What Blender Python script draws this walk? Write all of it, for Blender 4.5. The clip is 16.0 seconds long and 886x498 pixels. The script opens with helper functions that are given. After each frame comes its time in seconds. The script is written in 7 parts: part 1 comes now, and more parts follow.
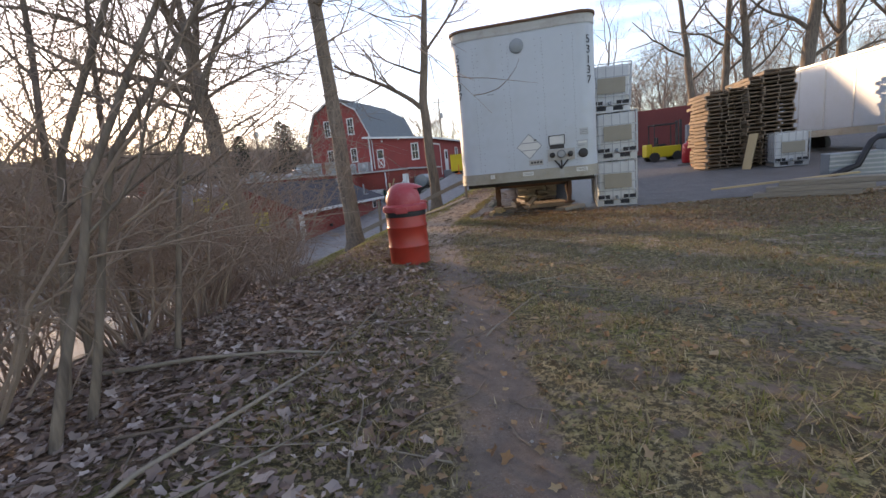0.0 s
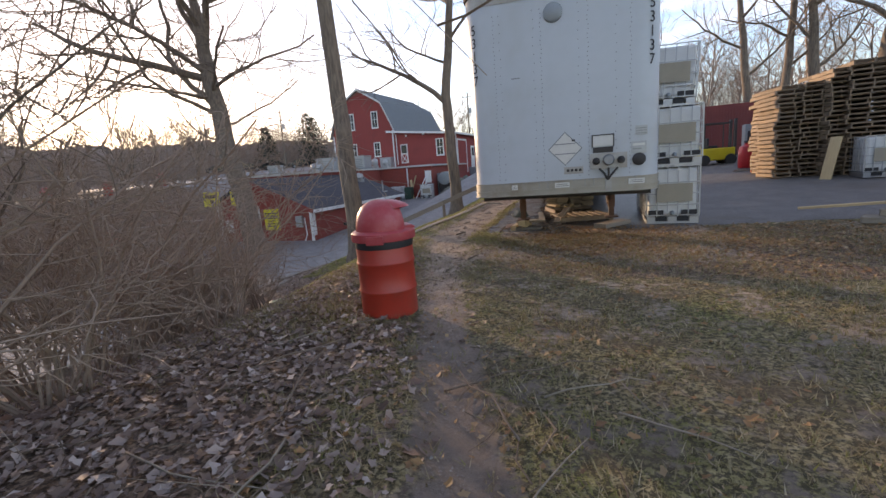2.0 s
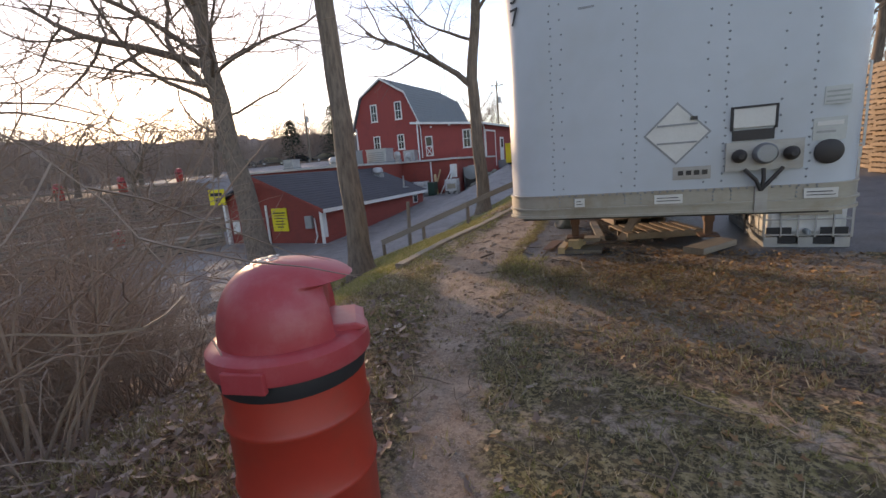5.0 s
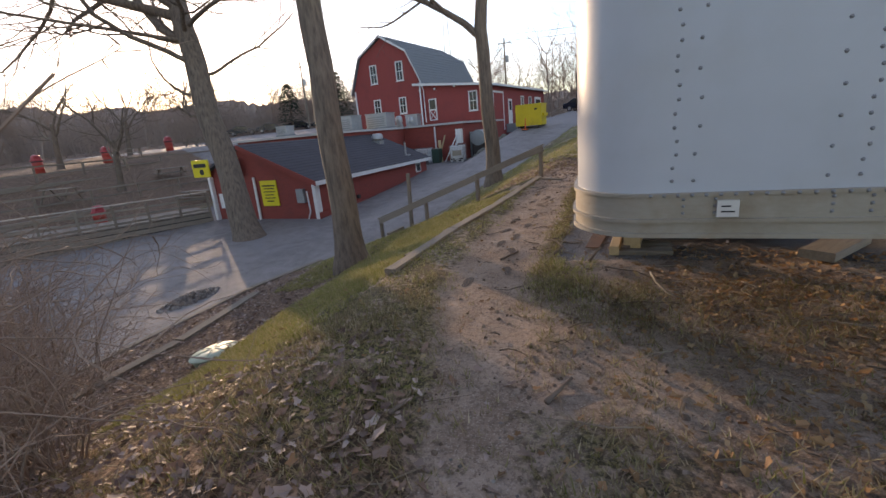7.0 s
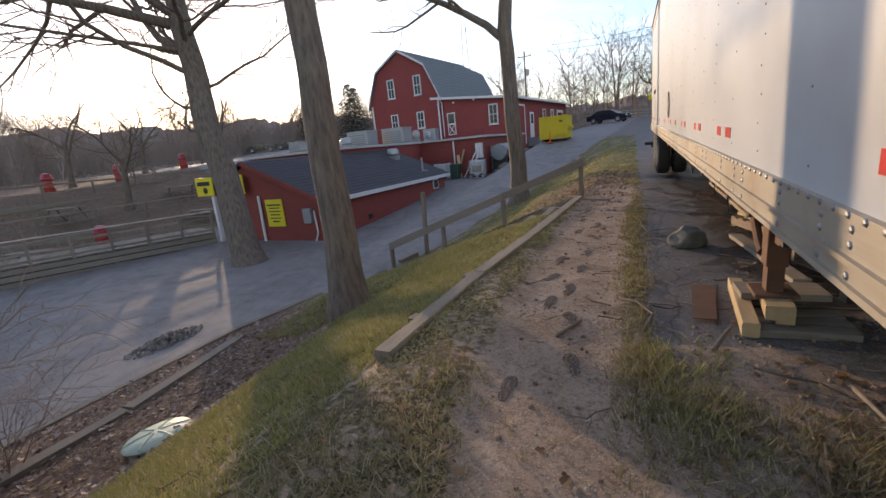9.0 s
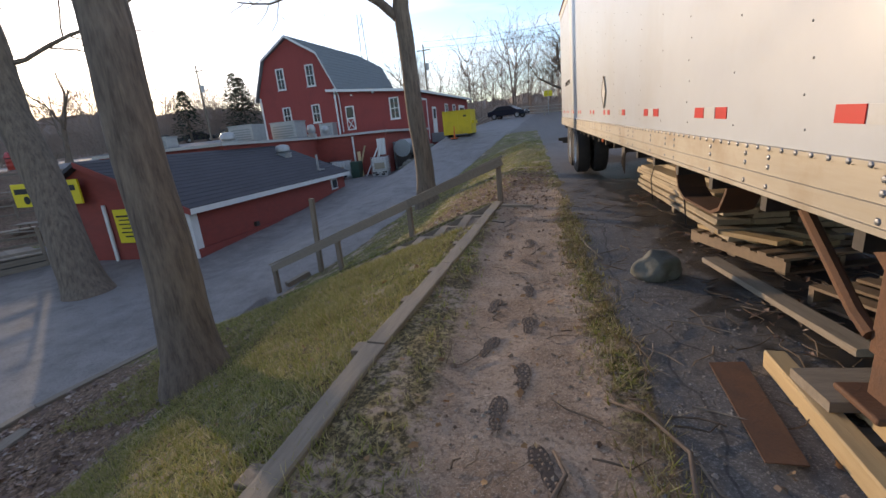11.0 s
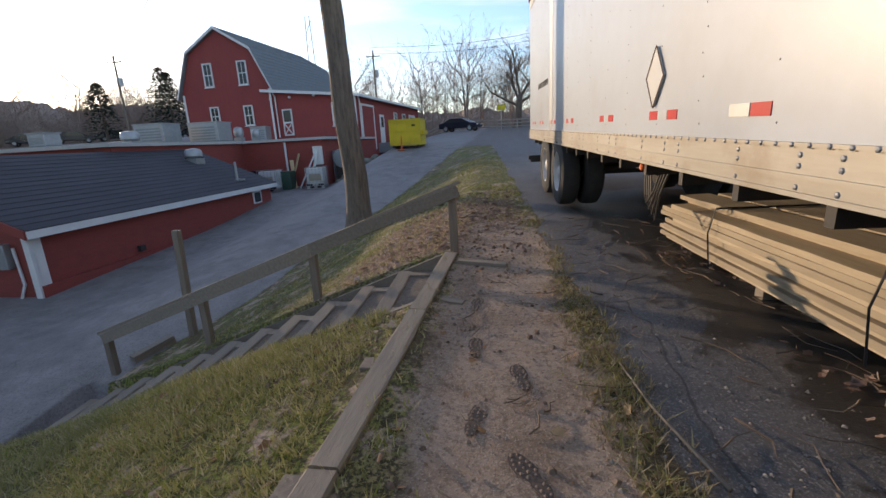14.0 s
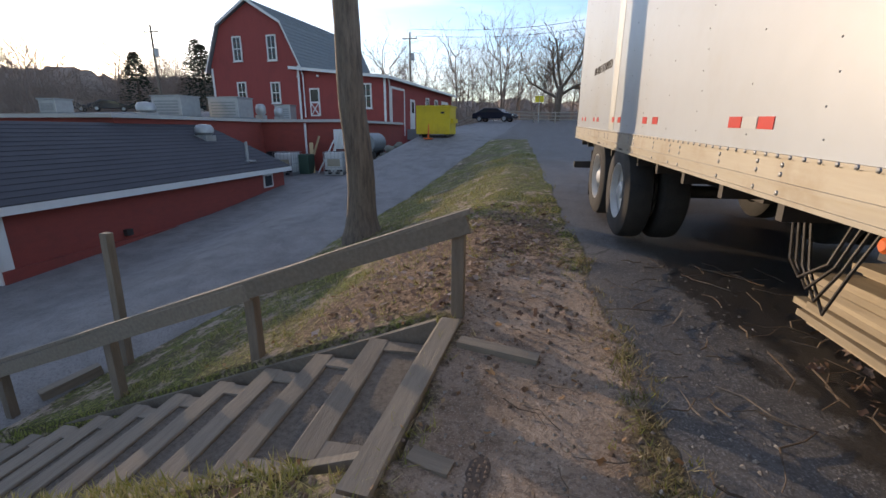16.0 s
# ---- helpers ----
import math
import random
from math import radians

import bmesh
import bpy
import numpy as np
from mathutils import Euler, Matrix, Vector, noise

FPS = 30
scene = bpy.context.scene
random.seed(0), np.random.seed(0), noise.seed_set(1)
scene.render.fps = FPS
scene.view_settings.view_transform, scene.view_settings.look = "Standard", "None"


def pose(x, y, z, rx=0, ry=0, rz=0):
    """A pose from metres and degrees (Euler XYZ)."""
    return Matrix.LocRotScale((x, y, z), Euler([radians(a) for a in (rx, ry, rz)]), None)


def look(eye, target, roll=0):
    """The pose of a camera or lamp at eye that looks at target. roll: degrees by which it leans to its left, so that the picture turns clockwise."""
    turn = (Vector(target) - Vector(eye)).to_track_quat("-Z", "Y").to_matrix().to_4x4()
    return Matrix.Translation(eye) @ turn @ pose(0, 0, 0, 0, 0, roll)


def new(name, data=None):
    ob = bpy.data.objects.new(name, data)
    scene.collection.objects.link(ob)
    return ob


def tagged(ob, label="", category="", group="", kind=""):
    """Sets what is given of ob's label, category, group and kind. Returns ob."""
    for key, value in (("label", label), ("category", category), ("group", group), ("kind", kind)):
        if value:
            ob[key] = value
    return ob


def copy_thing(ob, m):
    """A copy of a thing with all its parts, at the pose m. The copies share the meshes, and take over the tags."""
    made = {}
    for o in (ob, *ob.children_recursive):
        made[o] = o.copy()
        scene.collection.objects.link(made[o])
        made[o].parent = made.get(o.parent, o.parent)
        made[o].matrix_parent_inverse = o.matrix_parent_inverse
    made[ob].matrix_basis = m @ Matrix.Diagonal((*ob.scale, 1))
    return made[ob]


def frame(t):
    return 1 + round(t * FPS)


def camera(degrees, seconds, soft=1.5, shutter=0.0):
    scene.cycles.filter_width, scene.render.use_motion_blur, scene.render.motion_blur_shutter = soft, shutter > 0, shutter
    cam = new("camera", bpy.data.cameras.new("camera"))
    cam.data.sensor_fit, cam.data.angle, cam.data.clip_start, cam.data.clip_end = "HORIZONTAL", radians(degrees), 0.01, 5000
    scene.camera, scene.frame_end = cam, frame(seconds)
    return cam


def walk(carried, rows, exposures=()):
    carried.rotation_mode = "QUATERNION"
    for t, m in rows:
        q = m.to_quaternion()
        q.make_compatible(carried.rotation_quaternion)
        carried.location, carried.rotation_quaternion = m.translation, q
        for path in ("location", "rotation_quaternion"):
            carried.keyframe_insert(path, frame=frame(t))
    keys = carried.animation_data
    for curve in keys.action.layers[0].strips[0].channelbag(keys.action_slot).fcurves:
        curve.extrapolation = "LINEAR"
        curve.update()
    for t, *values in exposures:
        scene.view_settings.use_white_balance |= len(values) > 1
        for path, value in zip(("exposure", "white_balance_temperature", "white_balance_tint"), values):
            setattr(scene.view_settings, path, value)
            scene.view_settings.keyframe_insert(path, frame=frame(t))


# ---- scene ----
cam = camera(90.7, 16.0)
METRES, EYE, TILT, LEAN, TURN = 15.2, 1.26, 0.0, 0.0, 16.6
ROWS = [
    (0.0, 0.0, 0.0, 0.0, -0.97, -9.9, 5.58),
    (0.5, 0.0078, 0.0357, 0.0002, -0.55, -10.72, 5.08),
    (1.0, 0.0138, 0.0681, 0.004, 0.47, -11.68, 5.34),
    (1.5, 0.016, 0.1013, 0.0075, 0.65, -11.58, 3.95),
    (2.0, 0.0238, 0.1317, 0.0097, 2.68, -10.18, 4.15),
    (2.5, 0.0228, 0.1627, 0.0111, 4.7, -10.28, 3.34),
    (3.0, 0.0258, 0.1932, 0.0121, 6.27, -11.13, 3.79),
    (3.5, 0.0278, 0.2222, 0.0152, 7.91, -9.49, 3.8),
    (6.0, 0.0197, 0.3726, 0.0147, 5.44, -11.99, 4.88),
    (6.5, 0.0161, 0.4044, 0.0154, 5.86, -12.94, 4.83),
    (7.0, 0.0105, 0.4348, 0.0158, 6.92, -15.19, 5.06),
    (7.5, 0.0086, 0.464, 0.0167, 9.47, -12.7, 5.68),
    (8.0, 0.0011, 0.4941, 0.0148, 9.82, -13.02, 5.59),
    (10.5, -0.0067, 0.646, 0.0089, 2.56, -13.86, 5.86),
    (11.0, -0.0085, 0.6754, 0.0105, -2.96, -14.8, 5.57),
    (11.5, -0.006, 0.7052, 0.0093, -2.79, -12.76, 5.39),
    (12.0, -0.0037, 0.735, 0.009, -6.24, -11.7, 4.31),
    (12.5, 0.0006, 0.7689, 0.0079, -8.63, -12.32, 4.86),
    (13.0, 0.0058, 0.801, 0.0089, -8.43, -13.03, 3.79),
    (13.5, 0.0103, 0.8332, 0.0093, -8.83, -13.33, 1.37),
    (14.0, 0.0222, 0.8659, 0.0084, -9.11, -13.84, 3.09),
    (14.5, 0.0283, 0.897, 0.0097, -7.39, -14.05, 2.74),
    (15.0, 0.0376, 0.9285, 0.0109, -7.16, -14.33, 2.34),
    (15.5, 0.0497, 0.9567, 0.0126, -6.84, -14.81, 3.26),
    (16.0, 0.0533, 0.9857, 0.0136, -4.81, -15.17, -0.22),
]
EXPO = 1.3
walk(cam, [(t, pose(0, 0, EYE, TILT, LEAN, TURN) @ pose(METRES * x, METRES * y, METRES * z, 90 + pitch, roll, yaw)) for t, x, y, z, yaw, pitch, roll in ROWS], exposures=[(0.0, EXPO + 0.62, 8200, 27), (3.5, EXPO + 0.48, 8200, 27), (8.0, EXPO + 0.32, 8200, 27), (11.0, EXPO + 0.2, 7400, 22), (16.0, EXPO + 0.12, 7200, 21)])

# ---- light ----
SUN_AZ, SUN_EL = -53.5, 9.2          # degrees from +y towards +x, and above the horizon
world = bpy.data.worlds.new("sky")
scene.world = world
world.use_nodes = True
wn = world.node_tree.nodes
wn.clear()
sky = wn.new("ShaderNodeTexSky")
sky.sky_type = "NISHITA"
sky.sun_disc = False
sky.sun_elevation = radians(SUN_EL)
sky.sun_rotation = radians(SUN_AZ)
sky.altitude = 100
sky.air_density, sky.dust_density, sky.ozone_density = 1.0, 0.5, 3.0
bg = wn.new("ShaderNodeBackground")
bg.inputs[1].default_value = 0.142
wout = wn.new("ShaderNodeOutputWorld")
wl = world.node_tree.links
wtc, wmp, wno, wrg, wmx = wn.new("ShaderNodeTexCoord"), wn.new("ShaderNodeMapping"), wn.new("ShaderNodeTexNoise"), wn.new("ShaderNodeMapRange"), wn.new("ShaderNodeMix")
wmp.inputs["Scale"].default_value = (1.6, 1.6, 9.0)
wno.inputs["Scale"].default_value, wno.inputs["Detail"].default_value = 2.2, 7
wrg.inputs[1].default_value, wrg.inputs[2].default_value, wrg.inputs[4].default_value = 0.45, 0.75, 0.45
wmx.data_type = "RGBA"
wmx.inputs[7].default_value = (4.0, 4.1, 4.4, 1)
wl.new(wtc.outputs["Generated"], wmp.inputs[0])
wl.new(wmp.outputs[0], wno.inputs[0])
wl.new(wno.outputs[0], wrg.inputs[0])
wl.new(wrg.outputs[0], wmx.inputs[0])
wl.new(sky.outputs[0], wmx.inputs[6])
wl.new(wmx.outputs[2], bg.inputs[0])
world.node_tree.links.new(bg.outputs[0], wout.inputs[0])
sun = new("sun", bpy.data.lights.new("sun", "SUN"))
sun.data.energy, sun.data.angle, sun.data.color = 1.55, radians(0.6), (1.0, 0.83, 0.58)
sun_dir = Vector((math.sin(radians(SUN_AZ)) * math.cos(radians(SUN_EL)), math.cos(radians(SUN_AZ)) * math.cos(radians(SUN_EL)), math.sin(radians(SUN_EL))))
sun.matrix_world = look((-40, 40, 40), Vector((-40, 40, 40)) - sun_dir)


# ---- materials ----
def mat(name, col, col2=None, rough=0.7, scale=8.0, fine=60.0, bump=0.3, metal=0.0, stretch=(1, 1, 1), amount=0.6, dirt=None, dirt_amount=0.0, dirt_scale=1.5, rand=0.0, spec=0.5):
    """A plain surface: two colours mixed by noise at two scales, fine relief, optional patches of dirt and a tone that differs from piece to piece."""
    m = bpy.data.materials.new(name)
    m.use_nodes = True
    nt = m.node_tree
    n, l = nt.nodes, nt.links
    b = n["Principled BSDF"]
    tc = n.new("ShaderNodeTexCoord")
    mp = n.new("ShaderNodeMapping")
    mp.inputs["Scale"].default_value = stretch
    l.new(tc.outputs["Object"], mp.inputs[0])
    n1 = n.new("ShaderNodeTexNoise")
    n1.inputs["Scale"].default_value = scale
    n1.inputs["Detail"].default_value = 5
    n2 = n.new("ShaderNodeTexNoise")
    n2.inputs["Scale"].default_value = fine
    n2.inputs["Detail"].default_value = 3
    l.new(mp.outputs[0], n1.inputs[0])
    l.new(mp.outputs[0], n2.inputs[0])
    add = n.new("ShaderNodeMath")
    add.operation = "MULTIPLY_ADD"
    l.new(n2.outputs[0], add.inputs[0])
    add.inputs[1].default_value = 0.5
    l.new(n1.outputs[0], add.inputs[2])
    rg = n.new("ShaderNodeMapRange")
    l.new(add.outputs[0], rg.inputs[0])
    rg.inputs[1].default_value, rg.inputs[2].default_value = 0.75 - 0.25 / amount, 0.75 + 0.25 / amount
    mix = n.new("ShaderNodeMix")
    mix.data_type = "RGBA"
    l.new(rg.outputs[0], mix.inputs[0])
    mix.inputs[6].default_value = (*col, 1)
    mix.inputs[7].default_value = (*(col2 or [c * 0.75 for c in col]), 1)
    out = mix.outputs[2]
    if dirt:
        n3 = n.new("ShaderNodeTexNoise")
        n3.inputs["Scale"].default_value = dirt_scale
        n3.inputs["Detail"].default_value = 7
        n3.inputs["Roughness"].default_value = 0.65
        l.new(tc.outputs["Object"], n3.inputs[0])
        r3 = n.new("ShaderNodeMapRange")
        l.new(n3.outputs[0], r3.inputs[0])
        r3.inputs[1].default_value, r3.inputs[2].default_value = 0.5, 0.75
        r3.inputs[4].default_value = dirt_amount
        mx = n.new("ShaderNodeMix")
        mx.data_type = "RGBA"
        l.new(r3.outputs[0], mx.inputs[0])
        l.new(out, mx.inputs[6])
        mx.inputs[7].default_value = (*dirt, 1)
        out = mx.outputs[2]
    if rand:
        oi = n.new("ShaderNodeObjectInfo")
        rr = n.new("ShaderNodeMapRange")
        l.new(oi.outputs["Random"], rr.inputs[0])
        rr.inputs[3].default_value, rr.inputs[4].default_value = 1 - rand, 1 + rand
        hs = n.new("ShaderNodeHueSaturation")
        l.new(rr.outputs[0], hs.inputs["Value"])
        l.new(out, hs.inputs["Color"])
        out = hs.outputs[0]
    l.new(out, b.inputs["Base Color"])
    b.inputs["Roughness"].default_value = rough
    b.inputs["Metallic"].default_value = metal
    b.inputs["Specular IOR Level"].default_value = spec
    if bump:
        bp = n.new("ShaderNodeBump")
        bp.inputs["Strength"].default_value = bump
        bp.inputs["Distance"].default_value = 0.01
        l.new(add.outputs[0], bp.inputs["Height"])
        l.new(bp.outputs[0], b.inputs["Normal"])
    return m


WHITE = mat("trailer_white_paint", (0.45, 0.49, 0.52), (0.39, 0.425, 0.45), rough=0.38, scale=0.9, fine=7, bump=0.02, dirt=(0.36, 0.34, 0.29), dirt_amount=0.35, dirt_scale=0.9)
ALU = mat("aluminium_rail", (0.38, 0.355, 0.30), (0.28, 0.25, 0.20), rough=0.5, scale=2.0, fine=25, bump=0.08, metal=0.25, stretch=(1, 0.25, 3), dirt=(0.20, 0.14, 0.08), dirt_amount=0.7, dirt_scale=2.5)
ALU_F = mat("dirty_front_rail", (0.42, 0.41, 0.38), (0.30, 0.28, 0.25), rough=0.5, scale=3.0, fine=30, bump=0.08, metal=0.25, stretch=(0.3, 1, 3), dirt=(0.16, 0.13, 0.10), dirt_amount=0.6, dirt_scale=3)
RIVET = mat("rivet_metal", (0.28, 0.29, 0.30), rough=0.45, metal=0.6, bump=0)
BLACK = mat("black_steel", (0.02, 0.02, 0.02), (0.045, 0.035, 0.03), rough=0.6, scale=5, fine=50)
RUST = mat("rusty_steel", (0.17, 0.075, 0.035), (0.07, 0.04, 0.028), rough=0.8, scale=6, fine=70, bump=0.5, dirt=(0.03, 0.025, 0.02), dirt_amount=0.6)
RUBBER = mat("tyre_rubber", (0.022, 0.022, 0.022), (0.05, 0.045, 0.04), rough=0.85, scale=9, fine=60, bump=0.3)
RIM = mat("white_wheel_rim", (0.62, 0.63, 0.62), (0.42, 0.41, 0.38), rough=0.5, scale=6, fine=40, bump=0.05)
RED_T = mat("red_reflective_tape", (0.62, 0.02, 0.02), (0.5, 0.03, 0.02), rough=0.35, bump=0)
WHITE_T = mat("white_reflective_tape", (0.62, 0.61, 0.57), (0.5, 0.49, 0.45), rough=0.4, bump=0)
TAPE_W = mat("faded_white_tape", (0.50, 0.52, 0.52), (0.42, 0.43, 0.42), rough=0.4, bump=0)
INK = mat("black_lettering", (0.015, 0.015, 0.018), rough=0.6, bump=0)
DRUM_RED = mat("drum_red_paint", (0.42, 0.035, 0.018), (0.33, 0.03, 0.018), rough=0.42, scale=4, fine=30, bump=0.04, dirt=(0.20, 0.05, 0.03), dirt_amount=0.5, dirt_scale=6)
LID_RED = mat("lid_red_plastic", (0.44, 0.05, 0.06), (0.37, 0.045, 0.05), rough=0.42, scale=4, fine=90, bump=0.04, dirt=(0.5, 0.22, 0.22), dirt_amount=0.3, dirt_scale=7)
WOOD = mat("weathered_timber", (0.29, 0.245, 0.19), (0.16, 0.13, 0.10), rough=0.85, scale=3, fine=26, bump=0.5, stretch=(10, 1.0, 10), rand=0.18)
WOOD_X = mat("weathered_board_along_x", (0.29, 0.245, 0.19), (0.16, 0.13, 0.10), rough=0.85, scale=3, fine=26, bump=0.5, stretch=(1.0, 10, 10), rand=0.18)
WOOD_Z = mat("weathered_post", (0.27, 0.22, 0.165), (0.14, 0.11, 0.085), rough=0.85, scale=3, fine=26, bump=0.5, stretch=(10, 10, 1), rand=0.15)
PINE = mat("yellow_pine_board", (0.50, 0.37, 0.20), (0.36, 0.25, 0.13), rough=0.75, scale=3, fine=22, bump=0.3, stretch=(9, 0.8, 9), rand=0.2)
PINE_X = mat("pine_pallet_wood", (0.27, 0.19, 0.12), (0.14, 0.10, 0.065), rough=0.8, scale=3, fine=22, bump=0.3, rand=0.25)
BARN = mat("barn_red_siding", (0.32, 0.055, 0.044), (0.26, 0.044, 0.038), rough=0.75, scale=1.2, fine=14, bump=0.15, stretch=(6, 6, 0.4), dirt=(0.14, 0.03, 0.03), dirt_amount=0.4, dirt_scale=0.7)
BRICK = mat("red_painted_brick", (0.31, 0.06, 0.043), (0.23, 0.046, 0.036), rough=0.8, scale=3, fine=18, bump=0.5, stretch=(1, 1, 3), dirt=(0.10, 0.04, 0.035), dirt_amount=0.4, dirt_scale=0.9)
TRIM = mat("white_trim_paint", (0.74, 0.74, 0.72), (0.62, 0.62, 0.59), rough=0.55, scale=5, fine=40, bump=0.05)
SHINGLE = mat("grey_barn_shingles", (0.21, 0.24, 0.25), (0.15, 0.17, 0.18), rough=0.85, scale=5, fine=30, bump=0.4)
ASPH_ROOF = mat("dark_roof_shingles", (0.065, 0.065, 0.075), (0.04, 0.04, 0.046), rough=0.9, scale=2.5, fine=40, bump=0.4, stretch=(1, 0.3, 1))
ROOF_W = mat("pale_flat_roof", (0.52, 0.51, 0.48), (0.38, 0.37, 0.35), rough=0.8, scale=0.8, fine=10, bump=0.1)
GALV = mat("galvanised_sheet", (0.42, 0.44, 0.44), (0.30, 0.31, 0.31), rough=0.45, scale=5, fine=30, bump=0.05, metal=0.6)
YELLOW = mat("dumpster_yellow_paint", (0.68, 0.50, 0.015), (0.58, 0.42, 0.015), rough=0.5, scale=2, fine=18, bump=0.05, dirt=(0.25, 0.16, 0.03), dirt_amount=0.4)
SIGN_Y = mat("yellow_sign", (0.74, 0.60, 0.02), (0.68, 0.55, 0.02), rough=0.5, bump=0)
BARK = mat("grey_brown_bark", (0.23, 0.18, 0.135), (0.085, 0.064, 0.05), rough=0.95, scale=9, fine=38, bump=1.0, stretch=(1.6, 1.6, 0.22), amount=0.9)
TWIG = mat("brown_twigs", (0.19, 0.14, 0.105), (0.11, 0.08, 0.062), rough=0.9, scale=6, fine=40, bump=0)
BRUSH = mat("brush_stems", (0.34, 0.25, 0.185), (0.20, 0.145, 0.11), rough=0.9, scale=6, fine=40, bump=0)
FAR_W = mat("far_bare_trees", (0.34, 0.26, 0.21), (0.24, 0.185, 0.15), rough=1.0, scale=0.4, fine=4, bump=0)
GLASS = mat("dark_window_glass", (0.03, 0.035, 0.04), rough=0.06, bump=0)
PLASTIC_W = mat("ibc_white_plastic", (0.62, 0.63, 0.62), (0.52, 0.53, 0.52), rough=0.45, scale=3, fine=20, bump=0.05, dirt=(0.40, 0.36, 0.28), dirt_amount=0.5, dirt_scale=2)
CAGE = mat("ibc_steel_cage", (0.40, 0.41, 0.42), (0.30, 0.31, 0.32), rough=0.4, metal=0.7, bump=0)
CARD = mat("ibc_label_plate", (0.34, 0.29, 0.22), (0.28, 0.25, 0.19), rough=0.6, bump=0)
RED_P = mat("red_plastic_tank", (0.52, 0.015, 0.02), (0.42, 0.015, 0.018), rough=0.4, bump=0.02)
CONT_RED = mat("dull_red_container", (0.20, 0.035, 0.03), (0.15, 0.03, 0.028), rough=0.7, scale=1.5, fine=12, bump=0.1)
STONE = mat("granite_boulder", (0.19, 0.185, 0.15), (0.085, 0.083, 0.07), rough=0.85, scale=5, fine=45, bump=0.6, dirt=(0.12, 0.14, 0.085), dirt_amount=0.6, dirt_scale=4)
GREEN_P = mat("pale_green_plastic", (0.45, 0.56, 0.42), (0.36, 0.46, 0.34), rough=0.5, bump=0.05, dirt=(0.25, 0.24, 0.17), dirt_amount=0.5, dirt_scale=5)
CAR_P = mat("dark_blue_car_paint", (0.015, 0.022, 0.035), (0.012, 0.018, 0.03), rough=0.2, bump=0)
ORANGE = mat("orange_plastic", (0.75, 0.14, 0.02), (0.65, 0.12, 0.02), rough=0.5, bump=0)
CLOTH_G = mat("grey_sheet_metal_tank", (0.26, 0.29, 0.30), (0.20, 0.22, 0.23), rough=0.5, metal=0.3, bump=0.05)


STONE_FILL = mat("gravel_fill", (0.10, 0.08, 0.06), (0.20, 0.17, 0.14), rough=0.95, scale=30, fine=120, bump=1.0, amount=0.9)
PINE_G = mat("greying_pine_plank", (0.42, 0.34, 0.23), (0.29, 0.235, 0.165), rough=0.8, scale=3, fine=24, bump=0.3, stretch=(9, 0.8, 9), rand=0.22)
WOOD_P = mat("pale_fence_wood", (0.42, 0.38, 0.32), (0.30, 0.27, 0.23), rough=0.85, scale=3, fine=20, bump=0.2)
NEEDLE = mat("conifer_needles", (0.035, 0.055, 0.028), (0.02, 0.035, 0.018), rough=0.9, bump=0)
SOIL_PRINT = mat("dark_pressed_soil", (0.10, 0.072, 0.055), (0.065, 0.047, 0.036), rough=0.8, scale=25, fine=110, bump=0.6)
SOIL_D = mat("pressed_soil", (0.30, 0.22, 0.165), (0.20, 0.145, 0.11), rough=0.95, scale=20, fine=90, bump=0.6)
GREEN_D = mat("dark_green_plastic", (0.03, 0.07, 0.05), rough=0.5, bump=0)


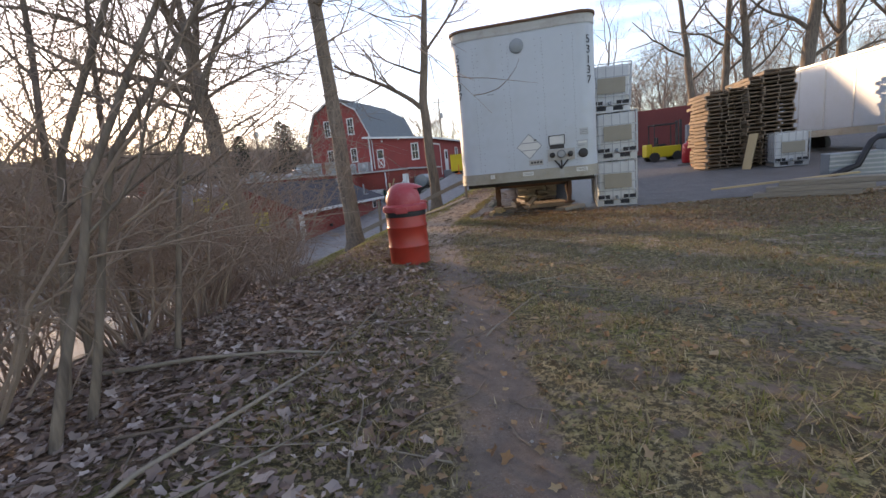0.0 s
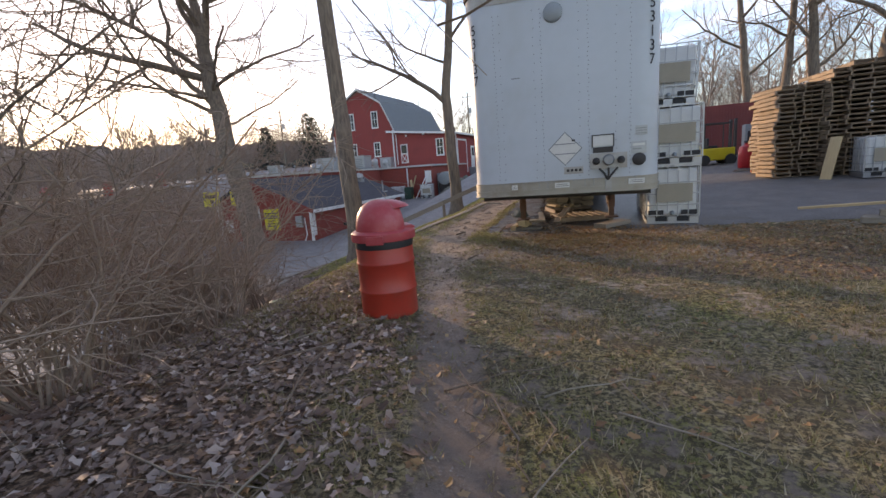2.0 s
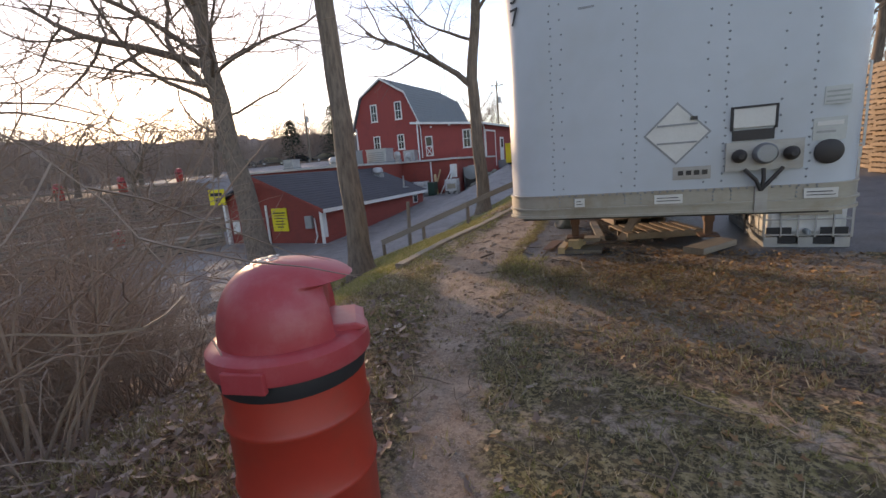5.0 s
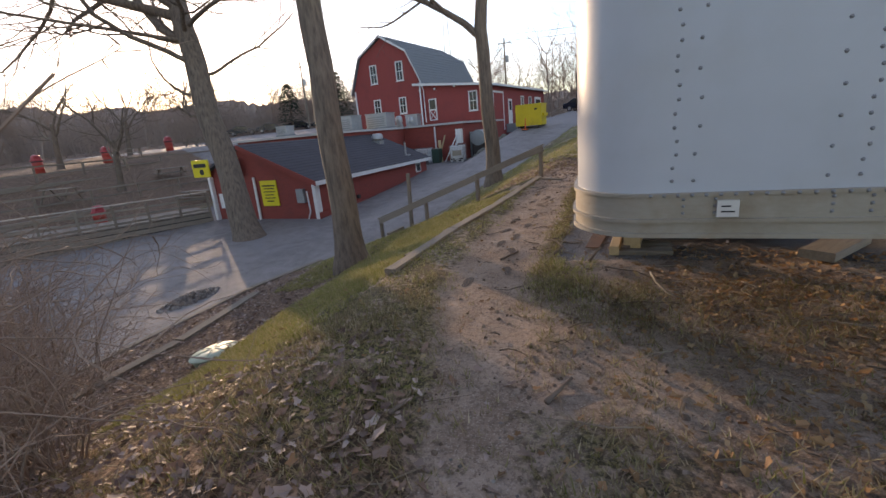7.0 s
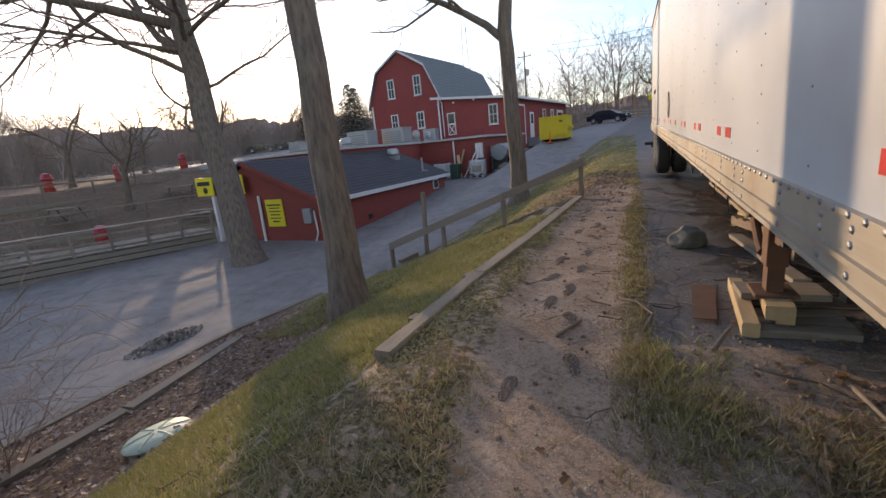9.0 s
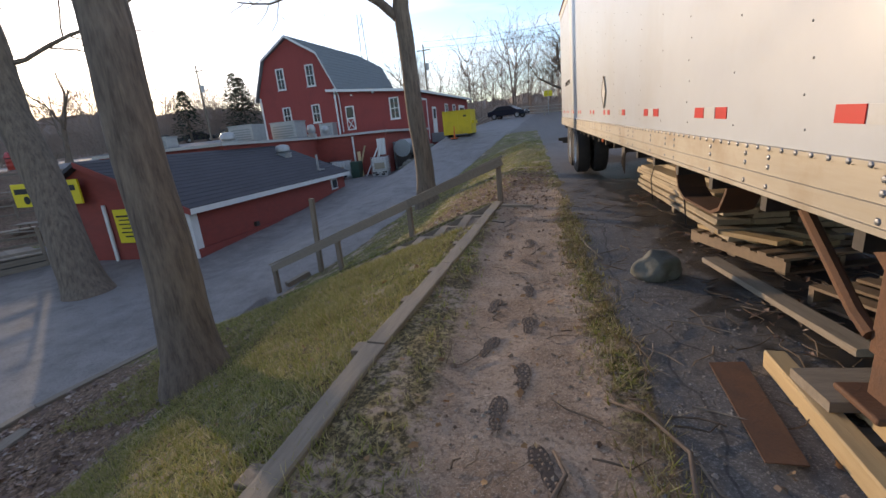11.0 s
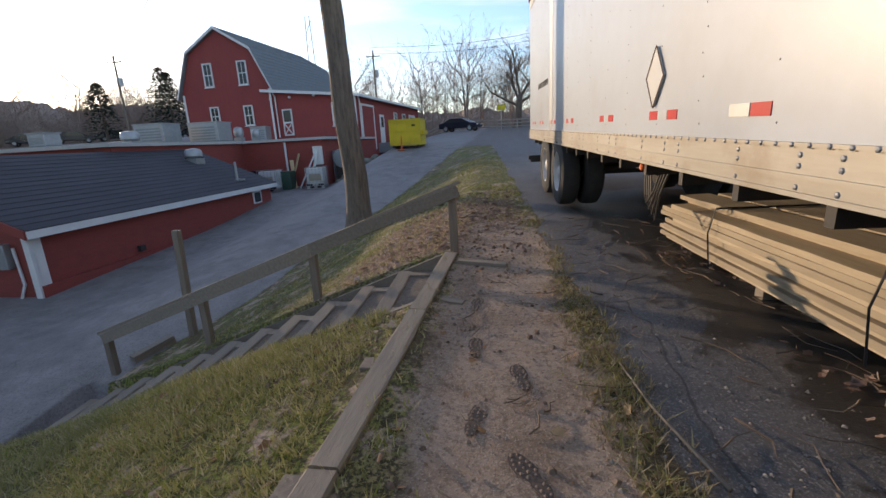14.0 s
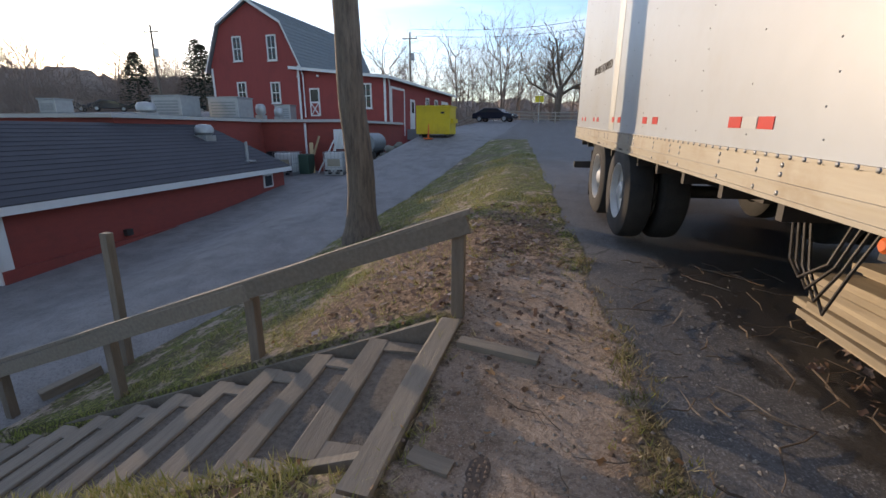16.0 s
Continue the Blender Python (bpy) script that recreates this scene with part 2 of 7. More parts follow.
# ---- mesh helpers ----
class Geo:
    """Collects plain geometry for one mesh."""

    def __init__(self):
        self.v, self.f = [], []

    def add(self, verts, faces):
        o = len(self.v)
        self.v += [tuple(p) for p in verts]
        self.f += [tuple(i + o for i in f) for f in faces]
        return self

    def box(self, x0, y0, z0, x1, y1, z1, m=None):
        p = [Vector((x, y, z)) for z in (z0, z1) for y in (y0, y1) for x in (x0, x1)]
        if m:
            p = [m @ q for q in p]
        return self.add(p, [(0, 2, 3, 1), (4, 5, 7, 6), (0, 1, 5, 4), (2, 6, 7, 3), (0, 4, 6, 2), (1, 3, 7, 5)])

    def tube(self, pts, radii, n=6, cap=True):
        o = len(self.v)
        a = Vector(pts[1]) - Vector(pts[0])
        u = a.cross((0.31, 0.17, 0.93) if abs(a.z) < 0.9 * a.length else (1, 0.2, 0)).normalized()
        for i, (p, r) in enumerate(zip(pts, radii)):
            d = (Vector(pts[min(i + 1, len(pts) - 1)]) - Vector(pts[max(i - 1, 0)])).normalized()
            u = (u - d * u.dot(d)).normalized()
            w = d.cross(u)
            for k in range(n):
                c, s = math.cos(2 * math.pi * k / n) * r, math.sin(2 * math.pi * k / n) * r
                self.v.append((p[0] + u.x * c + w.x * s, p[1] + u.y * c + w.y * s, p[2] + u.z * c + w.z * s))
        for i in range(len(pts) - 1):
            for k in range(n):
                self.f.append((o + i * n + k, o + i * n + (k + 1) % n, o + (i + 1) * n + (k + 1) % n, o + (i + 1) * n + k))
        if cap:
            self.f.append(tuple(o + k for k in reversed(range(n))))
            self.f.append(tuple(o + (len(pts) - 1) * n + k for k in range(n)))
        return self

    def lathe(self, prof, n=32, m=None, close=True):
        """prof: (radius, z) from below to above, turned round z."""
        o = len(self.v)
        for r, z in prof:
            for k in range(n):
                p = Vector((r * math.cos(2 * math.pi * k / n), r * math.sin(2 * math.pi * k / n), z))
                self.v.append(tuple(m @ p if m else p))
        for i in range(len(prof) - 1):
            for k in range(n):
                self.f.append((o + i * n + k, o + i * n + (k + 1) % n, o + (i + 1) * n + (k + 1) % n, o + (i + 1) * n + k))
        if close:
            self.f.append(tuple(o + k for k in reversed(range(n))))
            self.f.append(tuple(o + (len(prof) - 1) * n + k for k in range(n)))
        return self

    def prism(self, poly, d, m=None):
        """A polygon in the local xz plane, pushed along y from 0 to d."""
        k = len(poly)
        p = [Vector((x, 0, z)) for x, z in poly] + [Vector((x, d, z)) for x, z in poly]
        if m:
            p = [m @ q for q in p]
        return self.add(p, [tuple(range(k)), tuple(reversed(range(k, 2 * k)))] + [((i + 1) % k, i, k + i, k + (i + 1) % k) for i in range(k)])


def mesh(name, g, material, smooth=False):
    me = bpy.data.meshes.new(name)
    me.from_pydata(g.v, [], g.f)
    me.materials.append(material)
    if smooth:
        me.polygons.foreach_set("use_smooth", [True] * len(me.polygons))
    me.update()
    return me


def part(name, g, material, parent=None, label="", bevel=0.0, smooth=False, m=None):
    """One mesh object under a thing or under a part (or a thing of its own)."""
    ob = new(name, g if isinstance(g, bpy.types.Mesh) else mesh(name, g, material, smooth))
    if parent:
        ob.parent = parent
    if m is not None:
        ob.matrix_basis = m
    if bevel:
        b = ob.modifiers.new("bevel", "BEVEL")
        b.width, b.segments, b.limit_method = bevel, 2, "ANGLE"
    if smooth and not bevel:
        e = ob.modifiers.new("edges", "EDGE_SPLIT")
        e.split_angle = radians(38)
    return tagged(ob, label)


def thing(name, m, label, category, group="", kind=""):
    ob = new(name)
    ob.empty_display_size = 0.2
    ob.matrix_basis = m
    return tagged(ob, label, category, group, kind)


def letters(name, text, size, parent, m, material, spacing=1.0, extrude=0.002):
    """Built-in lettering, turned into a mesh."""
    cu = bpy.data.curves.new(name, "FONT")
    cu.body, cu.size, cu.extrude, cu.align_x, cu.align_y, cu.space_line = text, size, extrude, "CENTER", "CENTER", spacing
    tmp = bpy.data.objects.new(name, cu)
    me = bpy.data.meshes.new_from_object(tmp)
    bpy.data.objects.remove(tmp)
    me.materials.clear()
    me.materials.append(material)
    ob = new(name, me)
    ob.parent = parent
    ob.matrix_basis = m
    return ob


def lerp_table(table, v):
    return float(np.interp(v, [a for a, b in table], [b for a, b in table]))


def sstep(a, b, v):
    t = min(1, max(0, (v - a) / (b - a)))
    return t * t * (3 - 2 * t)


# ---- the lie of the land ----
LOW = [(-40, -2.5), (13, -2.05), (21, -1.75), (28, -1.33), (32, -0.9), (37, -0.68), (50, -0.2), (70, 1.5), (120, 2.5)]
DRIVE = [(-40, -2.5), (10, -2.0), (16.5, -1.78), (20, -1.32), (23, -1.0), (28, -0.5), (34, 0.55), (38, 1.15), (46, 1.6), (75, 2.85), (90, 3.0)]
FOOT = [(-40, -10.5), (14, -10.45), (15.6, -10.2), (16.4, -9.3), (18, -8.8), (20, -8.2), (23, -7.9), (28, -7.2), (32, -6.5), (36, -5.9), (40, -5.4)]
CREST = [(-40, -3.4), (7, -3.6), (11, -4.3), (17, -4.05), (25, -4.1), (40, -4.3)]


STAIR_TOP, STEPS, RUN, RISE = (-4.05, 0.15), 11, 0.452, 0.178


def upper(y):
    return 0.0 if y < 10 else 0.045 * (math.sqrt((y - 14) ** 2 + 4) + y - 14) / 2


def ground(x, y):
    up = min(upper(y), 3.0) if y > 10 else upper(10.0) * sstep(4, 10, y)
    low = lerp_table(LOW, y)
    low += (lerp_table(DRIVE, y) - low) * sstep(-13.0, -9.5, x)
    low += (1.3 * sstep(-28.6, -28.9, x) + 1.5 * sstep(-33.6, -34.0, x)) * (1 - sstep(60, 90, y)) if x < -28 else 0.0
    up += 0.03 * min(max(x - 2, 0), 8) * sstep(11, 15, y)
    a, b = lerp_table(FOOT, y), lerp_table(CREST, y)
    t = (x - a) / (b - a)
    s = 0.0 if t <= 0 else 1.0 if t >= 1 else 0.8 * t + 0.2 * sstep(0, 1, t)
    # below the path the bank falls steeply to a shelf of leaves above the kerb
    shelf = sstep(5.0, 8.5, y) * (1 - sstep(11.0, 15.5, y))
    if shelf > 0 and 0 < t < 1:
        s += (float(np.interp(t, (0, 0.18, 0.43, 0.9, 1), (0.04, 0.10, 0.19, 0.9, 1))) - s) * shelf
    z = low + (up - low) * s
    if 16.1 < y < 17.44 and -9.3 < x < -4.1:
        return STAIR_TOP[1] - (STAIR_TOP[0] - x) / RUN * RISE - 0.42
    near = -14 < x < 7 and -6 < y < 22
    if near and s > 0.02:
        q = noise.noise((x * 0.55, y * 0.55, 0)) * 0.035 + noise.noise((x * 2.3, y * 2.3, 3)) * 0.014
        z += q * (1 - 0.8 * on_asphalt(x, y))
        z -= 0.035 * path_mask(x, y)
    return z


def path_x(y):
    """The middle of the trodden path."""
    return lerp_table([(-5, 0.55), (0, 0.15), (2, -0.35), (4, -0.95), (6, -1.75), (8, -2.45), (10, -3.05), (12, -3.3), (15, -3.45), (18, -3.5), (21, -3.6)], y)


def path_mask(x, y):
    wide = sstep(7.5, 10.5, y)
    return (1 - sstep(0.08 + 0.2 * wide, 0.5 + 0.22 * wide, abs(x - path_x(y)))) * (1 - sstep(17.5, 19.5, y)) * (0.8 + 0.2 * wide)


def on_asphalt(x, y):
    """Tarmac of the upper lot."""
    edge = -2.6 - 0.055 * max(0, y - 12) + 0.12 * noise.noise((0, y * 0.8, 5)) + 0.06 * noise.noise((3, y * 2.8, 5))
    front = lerp_table([(-3, 10.9), (-2.3, 11.1), (0, 11.4), (1.5, 11.6), (4, 11.8), (30, 12.5)], x) + 0.3 * noise.noise((x * 0.7, 2, 8))
    if y > 38:
        edge = -60
    return sstep(-0.12, 0.12, x - edge) * sstep(-0.2, 0.2, y - front)


def on_road(x, y):
    """Tarmac of the lower yard and the driveway."""
    f = lerp_table(FOOT, y)
    r = 1 - sstep(-0.15, 0.15, x - f + 0.12 * noise.noise((7, y * 0.9, 1)))
    left = lerp_table([(-40, -60), (8, -40), (10, -24), (30, -24), (33, -60), (200, -60)], y)
    r *= sstep(-0.5, 0.5, x - left)
    bank = sstep(-13.2, -12.6, x) * (1 - sstep(-9.6, -9.2, x)) * sstep(36, 37.5, y) * (1 - sstep(46, 48, y))
    return r * (1 - bank)


def axis(fine0, fine1, step, out0, out1, grow=1.16):
    a = list(np.arange(fine0, fine1 + 1e-6, step))
    s, v = step, fine1
    while v < out1:
        s *= grow
        v += s
        a.append(v)
    s, v = step, fine0
    while v > out0:
        s *= grow
        v -= s
        a.insert(0, v)
    return a


def build_ground():
    xs, ys = axis(-10.5, 5.5, 0.1, -900, 900), axis(-2.5, 20.5, 0.1, -900, 1500)
    nx, ny = len(xs), len(ys)
    verts, asp, pth, bank, leaf, lush, road, damp_shade, humus = [], [], [], [], [], [], [], [], []
    for y in ys:
        for x in xs:
            far = max(0, math.hypot(x + 5, y - 15) - 90)
            verts.append((x, y, ground(x, y) - 0.004 * far))
            asp.append(max(on_asphalt(x, y), on_road(x, y)))
            road.append(on_road(x, y))
            pth.append(path_mask(x, y))
            c = lerp_table(CREST, y)
            # trailer's shade and damp painted on the tarmac, dark mould in the path below the thicket
            damp_shade.append(sstep(-2.6, -1.2, x + 0.053 * (y - 12)) * (1 - sstep(1.0, 2.2, x + 0.053 * (y - 12))) * sstep(11, 12.5, y) * (1 - sstep(20, 23, y)))
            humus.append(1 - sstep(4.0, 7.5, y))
            # trodden earth under the trailer's nose, bare soil beside the stairs
            bank.append(max((1 - sstep(0.5, 1.6, abs(x + 0.6) - 1.2)) * sstep(7.6, 8.8, y) * (1 - sstep(11.5, 12.5, y)) * 0.9, (1 - sstep(0.3, 0.9, abs(x + 3.4))) * sstep(16, 17.5, y) * (1 - sstep(18, 20, y)) * 0.8))
            # leaf litter: the wooded bank and a drift across the lawn
            lf = (1 - sstep(-2.6, -1.3, x + 0.25 * y * (y < 3))) * (1 - 0.4 * sstep(4.2, 6.5, y)) * (1 - sstep(7.5, 9.5, y)) * (1 - sstep(9.2, 11, -x) * 0.3)
            lf = max(lf, 0.85 * sstep(-2.4, -0.8, x) * sstep(7.0, 8.0, y) * (1 - sstep(10.2, 11.2, y)), 0.35 * sstep(2, 5, x) * (1 - sstep(9, 11, y)), 0.9 * (1 - sstep(-7.9, -6.9, x)) * (x > -10.6) * sstep(6, 8, y) * (1 - sstep(13.5, 16, y)))
            lf = max(lf, 0.7 * (1 - sstep(-26, -24, x)), 0.75 * (1 - sstep(0.8, 1.6, abs(x + 4.4))) * sstep(17.4, 17.9, y) * (1 - sstep(19.8, 22.0, y)))
            leaf.append(lf)
            lush.append(max((1 - sstep(-0.35, 0.1, x - c)) * sstep(8.0, 10.5, y), 0.75 * (1 - sstep(0.1, 0.4, abs(x - (-2.85 - 0.03 * (y - 12))))) * sstep(9, 11, y), sstep(19.5, 23, y) * (x < 0)))
    faces = [(j * nx + i, j * nx + i + 1, (j + 1) * nx + i + 1, (j + 1) * nx + i) for j in range(ny - 1) for i in range(nx - 1)]
    me = bpy.data.meshes.new("ground")
    me.from_pydata(verts, [], faces)
    me.polygons.foreach_set("use_smooth", [True] * len(me.polygons))
    for name, vals in (("asphalt", asp), ("path", pth), ("soil", bank), ("leaf", leaf), ("lush", lush), ("road", road), ("damp_shade", damp_shade), ("humus", humus)):
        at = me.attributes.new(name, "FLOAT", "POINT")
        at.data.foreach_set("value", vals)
    me.materials.append(ground_material())
    return tagged(new("ground", me), "worn lawn, trodden dirt path, leaf litter and grey tarmac", "ground", kind="structure")


def ground_material():
    m = bpy.data.materials.new("ground_surface")
    m.use_nodes = True
    nt = m.node_tree
    n, l = nt.nodes, nt.links
    b = n["Principled BSDF"]
    tc = n.new("ShaderNodeTexCoord")

    def tex(scale, detail=6, rough=0.6):
        t = n.new("ShaderNodeTexNoise")
        t.inputs["Scale"].default_value, t.inputs["Detail"].default_value, t.inputs["Roughness"].default_value = scale, detail, rough
        l.new(tc.outputs["Object"], t.inputs[0])
        return t.outputs[0]

    def rng(s, a, c, lo=0.0, hi=1.0):
        r = n.new("ShaderNodeMapRange")
        l.new(s, r.inputs[0])
        r.inputs[1].default_value, r.inputs[2].default_value, r.inputs[3].default_value, r.inputs[4].default_value = a, c, lo, hi
        return r.outputs[0]

    def mixc(f, a, c):
        x = n.new("ShaderNodeMix")
        x.data_type = "RGBA"
        l.new(f, x.inputs[0])
        for s, v in ((6, a), (7, c)):
            if isinstance(v, tuple):
                x.inputs[s].default_value = (*v, 1)
            else:
                l.new(v, x.inputs[s])
        return x.outputs[2]

    def math2(op, a, c):
        x = n.new("ShaderNodeMath")
        x.operation = op
        for s, v in ((0, a), (1, c)):
            if isinstance(v, (int, float)):
                x.inputs[s].default_value = v
            else:
                l.new(v, x.inputs[s])
        return x.outputs[0]

    def att(name):
        a = n.new("ShaderNodeAttribute")
        a.attribute_name = name
        return a.outputs["Fac"]

    big, mid, small, grit, crumb = tex(0.45, 4), tex(2.2, 6), tex(14, 5), tex(85, 3, 0.75), tex(32, 4, 0.7)
    soil = mixc(rng(mid, 0.35, 0.65), (0.26, 0.185, 0.135), (0.42, 0.325, 0.255))
    soil = mixc(rng(crumb, 0.48, 0.60, 0, 0.45), soil, (0.09, 0.062, 0.045))
    soil = mixc(rng(grit, 0.54, 0.70, 0, 0.8), soil, (0.56, 0.47, 0.39))
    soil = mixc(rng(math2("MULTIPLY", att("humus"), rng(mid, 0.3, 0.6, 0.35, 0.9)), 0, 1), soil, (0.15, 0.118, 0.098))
    straw = mixc(rng(small, 0.4, 0.65), (0.20, 0.155, 0.075), (0.42, 0.335, 0.185))
    green = mixc(rng(small, 0.38, 0.62), (0.11, 0.145, 0.022), (0.26, 0.27, 0.055))
    lawn = mixc(rng(math2("ADD", math2("ADD", big, math2("MULTIPLY", mid, 0.6)), math2("MULTIPLY", att("lush"), 0.22)), 0.74, 1.0), straw, green)
    lawn = mixc(rng(crumb, 0.45, 0.53, 0, 0.9), lawn, (0.055, 0.045, 0.026))
    lawn = mixc(rng(grit, 0.56, 0.70, 0, 0.5), lawn, (0.52, 0.43, 0.28))
    lawn = mixc(rng(tex(1.15, 5), 0.50, 0.60, 0, 0.65), lawn, (0.105, 0.078, 0.052))
    lawn = mixc(rng(math2("ADD", mid, math2("MULTIPLY", small, 0.7)), 0.86, 1.0), lawn, soil)
    litter = mixc(rng(small, 0.4, 0.62), (0.13, 0.083, 0.055), (0.36, 0.245, 0.17))
    litter = mixc(rng(crumb, 0.46, 0.58, 0, 0.8), litter, (0.06, 0.042, 0.032))
    edge = math2("MULTIPLY", math2("SUBTRACT", mid, 0.5), 0.9)
    edge2 = math2("MULTIPLY", math2("SUBTRACT", small, 0.5), 0.8)
    jag = math2("ADD", edge, edge2)
    c = mixc(rng(math2("ADD", att("leaf"), jag), 0.3, 0.6), lawn, litter)
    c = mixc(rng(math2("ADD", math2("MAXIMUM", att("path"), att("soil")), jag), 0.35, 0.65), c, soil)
    tar = mixc(rng(mid, 0.3, 0.7), (0.105, 0.097, 0.09), (0.17, 0.157, 0.145))
    tar = mixc(rng(grit, 0.52, 0.66, 0, 0.8), tar, (0.33, 0.31, 0.295))
    tar = mixc(rng(big, 0.52, 0.68, 0, 0.55), tar, (0.14, 0.115, 0.092))
    vo = n.new("ShaderNodeTexVoronoi")
    vo.feature = "DISTANCE_TO_EDGE"
    vo.inputs["Scale"].default_value = 0.55
    wob = n.new("ShaderNodeMix")
    wob.data_type = "RGBA"
    wob.inputs[0].default_value = 0.22
    l.new(tc.outputs["Object"], wob.inputs[6])
    nz = n.new("ShaderNodeTexNoise")
    nz.inputs["Scale"].default_value = 1.7
    l.new(tc.outputs["Object"], nz.inputs[0])
    l.new(nz.outputs["Color"], wob.inputs[7])
    l.new(wob.outputs[2], vo.inputs[0])
    tar = mixc(rng(vo.outputs[0], 0.0012, 0.004, 0.55, 0.0), tar, (0.03, 0.028, 0.026))
    tar = mixc(rng(math2("MULTIPLY", att("road"), rng(math2("ADD", mid, math2("SUBTRACT", big, 0.5)), 0.3, 0.7, 0.35, 1.0)), 0, 1, 0, 0.75), tar, (0.27, 0.26, 0.255))
    tar = mixc(rng(crumb, 0.5, 0.64, 0, 0.45), tar, (0.05, 0.048, 0.046))
    # damp stains and the trailer's shade, both put into the tarmac's colour
    wet_shade = rng(math2("ADD", att("damp_shade"), math2("MULTIPLY", math2("SUBTRACT", mid, 0.5), 2.2)), 0.5, 0.66)
    tar = mixc(rng(wet_shade, 0, 1, 0, 0.8), tar, (0.03, 0.027, 0.024))
    mask = rng(math2("ADD", att("asphalt"), math2("MULTIPLY", jag, 0.6)), 0.42, 0.58)
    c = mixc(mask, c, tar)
    l.new(c, b.inputs["Base Color"])
    l.new(math2("SUBTRACT", rng(mask, 0, 1, 0.95, 0.72), math2("MULTIPLY", math2("MULTIPLY", wet_shade, mask), 0.34)), b.inputs["Roughness"])
    b.inputs["Specular IOR Level"].default_value = 0.25
    bp = n.new("ShaderNodeBump")
    bp.inputs["Strength"].default_value, bp.inputs["Distance"].default_value = 0.9, 0.045
    h = math2("ADD", math2("MULTIPLY", small, 0.6), math2("MULTIPLY", grit, 0.4))
    l.new(math2("MULTIPLY", h, rng(mask, 0, 1, 1.0, 0.3)), bp.inputs["Height"])
    l.new(bp.outputs[0], b.inputs["Normal"])
    return m


build_ground()

# ---- trailer on its landing gear ----
T0 = pose(-2.02, 8.5, 0.95, 1.55, 0, 3.03)
TL, TW, TH, CR = 14.75, 2.59, 2.84, 0.33


def outline(x0, x1, y1, r, n=8):
    """Plan of the body: rounded front corners, square rear."""
    p = [(x0, y1)]
    p += [(x0 + r - r * math.cos(a), r - r * math.sin(a)) for a in [math.pi / 2 * i / n for i in range(n + 1)]]
    p += [(x1 - r + r * math.sin(a), r - r * math.cos(a)) for a in [math.pi / 2 * i / n for i in range(n + 1)]]
    return p + [(x1, y1)]


def skin(out, y1, r, z0, z1):
    o = outline(-out, TW + out, y1, r)
    o = [(x, y - out if y < r else y) for x, y in o]
    k = len(o)
    return Geo().add([(x, y, z0) for x, y in o] + [(x, y, z1) for x, y in o], [tuple(reversed(range(k))), tuple(range(k, 2 * k))] + [((i + 1) % k, i, k + i, k + (i + 1) % k) for i in range(k)])


def rivet_line(spots, parent, r=0.011, h=0.007, material=None):
    """A seam of rivets, too small to pick apart."""
    return tagged(part("rivet_seam", rivets(Geo(), spots, r, h), material or RIVET, parent), kind="stuff")


def rivets(g, spots, r=0.011, h=0.007):
    """Domed heads: spots are (place, outward direction)."""
    for p, d in spots:
        m = Vector(d).to_track_quat("Z", "Y").to_matrix().to_4x4()
        m.translation = p
        g.lathe([(r, 0), (r * 0.75, h * 0.7), (r * 0.25, h)], 6, m)
    return g


def plate(name, x0, z0, x1, z1, material, parent, label="", d=0.006):
    """A flat plate on the trailer's front."""
    return part(name, Geo().box(x0, -d, z0, x1, 0.002, z1), material, parent, label)


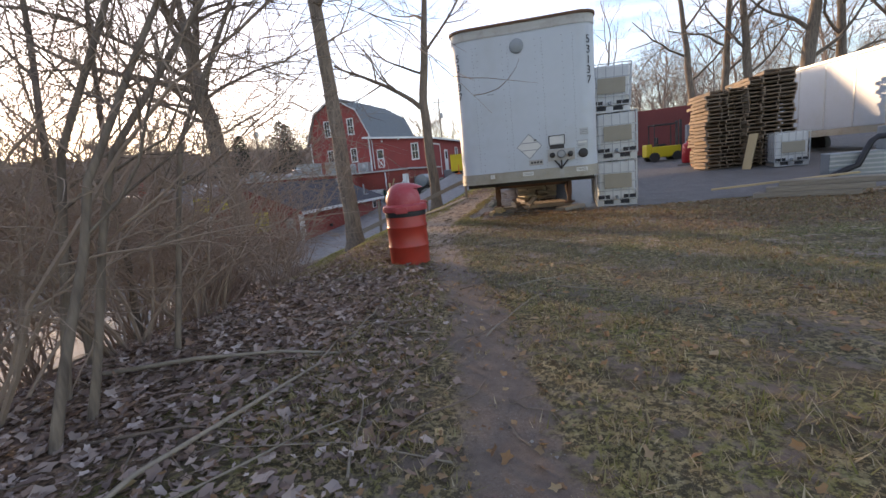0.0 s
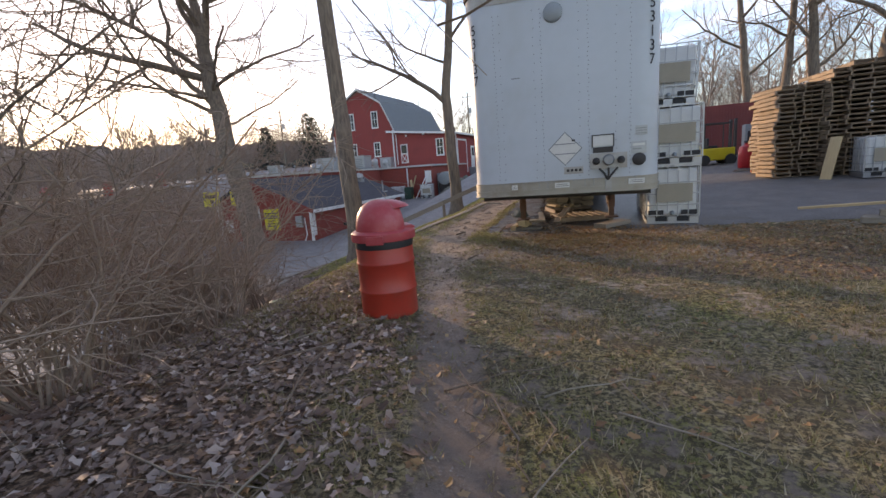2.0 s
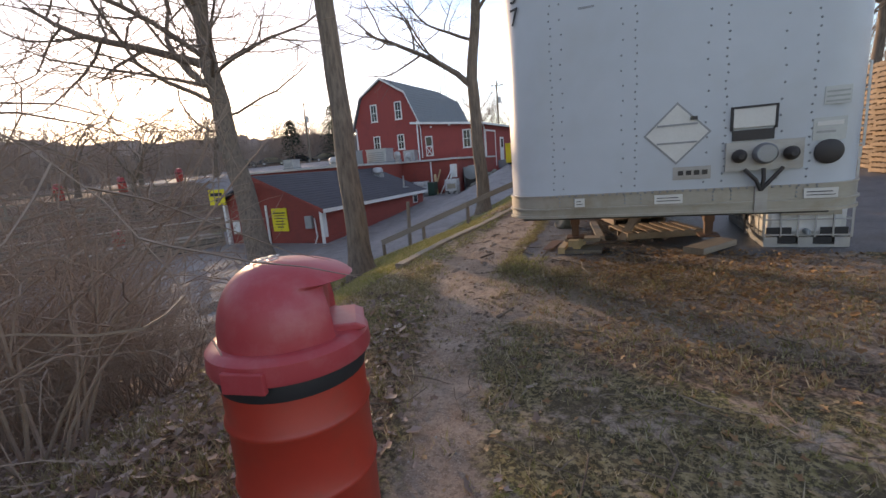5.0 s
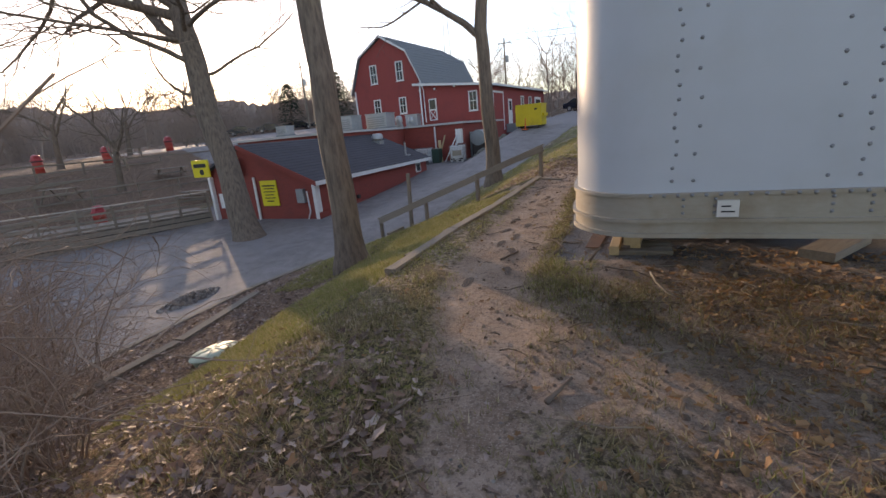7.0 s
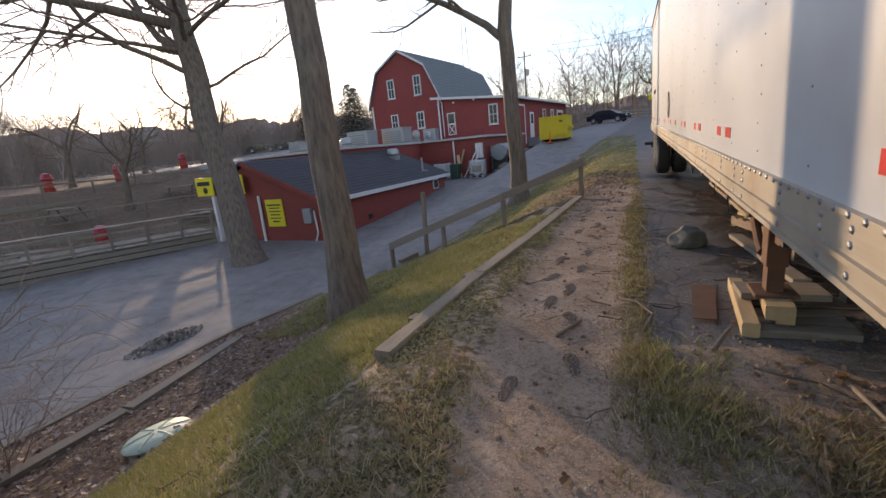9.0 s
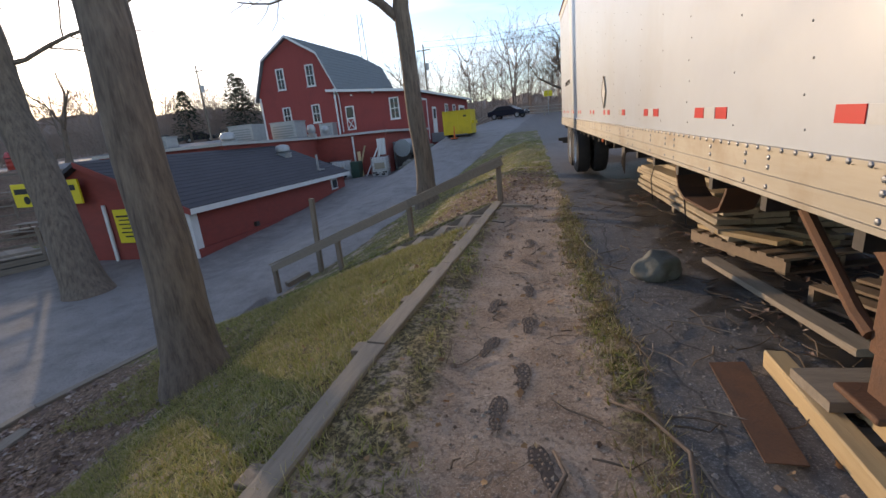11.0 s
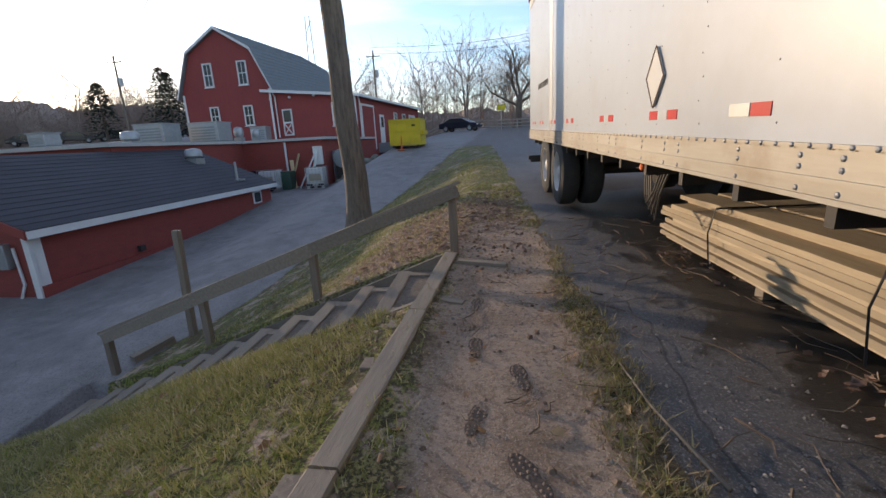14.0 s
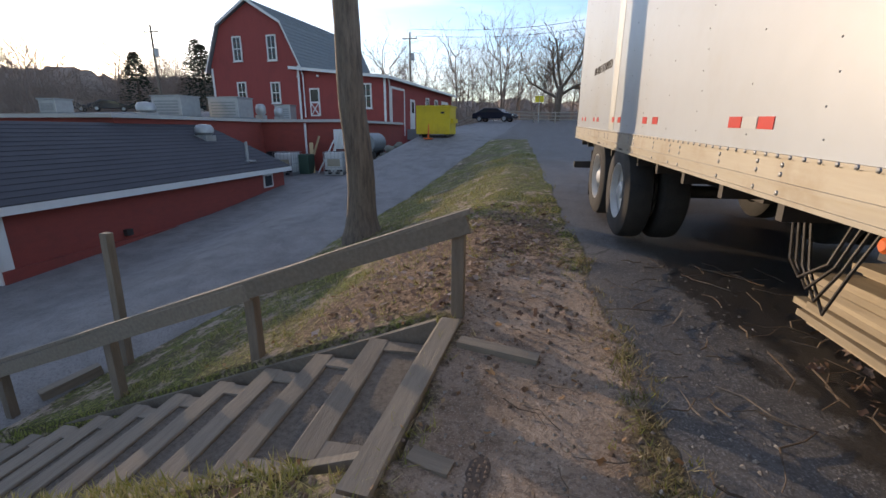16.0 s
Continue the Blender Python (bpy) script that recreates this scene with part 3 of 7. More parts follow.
def trailer():
    t = thing("semi_trailer", T0, "white box trailer parked on its landing gear, dirty lower rail", "trailer")
    part("body", skin(0, TL, CR, 0.195, TH - 0.2), WHITE, t, "white painted panels", smooth=True)
    rail = part("bottom_rail", skin(0.012, TL + 0.01, CR, 0.0, 0.195), ALU, t, "stained metal rail", smooth=True)
    part("ridge", skin(0.026, TL + 0.015, CR, 0.07, 0.086), ALU, rail, smooth=True)
    part("ridge", skin(0.024, TL + 0.015, CR, 0.0, 0.02), ALU, rail, smooth=True)
    part("lip", skin(0.02, TL + 0.012, CR, 0.184, 0.199), ALU, rail, smooth=True)
    part("top_rail", skin(0.01, TL + 0.01, CR, TH - 0.2, TH - 0.04), ALU_F, t, "grey roof rail", smooth=True)
    part("roof_edge", skin(0.03, TL + 0.03, CR, TH - 0.045, TH), RUST, t, "rust-brown roof edge", smooth=True)
    # rivet lines, one part for each panel seam
    for x in (0.418, 0.50, 0.96, 1.06, 1.55, 1.67, 2.02, 2.20):
        close = x in (0.418, 1.06, 1.67, 2.20)
        rivet_line([((x + 0.012 * ((k // 2) % 2 - 0.5), 0, 0.25 + k * (0.056 if close else 0.112)), (0, -1, 0)) for k in range(41 if close else 21)], t, 0.0085, 0.006)
    rivet_line([((0.33 + k * 0.0535, -0.02, 0.19), (0, -1, 0)) for k in range(37)], t, 0.009)
    for x in (0.52, 1.04, 1.67, 2.2):
        rivet_line([((x + q, -0.012, z), (0, -1, 0)) for q in (-0.06, 0.06) for z in (0.11, 0.14, 0.17)], rail, 0.008)
    rivet_line([((-0.02, 0.4 + k * 0.093, 0.191), (-1, 0, 0)) for k in range(154)], t, 0.012)
    for y in [0.75 + 1.22 * k for k in range(12)]:
        rivet_line([((0, y + 0.03 * (k % 2), 0.27 + k * 0.12), (-1, 0, 0)) for k in range(19)], t, 0.0055, 0.004)
        rivet_line([((0, y + 0.58 + 0.03 * (k % 2), 0.27 + k * 0.24), (-1, 0, 0)) for k in range(10)], t, 0.0055, 0.004)
        rivet_line([((-0.012, y + q + 0.3, z), (-1, 0, 0)) for q in (-0.1, 0.1, 0.5) for z in (0.035, 0.115, 0.155)], rail, 0.013)
    # conspicuity tape along the side
    for y in (0.45, 2.6, 3.85, 5.05, 7.13, 8.42, 10.1, 11.4, 12.7, 13.8):
        part("red_tape", Geo().box(-0.004, y, 0.298, 0.002, y + 0.135, 0.355), RED_T, t, "red reflective strip")
        part("white_tape", Geo().box(-0.004, y + 0.145, 0.298, 0.002, y + 0.29, 0.355), TAPE_W, t, "pale reflective strip")
        part("red_tape", Geo().box(-0.004, y + 0.30, 0.298, 0.002, y + 0.435, 0.355), RED_T, t, "red reflective strip")
    part("red_tape", Geo().box(-0.004, 6.25, 0.298, 0.002, 6.39, 0.355), RED_T, t, "red reflective strip")
    part("scuffed_tape", Geo().box(-0.004, 6.40, 0.298, 0.002, 6.56, 0.355), GALV, t, "worn grey strip")
    part("pale_seam", Geo().box(-0.003, 11.72, 0.2, 0.002, 12.0, TH - 0.2), GALV, t, "bare metal seam strip")
    # placard frame on the side
    part("placard", Geo().prism([(-0.14, 0), (0, -0.19), (0.14, 0), (0, 0.19)], 0.012, pose(-0.016, 7.48, 0.57, 0, 0, -90)), WHITE_T, t, "pale worn diamond placard")
    for a, b in (((-0.145, 0), (0, -0.195)), ((0, -0.195), (0.145, 0)), ((0.145, 0), (0, 0.195)), ((0, 0.195), (-0.145, 0))):
        part("placard_frame", Geo().tube([(-0.018, 7.48 + a[0], 0.57 + a[1]), (-0.018, 7.48 + b[0], 0.57 + b[1])], [0.0035, 0.0035], 4), RUST, t)
    side = Matrix(((0, 0, -1, 0), (-1, 0, 0, 0), (0, 1, 0, 0), (0, 0, 0, 1)))

    def on_side(y, z):
        q = side.copy()
        q.translation = (-0.004, y, z)
        return q
    letters("lettering", "AIR-RIDE EQUIPPED", 0.14, t, on_side(12.75, 0.98), INK)
    letters("lettering", "53", 0.28, t, on_side(0.44, 0.66), INK)
    front = Matrix(((1, 0, 0, 0), (0, 0, -1, 0), (0, 1, 0, 0), (0, 0, 0, 1)))
    for x in (0.06, TW - 0.07):
        for k, c in enumerate("53137"):
            q = pose(0, 0, 0, 0, 0, -36 if x < 1 else 36) @ front
            q.translation = (0.128 if x < 1 else TW - 0.128, 0.055, 2.36 - k * 0.17)
            letters("lettering", c, 0.19, t, q, INK)
    # nose equipment
    for s, mtl, d, lab in ((0.215, WHITE_T, 0.012, "pale dirty diamond placard"), (0.235, RIVET, 0.006, "metal placard frame")):
        part("placard" if s < 0.22 else "placard_frame", Geo().prism([(-s, 0), (0, -s), (s, 0), (0, s)], d + 0.002, pose(1.35, -d, 0.63)), mtl, t, lab)
    for a, z in ((0.14, 0.69), (0.14, 0.555)):
        part("placard_slat", Geo().box(1.35 - a, -0.018, z, 1.35 + a, -0.01, z + 0.014), RIVET, t)
    part("latch", Geo().box(1.44, -0.03, 0.725, 1.485, 0, 0.75), BLACK, t)
    strip = plate("chain_plate", 1.33, 0.275, 1.59, 0.375, ALU_F, t, "small metal number plate")
    for k in range(4):
        part("mark", Geo().box(1.365 + k * 0.055, -0.012, 0.31, 1.402 + k * 0.055, -0.004, 0.345), BLACK, strip)
    hose = plate("gladhand_box", 1.68, 0.32, 2.16, 0.53, ALU_F, t, "dirty metal panel with air couplings", 0.03)
    part("socket", Geo().lathe([(0.075, 0), (0.075, 0.05), (0.06, 0.07)], 20, pose(1.92, -0.03, 0.44, 90)), RIVET, hose, "round electrical socket", smooth=True)
    for x in (1.76, 2.08):
        part("gladhand", Geo().lathe([(0.045, 0), (0.05, 0.03), (0.035, 0.06), (0.02, 0.085)], 16, pose(x, -0.03, 0.43, 90)), BLACK, hose, "black air coupling", smooth=True)
    for a in (-0.12, 0, 0.12):
        part("hose", Geo().tube([(1.92 + a, -0.04, 0.33), (1.92 + a * 0.4, -0.06, 0.25), (1.91, -0.04, 0.17)], [0.014] * 3, 8), BLACK, t, smooth=True)
    part("hose_stem", Geo().box(1.88, -0.03, 0.0, 1.96, 0, 0.2), ALU_F, t)
    part("document_box", Geo().box(1.72, -0.02, 0.63, 1.98, 0, 0.77), WHITE_T, t, "white framed document holder", bevel=0.004)
    part("document_frame", Geo().box(1.705, -0.024, 0.77, 1.995, 0, 0.785).box(1.705, -0.024, 0.615, 1.72, 0, 0.77).box(1.98, -0.024, 0.615, 1.995, 0, 0.77), BLACK, t)
    part("dark_plate", Geo().box(1.72, -0.016, 0.54, 1.98, 0, 0.615), BLACK, t)
    sticker = part("sticker", Geo().box(2.21, -0.005, 0.50, 2.40, 0.001, 0.655), GALV, t, "faded grey sticker")
    part("sticker_line", Geo().box(2.23, -0.008, 0.60, 2.38, -0.004, 0.63), WHITE_T, sticker)
    part("sticker_line", Geo().box(2.23, -0.008, 0.55, 2.34, -0.004, 0.565), RIVET, sticker)
    sticker = part("sticker", Geo().box(2.26, -0.005, 0.74, 2.41, 0.001, 0.86), GALV, t, "faded grey sticker")
    for k in range(3):
        part("sticker_line", Geo().box(2.27, -0.008, 0.755 + k * 0.032, 2.40, -0.004, 0.767 + k * 0.032), RIVET, sticker)
    part("vent", Geo().lathe([(0.085, 0), (0.085, 0.02), (0.07, 0.03)], 24, pose(2.31, 0, 0.42, 90)), BLACK, t, "round black vent", smooth=True)
    part("vent", Geo().lathe([(0.125, 0), (0.125, 0.02), (0.10, 0.035)], 28, pose(1.23, 0, 2.42, 90)), CLOTH_G, t, "round dark vent near the roof", smooth=True)
    part("scuff", Geo().box(0.64, -0.004, 1.64, 0.76, 0.001, 1.655), RIVET, t)
    for x0, x1 in ((0.585, 0.665), (1.20, 1.40), (2.18, 2.38)):
        q = part("rail_label", Geo().box(x0, -0.028, 0.095, x1, -0.008, 0.165), WHITE_T, t, "small white label")
        part("label_line", Geo().box(x0 + 0.015, -0.031, 0.115, x1 - 0.015, -0.026, 0.121), INK, q)
        part("label_line", Geo().box(x0 + 0.015, -0.031, 0.138, x1 - 0.03, -0.026, 0.144), INK, q)
    # underneath: cross members, landing gear, rack, wheels
    for k in range(24):
        part("cross_member", Geo().box(0.05, 0.5 + k * 0.6, -0.10, TW - 0.05, 0.55 + k * 0.6, 0.0), BLACK, t)
    for x in (0.39, 2.2):
        leg = part("landing_leg", Geo().box(x - 0.065, 3.06, -0.62, x + 0.065, 3.2, -0.02), RUST, t, "rusty steel leg", bevel=0.008)
        part("inner_leg", Geo().box(x - 0.05, 3.075, -0.80, x + 0.05, 3.185, -0.6), RUST, leg)
        part("foot", Geo().box(x - 0.13, 3.0, -0.83, x + 0.13, 3.26, -0.80), RUST, leg, bevel=0.01)
        part("gusset", Geo().prism([(0, 0), (0.62, 0), (0.5, -0.12), (0.1, -0.42), (0, -0.42)], 0.02, pose(x - 0.01, 2.95, -0.02, 0, 0, 90)), RUST, leg, "rust-brown gusset plate")
        part("brace", Geo().tube([(x - 0.06, 4.0, -0.05), (x - 0.06, 3.75, -0.14), (x - 0.06, 3.3, -0.5), (x - 0.06, 3.2, -0.55)], [0.03] * 4, 8), RUST, t, smooth=True)
        part("bolt_group", rivets(Geo(), [((x - 0.067, 3.09 + 0.08 * (k % 2), -0.1 - 0.05 * (k // 2)), (-1, 0, 0)) for k in range(4)], 0.016, 0.012), BLACK, leg)
    part("leg_crossbar", Geo().box(0.39, 3.1, -0.35, 2.2, 3.15, -0.28), RUST, t)
    for a, b in ((0.45, 2.1), (2.1, 0.45)):
        part("leg_brace", Geo().tube([(a, 3.12, -0.1), (b, 3.12, -0.33)], [0.022, 0.022], 6), RUST, t)
    u = [(4.80, -0.02), (4.84, -0.28), (4.94, -0.43), (5.10, -0.49), (5.74, -0.49), (5.90, -0.43), (6.00, -0.28), (6.04, -0.02)]
    for x in (0.42, 1.6):
        g = Geo()
        inner = [(y + (0.02 if y < 5.3 else -0.02), z + 0.02) for y, z in u]
        poly = u + inner[::-1]
        k = len(u)
        v = [(x, y, z) for y, z in u] + [(x, y, z) for y, z in inner] + [(x + 0.24, y, z) for y, z in u] + [(x + 0.24, y, z) for y, z in inner]
        f = []
        for i in range(k - 1):
            f += [(i, i + 1, k + i + 1, k + i), (2 * k + i, 3 * k + i, 3 * k + i + 1, 2 * k + i + 1), (i, 2 * k + i, 2 * k + i + 1, i + 1), (k + i, k + i + 1, 3 * k + i + 1, 3 * k + i)]
        part("pallet_rack_band", g.add(v, f), RUST, t, "rusty U-shaped steel band")
    for y in (11.21, 12.46):
        for x, out in ((0.12, -1), (0.46, -1), (2.12, 1), (2.46, 1)):
            w = part("wheel", Geo().lathe([(0.30, -0.13), (0.44, -0.14), (0.49, -0.11), (0.505, -0.06), (0.505, 0.06), (0.49, 0.11), (0.44, 0.14), (0.30, 0.13)], 40, pose(x, y, -0.415, 0, 90, 0), close=False), RUBBER, t, "worn black truck tyre", smooth=True)
            part("rim", Geo().lathe([(0.0, -0.02), (0.16, -0.02), (0.2, 0.03), (0.285, 0.05), (0.30, 0.125), (0.285, 0.125), (0.27, 0.06)], 32, pose(x, y, -0.415, 0, 90 if out > 0 else -90, 0), close=False), RIM, w, "white steel rim", smooth=True)
            part("hub", Geo().lathe([(0.09, -0.02), (0.09, 0.09), (0.06, 0.11)], 16, pose(x, y, -0.415, 0, 90 if out > 0 else -90, 0)), RIM, w, smooth=True)
    for y in (11.21, 12.46):
        part("axle", Geo().tube([(0.3, y, -0.415), (2.3, y, -0.415)], [0.07, 0.07], 10), BLACK, t, smooth=True)
    for x in (0.75, 1.78):
        part("slider_beam", Geo().box(x, 9.8, -0.28, x + 0.07, 13.6, -0.1), BLACK, t)
    part("mud_flap", Geo().box(0.02, 13.12, -0.78, 0.62, 13.135, -0.12), RUBBER, t, "black rubber flap")
    part("mud_flap", Geo().box(1.98, 13.12, -0.78, 2.58, 13.135, -0.12), RUBBER, t, "black rubber flap")
    part("rear_bumper", Geo().box(-0.02, 14.5, -0.52, TW + 0.02, 14.6, -0.42).box(0.7, 14.52, -0.5, 0.8, 14.6, 0).box(1.8, 14.52, -0.5, 1.9, 14.6, 0), BLACK, t, "black rear guard bar")
    part("bumper_stub", Geo().box(-0.22, 13.1, -0.36, 0.3, 13.18, -0.28), BLACK, t)
    part("marker_lamp", Geo().lathe([(0.026, 0), (0.026, 0.016), (0.016, 0.024)], 16, pose(0.02, 7.68, -0.035, 0, -90, 0)), ORANGE, t, "amber side lamp", smooth=True)
    for k in range(4):
        part("loose_cable", Geo().tube([(0.5, 8.3 + k * 0.06, -0.05), (0.42, 8.35 + k * 0.05, -0.35), (0.45, 8.5 + k * 0.08, -0.62 + k * 0.04), (0.5, 8.75 + k * 0.06, -0.45), (0.52, 8.9 + k * 0.05, -0.06)], [0.009] * 5, 5), BLACK, t)
    return t


TRAILER = trailer()


# ---- buildings ----
def sash_window(parent, x, y, z, w, h, m=None, rows=4):
    """A white-framed sash window on a wall that faces -y; (x, z) is the top left corner."""
    f = part("window", Geo().box(x, y - 0.06, z - h, x + w, y + 0.02, z - h + 0.1).box(x, y - 0.06, z - 0.1, x + w, y + 0.02, z).box(x, y - 0.06, z - h, x + 0.1, y + 0.02, z).box(x + w - 0.1, y - 0.06, z - h, x + w, y + 0.02, z), TRIM, parent, "white window frame", m=m)
    part("sill", Geo().box(x - 0.05, y - 0.12, z - h - 0.05, x + w + 0.05, y, z - h), TRIM, f)
    nx = 2
    px, pz = (w - 0.2) / nx, (h - 0.2) / rows
    for i in range(nx):
        for k in range(rows):
            part("pane", Geo().box(x + 0.1 + i * px + 0.015, y - 0.02, z - h + 0.1 + k * pz + 0.015, x + 0.1 + (i + 1) * px - 0.015, y - 0.01, z - h + 0.1 + (k + 1) * pz - 0.015), GLASS, f)
    part("glazing_bar", Geo().box(x + w / 2 - 0.02, y - 0.04, z - h + 0.1, x + w / 2 + 0.02, y - 0.005, z - 0.1), TRIM, f)
    part("meeting_rail", Geo().box(x + 0.1, y - 0.045, z - h / 2 - 0.03, x + w - 0.1, y - 0.003, z - h / 2 + 0.03), TRIM, f)
    return f


BARN_M = pose(-22.1, 47.5, 0, 0, 0, -4)


def barn():
    t = thing("barn", BARN_M, "red gambrel-roofed barn with white-trimmed windows and a lean-to wing", "barn")
    gable = [(-7.6, -0.9), (0.45, -0.9), (0.45, 6.2), (-0.85, 9.2), (-3.65, 10.85), (-6.35, 9.35), (-7.6, 6.4)]
    part("wall", Geo().prism(gable, 13.0), BARN, t, "red siding")
    # roof in slopes, with courses of shingles standing proud
    edges = [(-7.95, 6.0), (-6.5, 9.45), (-3.65, 11.1), (-0.75, 9.35), (0.85, 5.95)]
    for i in range(4):
        a, b = edges[i], edges[i + 1]
        n = Vector((-(b[1] - a[1]), 0, b[0] - a[0])).normalized()
        g = Geo().prism([a, b, (b[0] - n.x * 0.0, b[1] - 0.14), (a[0], a[1] - 0.14)], 13.6, pose(0, -0.25, 0))
        r = part("roof_slope", g, SHINGLE, t, "weathered grey shingles")
        steps = 12
        for k in range(steps):
            u0, u1 = k / steps, (k + 1) / steps
            p0, p1 = (a[0] + (b[0] - a[0]) * u0, a[1] + (b[1] - a[1]) * u0), (a[0] + (b[0] - a[0]) * u1, a[1] + (b[1] - a[1]) * u1)
            up = Vector((-(b[1] - a[1]), 0, b[0] - a[0])).normalized()
            lo, hi = (p0, p1) if p0[1] < p1[1] else (p1, p0)
            part("shingle_course", Geo().prism([lo, hi, (hi[0] + up.x * 0.004, hi[1] + up.z * 0.004), (lo[0] + up.x * 0.03, lo[1] + up.z * 0.03)], 13.6, pose(0, -0.25, 0)), SHINGLE, r)
        part("bargeboard", Geo().prism([a, b, (b[0], b[1] - 0.2), (a[0], a[1] - 0.2)], 0.05, pose(0, -0.31, 0)), TRIM, t, "white painted bargeboard")
    for x, z, h in ((-5.32, 8.5, 1.85), (-2.18, 8.46, 1.85), (-5.27, 5.14, 1.55), (-2.15, 5.07, 1.6)):
        sash_window(t, x, -0.02, z, 0.85, h)
    for x in (-7.6, 0.32):
        part("corner_board", Geo().box(x, -0.05, -0.9, x + 0.16, 0.0, 6.2), TRIM, t, "white corner board")
    # wing
    wing = [(0.46, -0.9), (7.5, -0.9), (7.5, 5.15), (0.46, 5.9)]
    part("wing_wall", Geo().prism(wing, 19.0, pose(0, 0.15, 0)), BARN, t, "red siding")
    part("wing_roof", Geo().prism([(-0.3, 6.0), (7.9, 5.12), (7.9, 5.26), (-0.3, 6.14)], 19.8, pose(0, -0.25, 0)), ASPH_ROOF, t, "low dark roof")
    part("fascia", Geo().prism([(-0.3, 5.95), (7.95, 5.07), (7.95, 5.28), (-0.3, 6.16)], 0.05, pose(0, -0.31, 0)), TRIM, t, "white fascia board")
    part("fascia", Geo().box(7.9, -0.3, 5.07, 7.96, 19.6, 5.27), TRIM, t, "white fascia board")
    d = part("cross_braced_door", Geo().box(1.18, 0.07, 2.5, 2.02, 0.16, 4.55), TRIM, t, "white-framed stable door with cross bracing")
    for z0, z1 in ((2.6, 3.45), (3.58, 4.45)):
        part("door_panel", Geo().box(1.28, 0.05, z0, 1.92, 0.072, z1), BARN if z0 < 3 else GLASS, d)
    for a, b in (((1.28, 2.6), (1.92, 3.45)), ((1.92, 2.6), (1.28, 3.45))):
        part("brace", Geo().tube([(a[0], 0.045, a[1]), (b[0], 0.045, b[1])], [0.045, 0.045], 4), TRIM, d)
    sash_window(t, 5.48, 0.13, 4.82, 0.9, 1.8)
    part("corner_board", Geo().box(7.36, 0.08, -0.9, 7.52, 0.14, 5.2), TRIM, t, "white corner board")
    part("downpipe", Geo().tube([(0.55, 0.05, 5.9), (0.75, 0.02, 5.5), (0.75, 0.02, 2.4)], [0.05] * 3, 8), TRIM, t, "white downpipe")
    for x in (1.9, 4.0, 0.2):
        part("eave_lamp", Geo().box(x, 0.0, 5.35, x + 0.16, 0.14, 5.5), TRIM, t)
    # the wing's long side: sliding door, doors and windows
    side = pose(7.5, 0.15, 0, 0, 0, 90)

    def sd(name, x0, x1, z0, z1, material, label=""):
        q = part(name, Geo().box(x0, -0.06, z0, x1, 0.02, z1), material, t, label, m=side)
        return q
    sd("sliding_door", 1.0, 3.6, 1.0, 4.5, BARN, "tall red sliding door")
    part("door_frame", Geo().box(0.85, -0.08, 1.0, 1.02, 0.0, 4.65).box(3.58, -0.08, 1.0, 3.75, 0.0, 4.65).box(0.85, -0.08, 4.5, 3.75, 0.0, 4.67), TRIM, t, "white door frame", m=side)
    q = sd("white_door", 5.2, 6.3, 1.3, 4.0, TRIM, "white panelled door")
    part("door_glass", Geo().box(5.45, -0.075, 2.9, 6.05, -0.05, 3.8), GLASS, q)
    for x in (9.4, 12.3):
        sash_window(t, x, -0.02, 4.4, 1.0, 2.6, m=side)
    q = sd("garage_door", 14.8, 17.3, 1.3, 4.4, TRIM, "white-framed wide door")
    part("door_glass", Geo().box(15.1, -0.075, 1.6, 17.0, -0.05, 4.1), GLASS, q)
    part("gutter_pipe", Geo().tube([(0.3, -0.1, 5.1), (0.5, -0.1, 4.8), (0.5, -0.1, 1.0)], [0.06] * 3, 8), TRIM, t, m=side)
    part("porch_rail", Geo().box(4.6, -1.6, 1.7, 8.8, -1.55, 1.78).box(4.6, -1.6, 2.5, 8.8, -1.52, 2.6), TRIM, t, "white porch railing", m=side)
    for k in range(17):
        part("baluster", Geo().box(4.6 + k * 0.26, -1.59, 1.78, 4.65 + k * 0.26, -1.55, 2.5), TRIM, t, m=side)
    part("porch_floor", Geo().box(4.4, -1.8, 0.7, 9.0, 0, 1.55), CLOTH_G, t, "grey porch base", m=side)
    return t


BARN_T = barn()


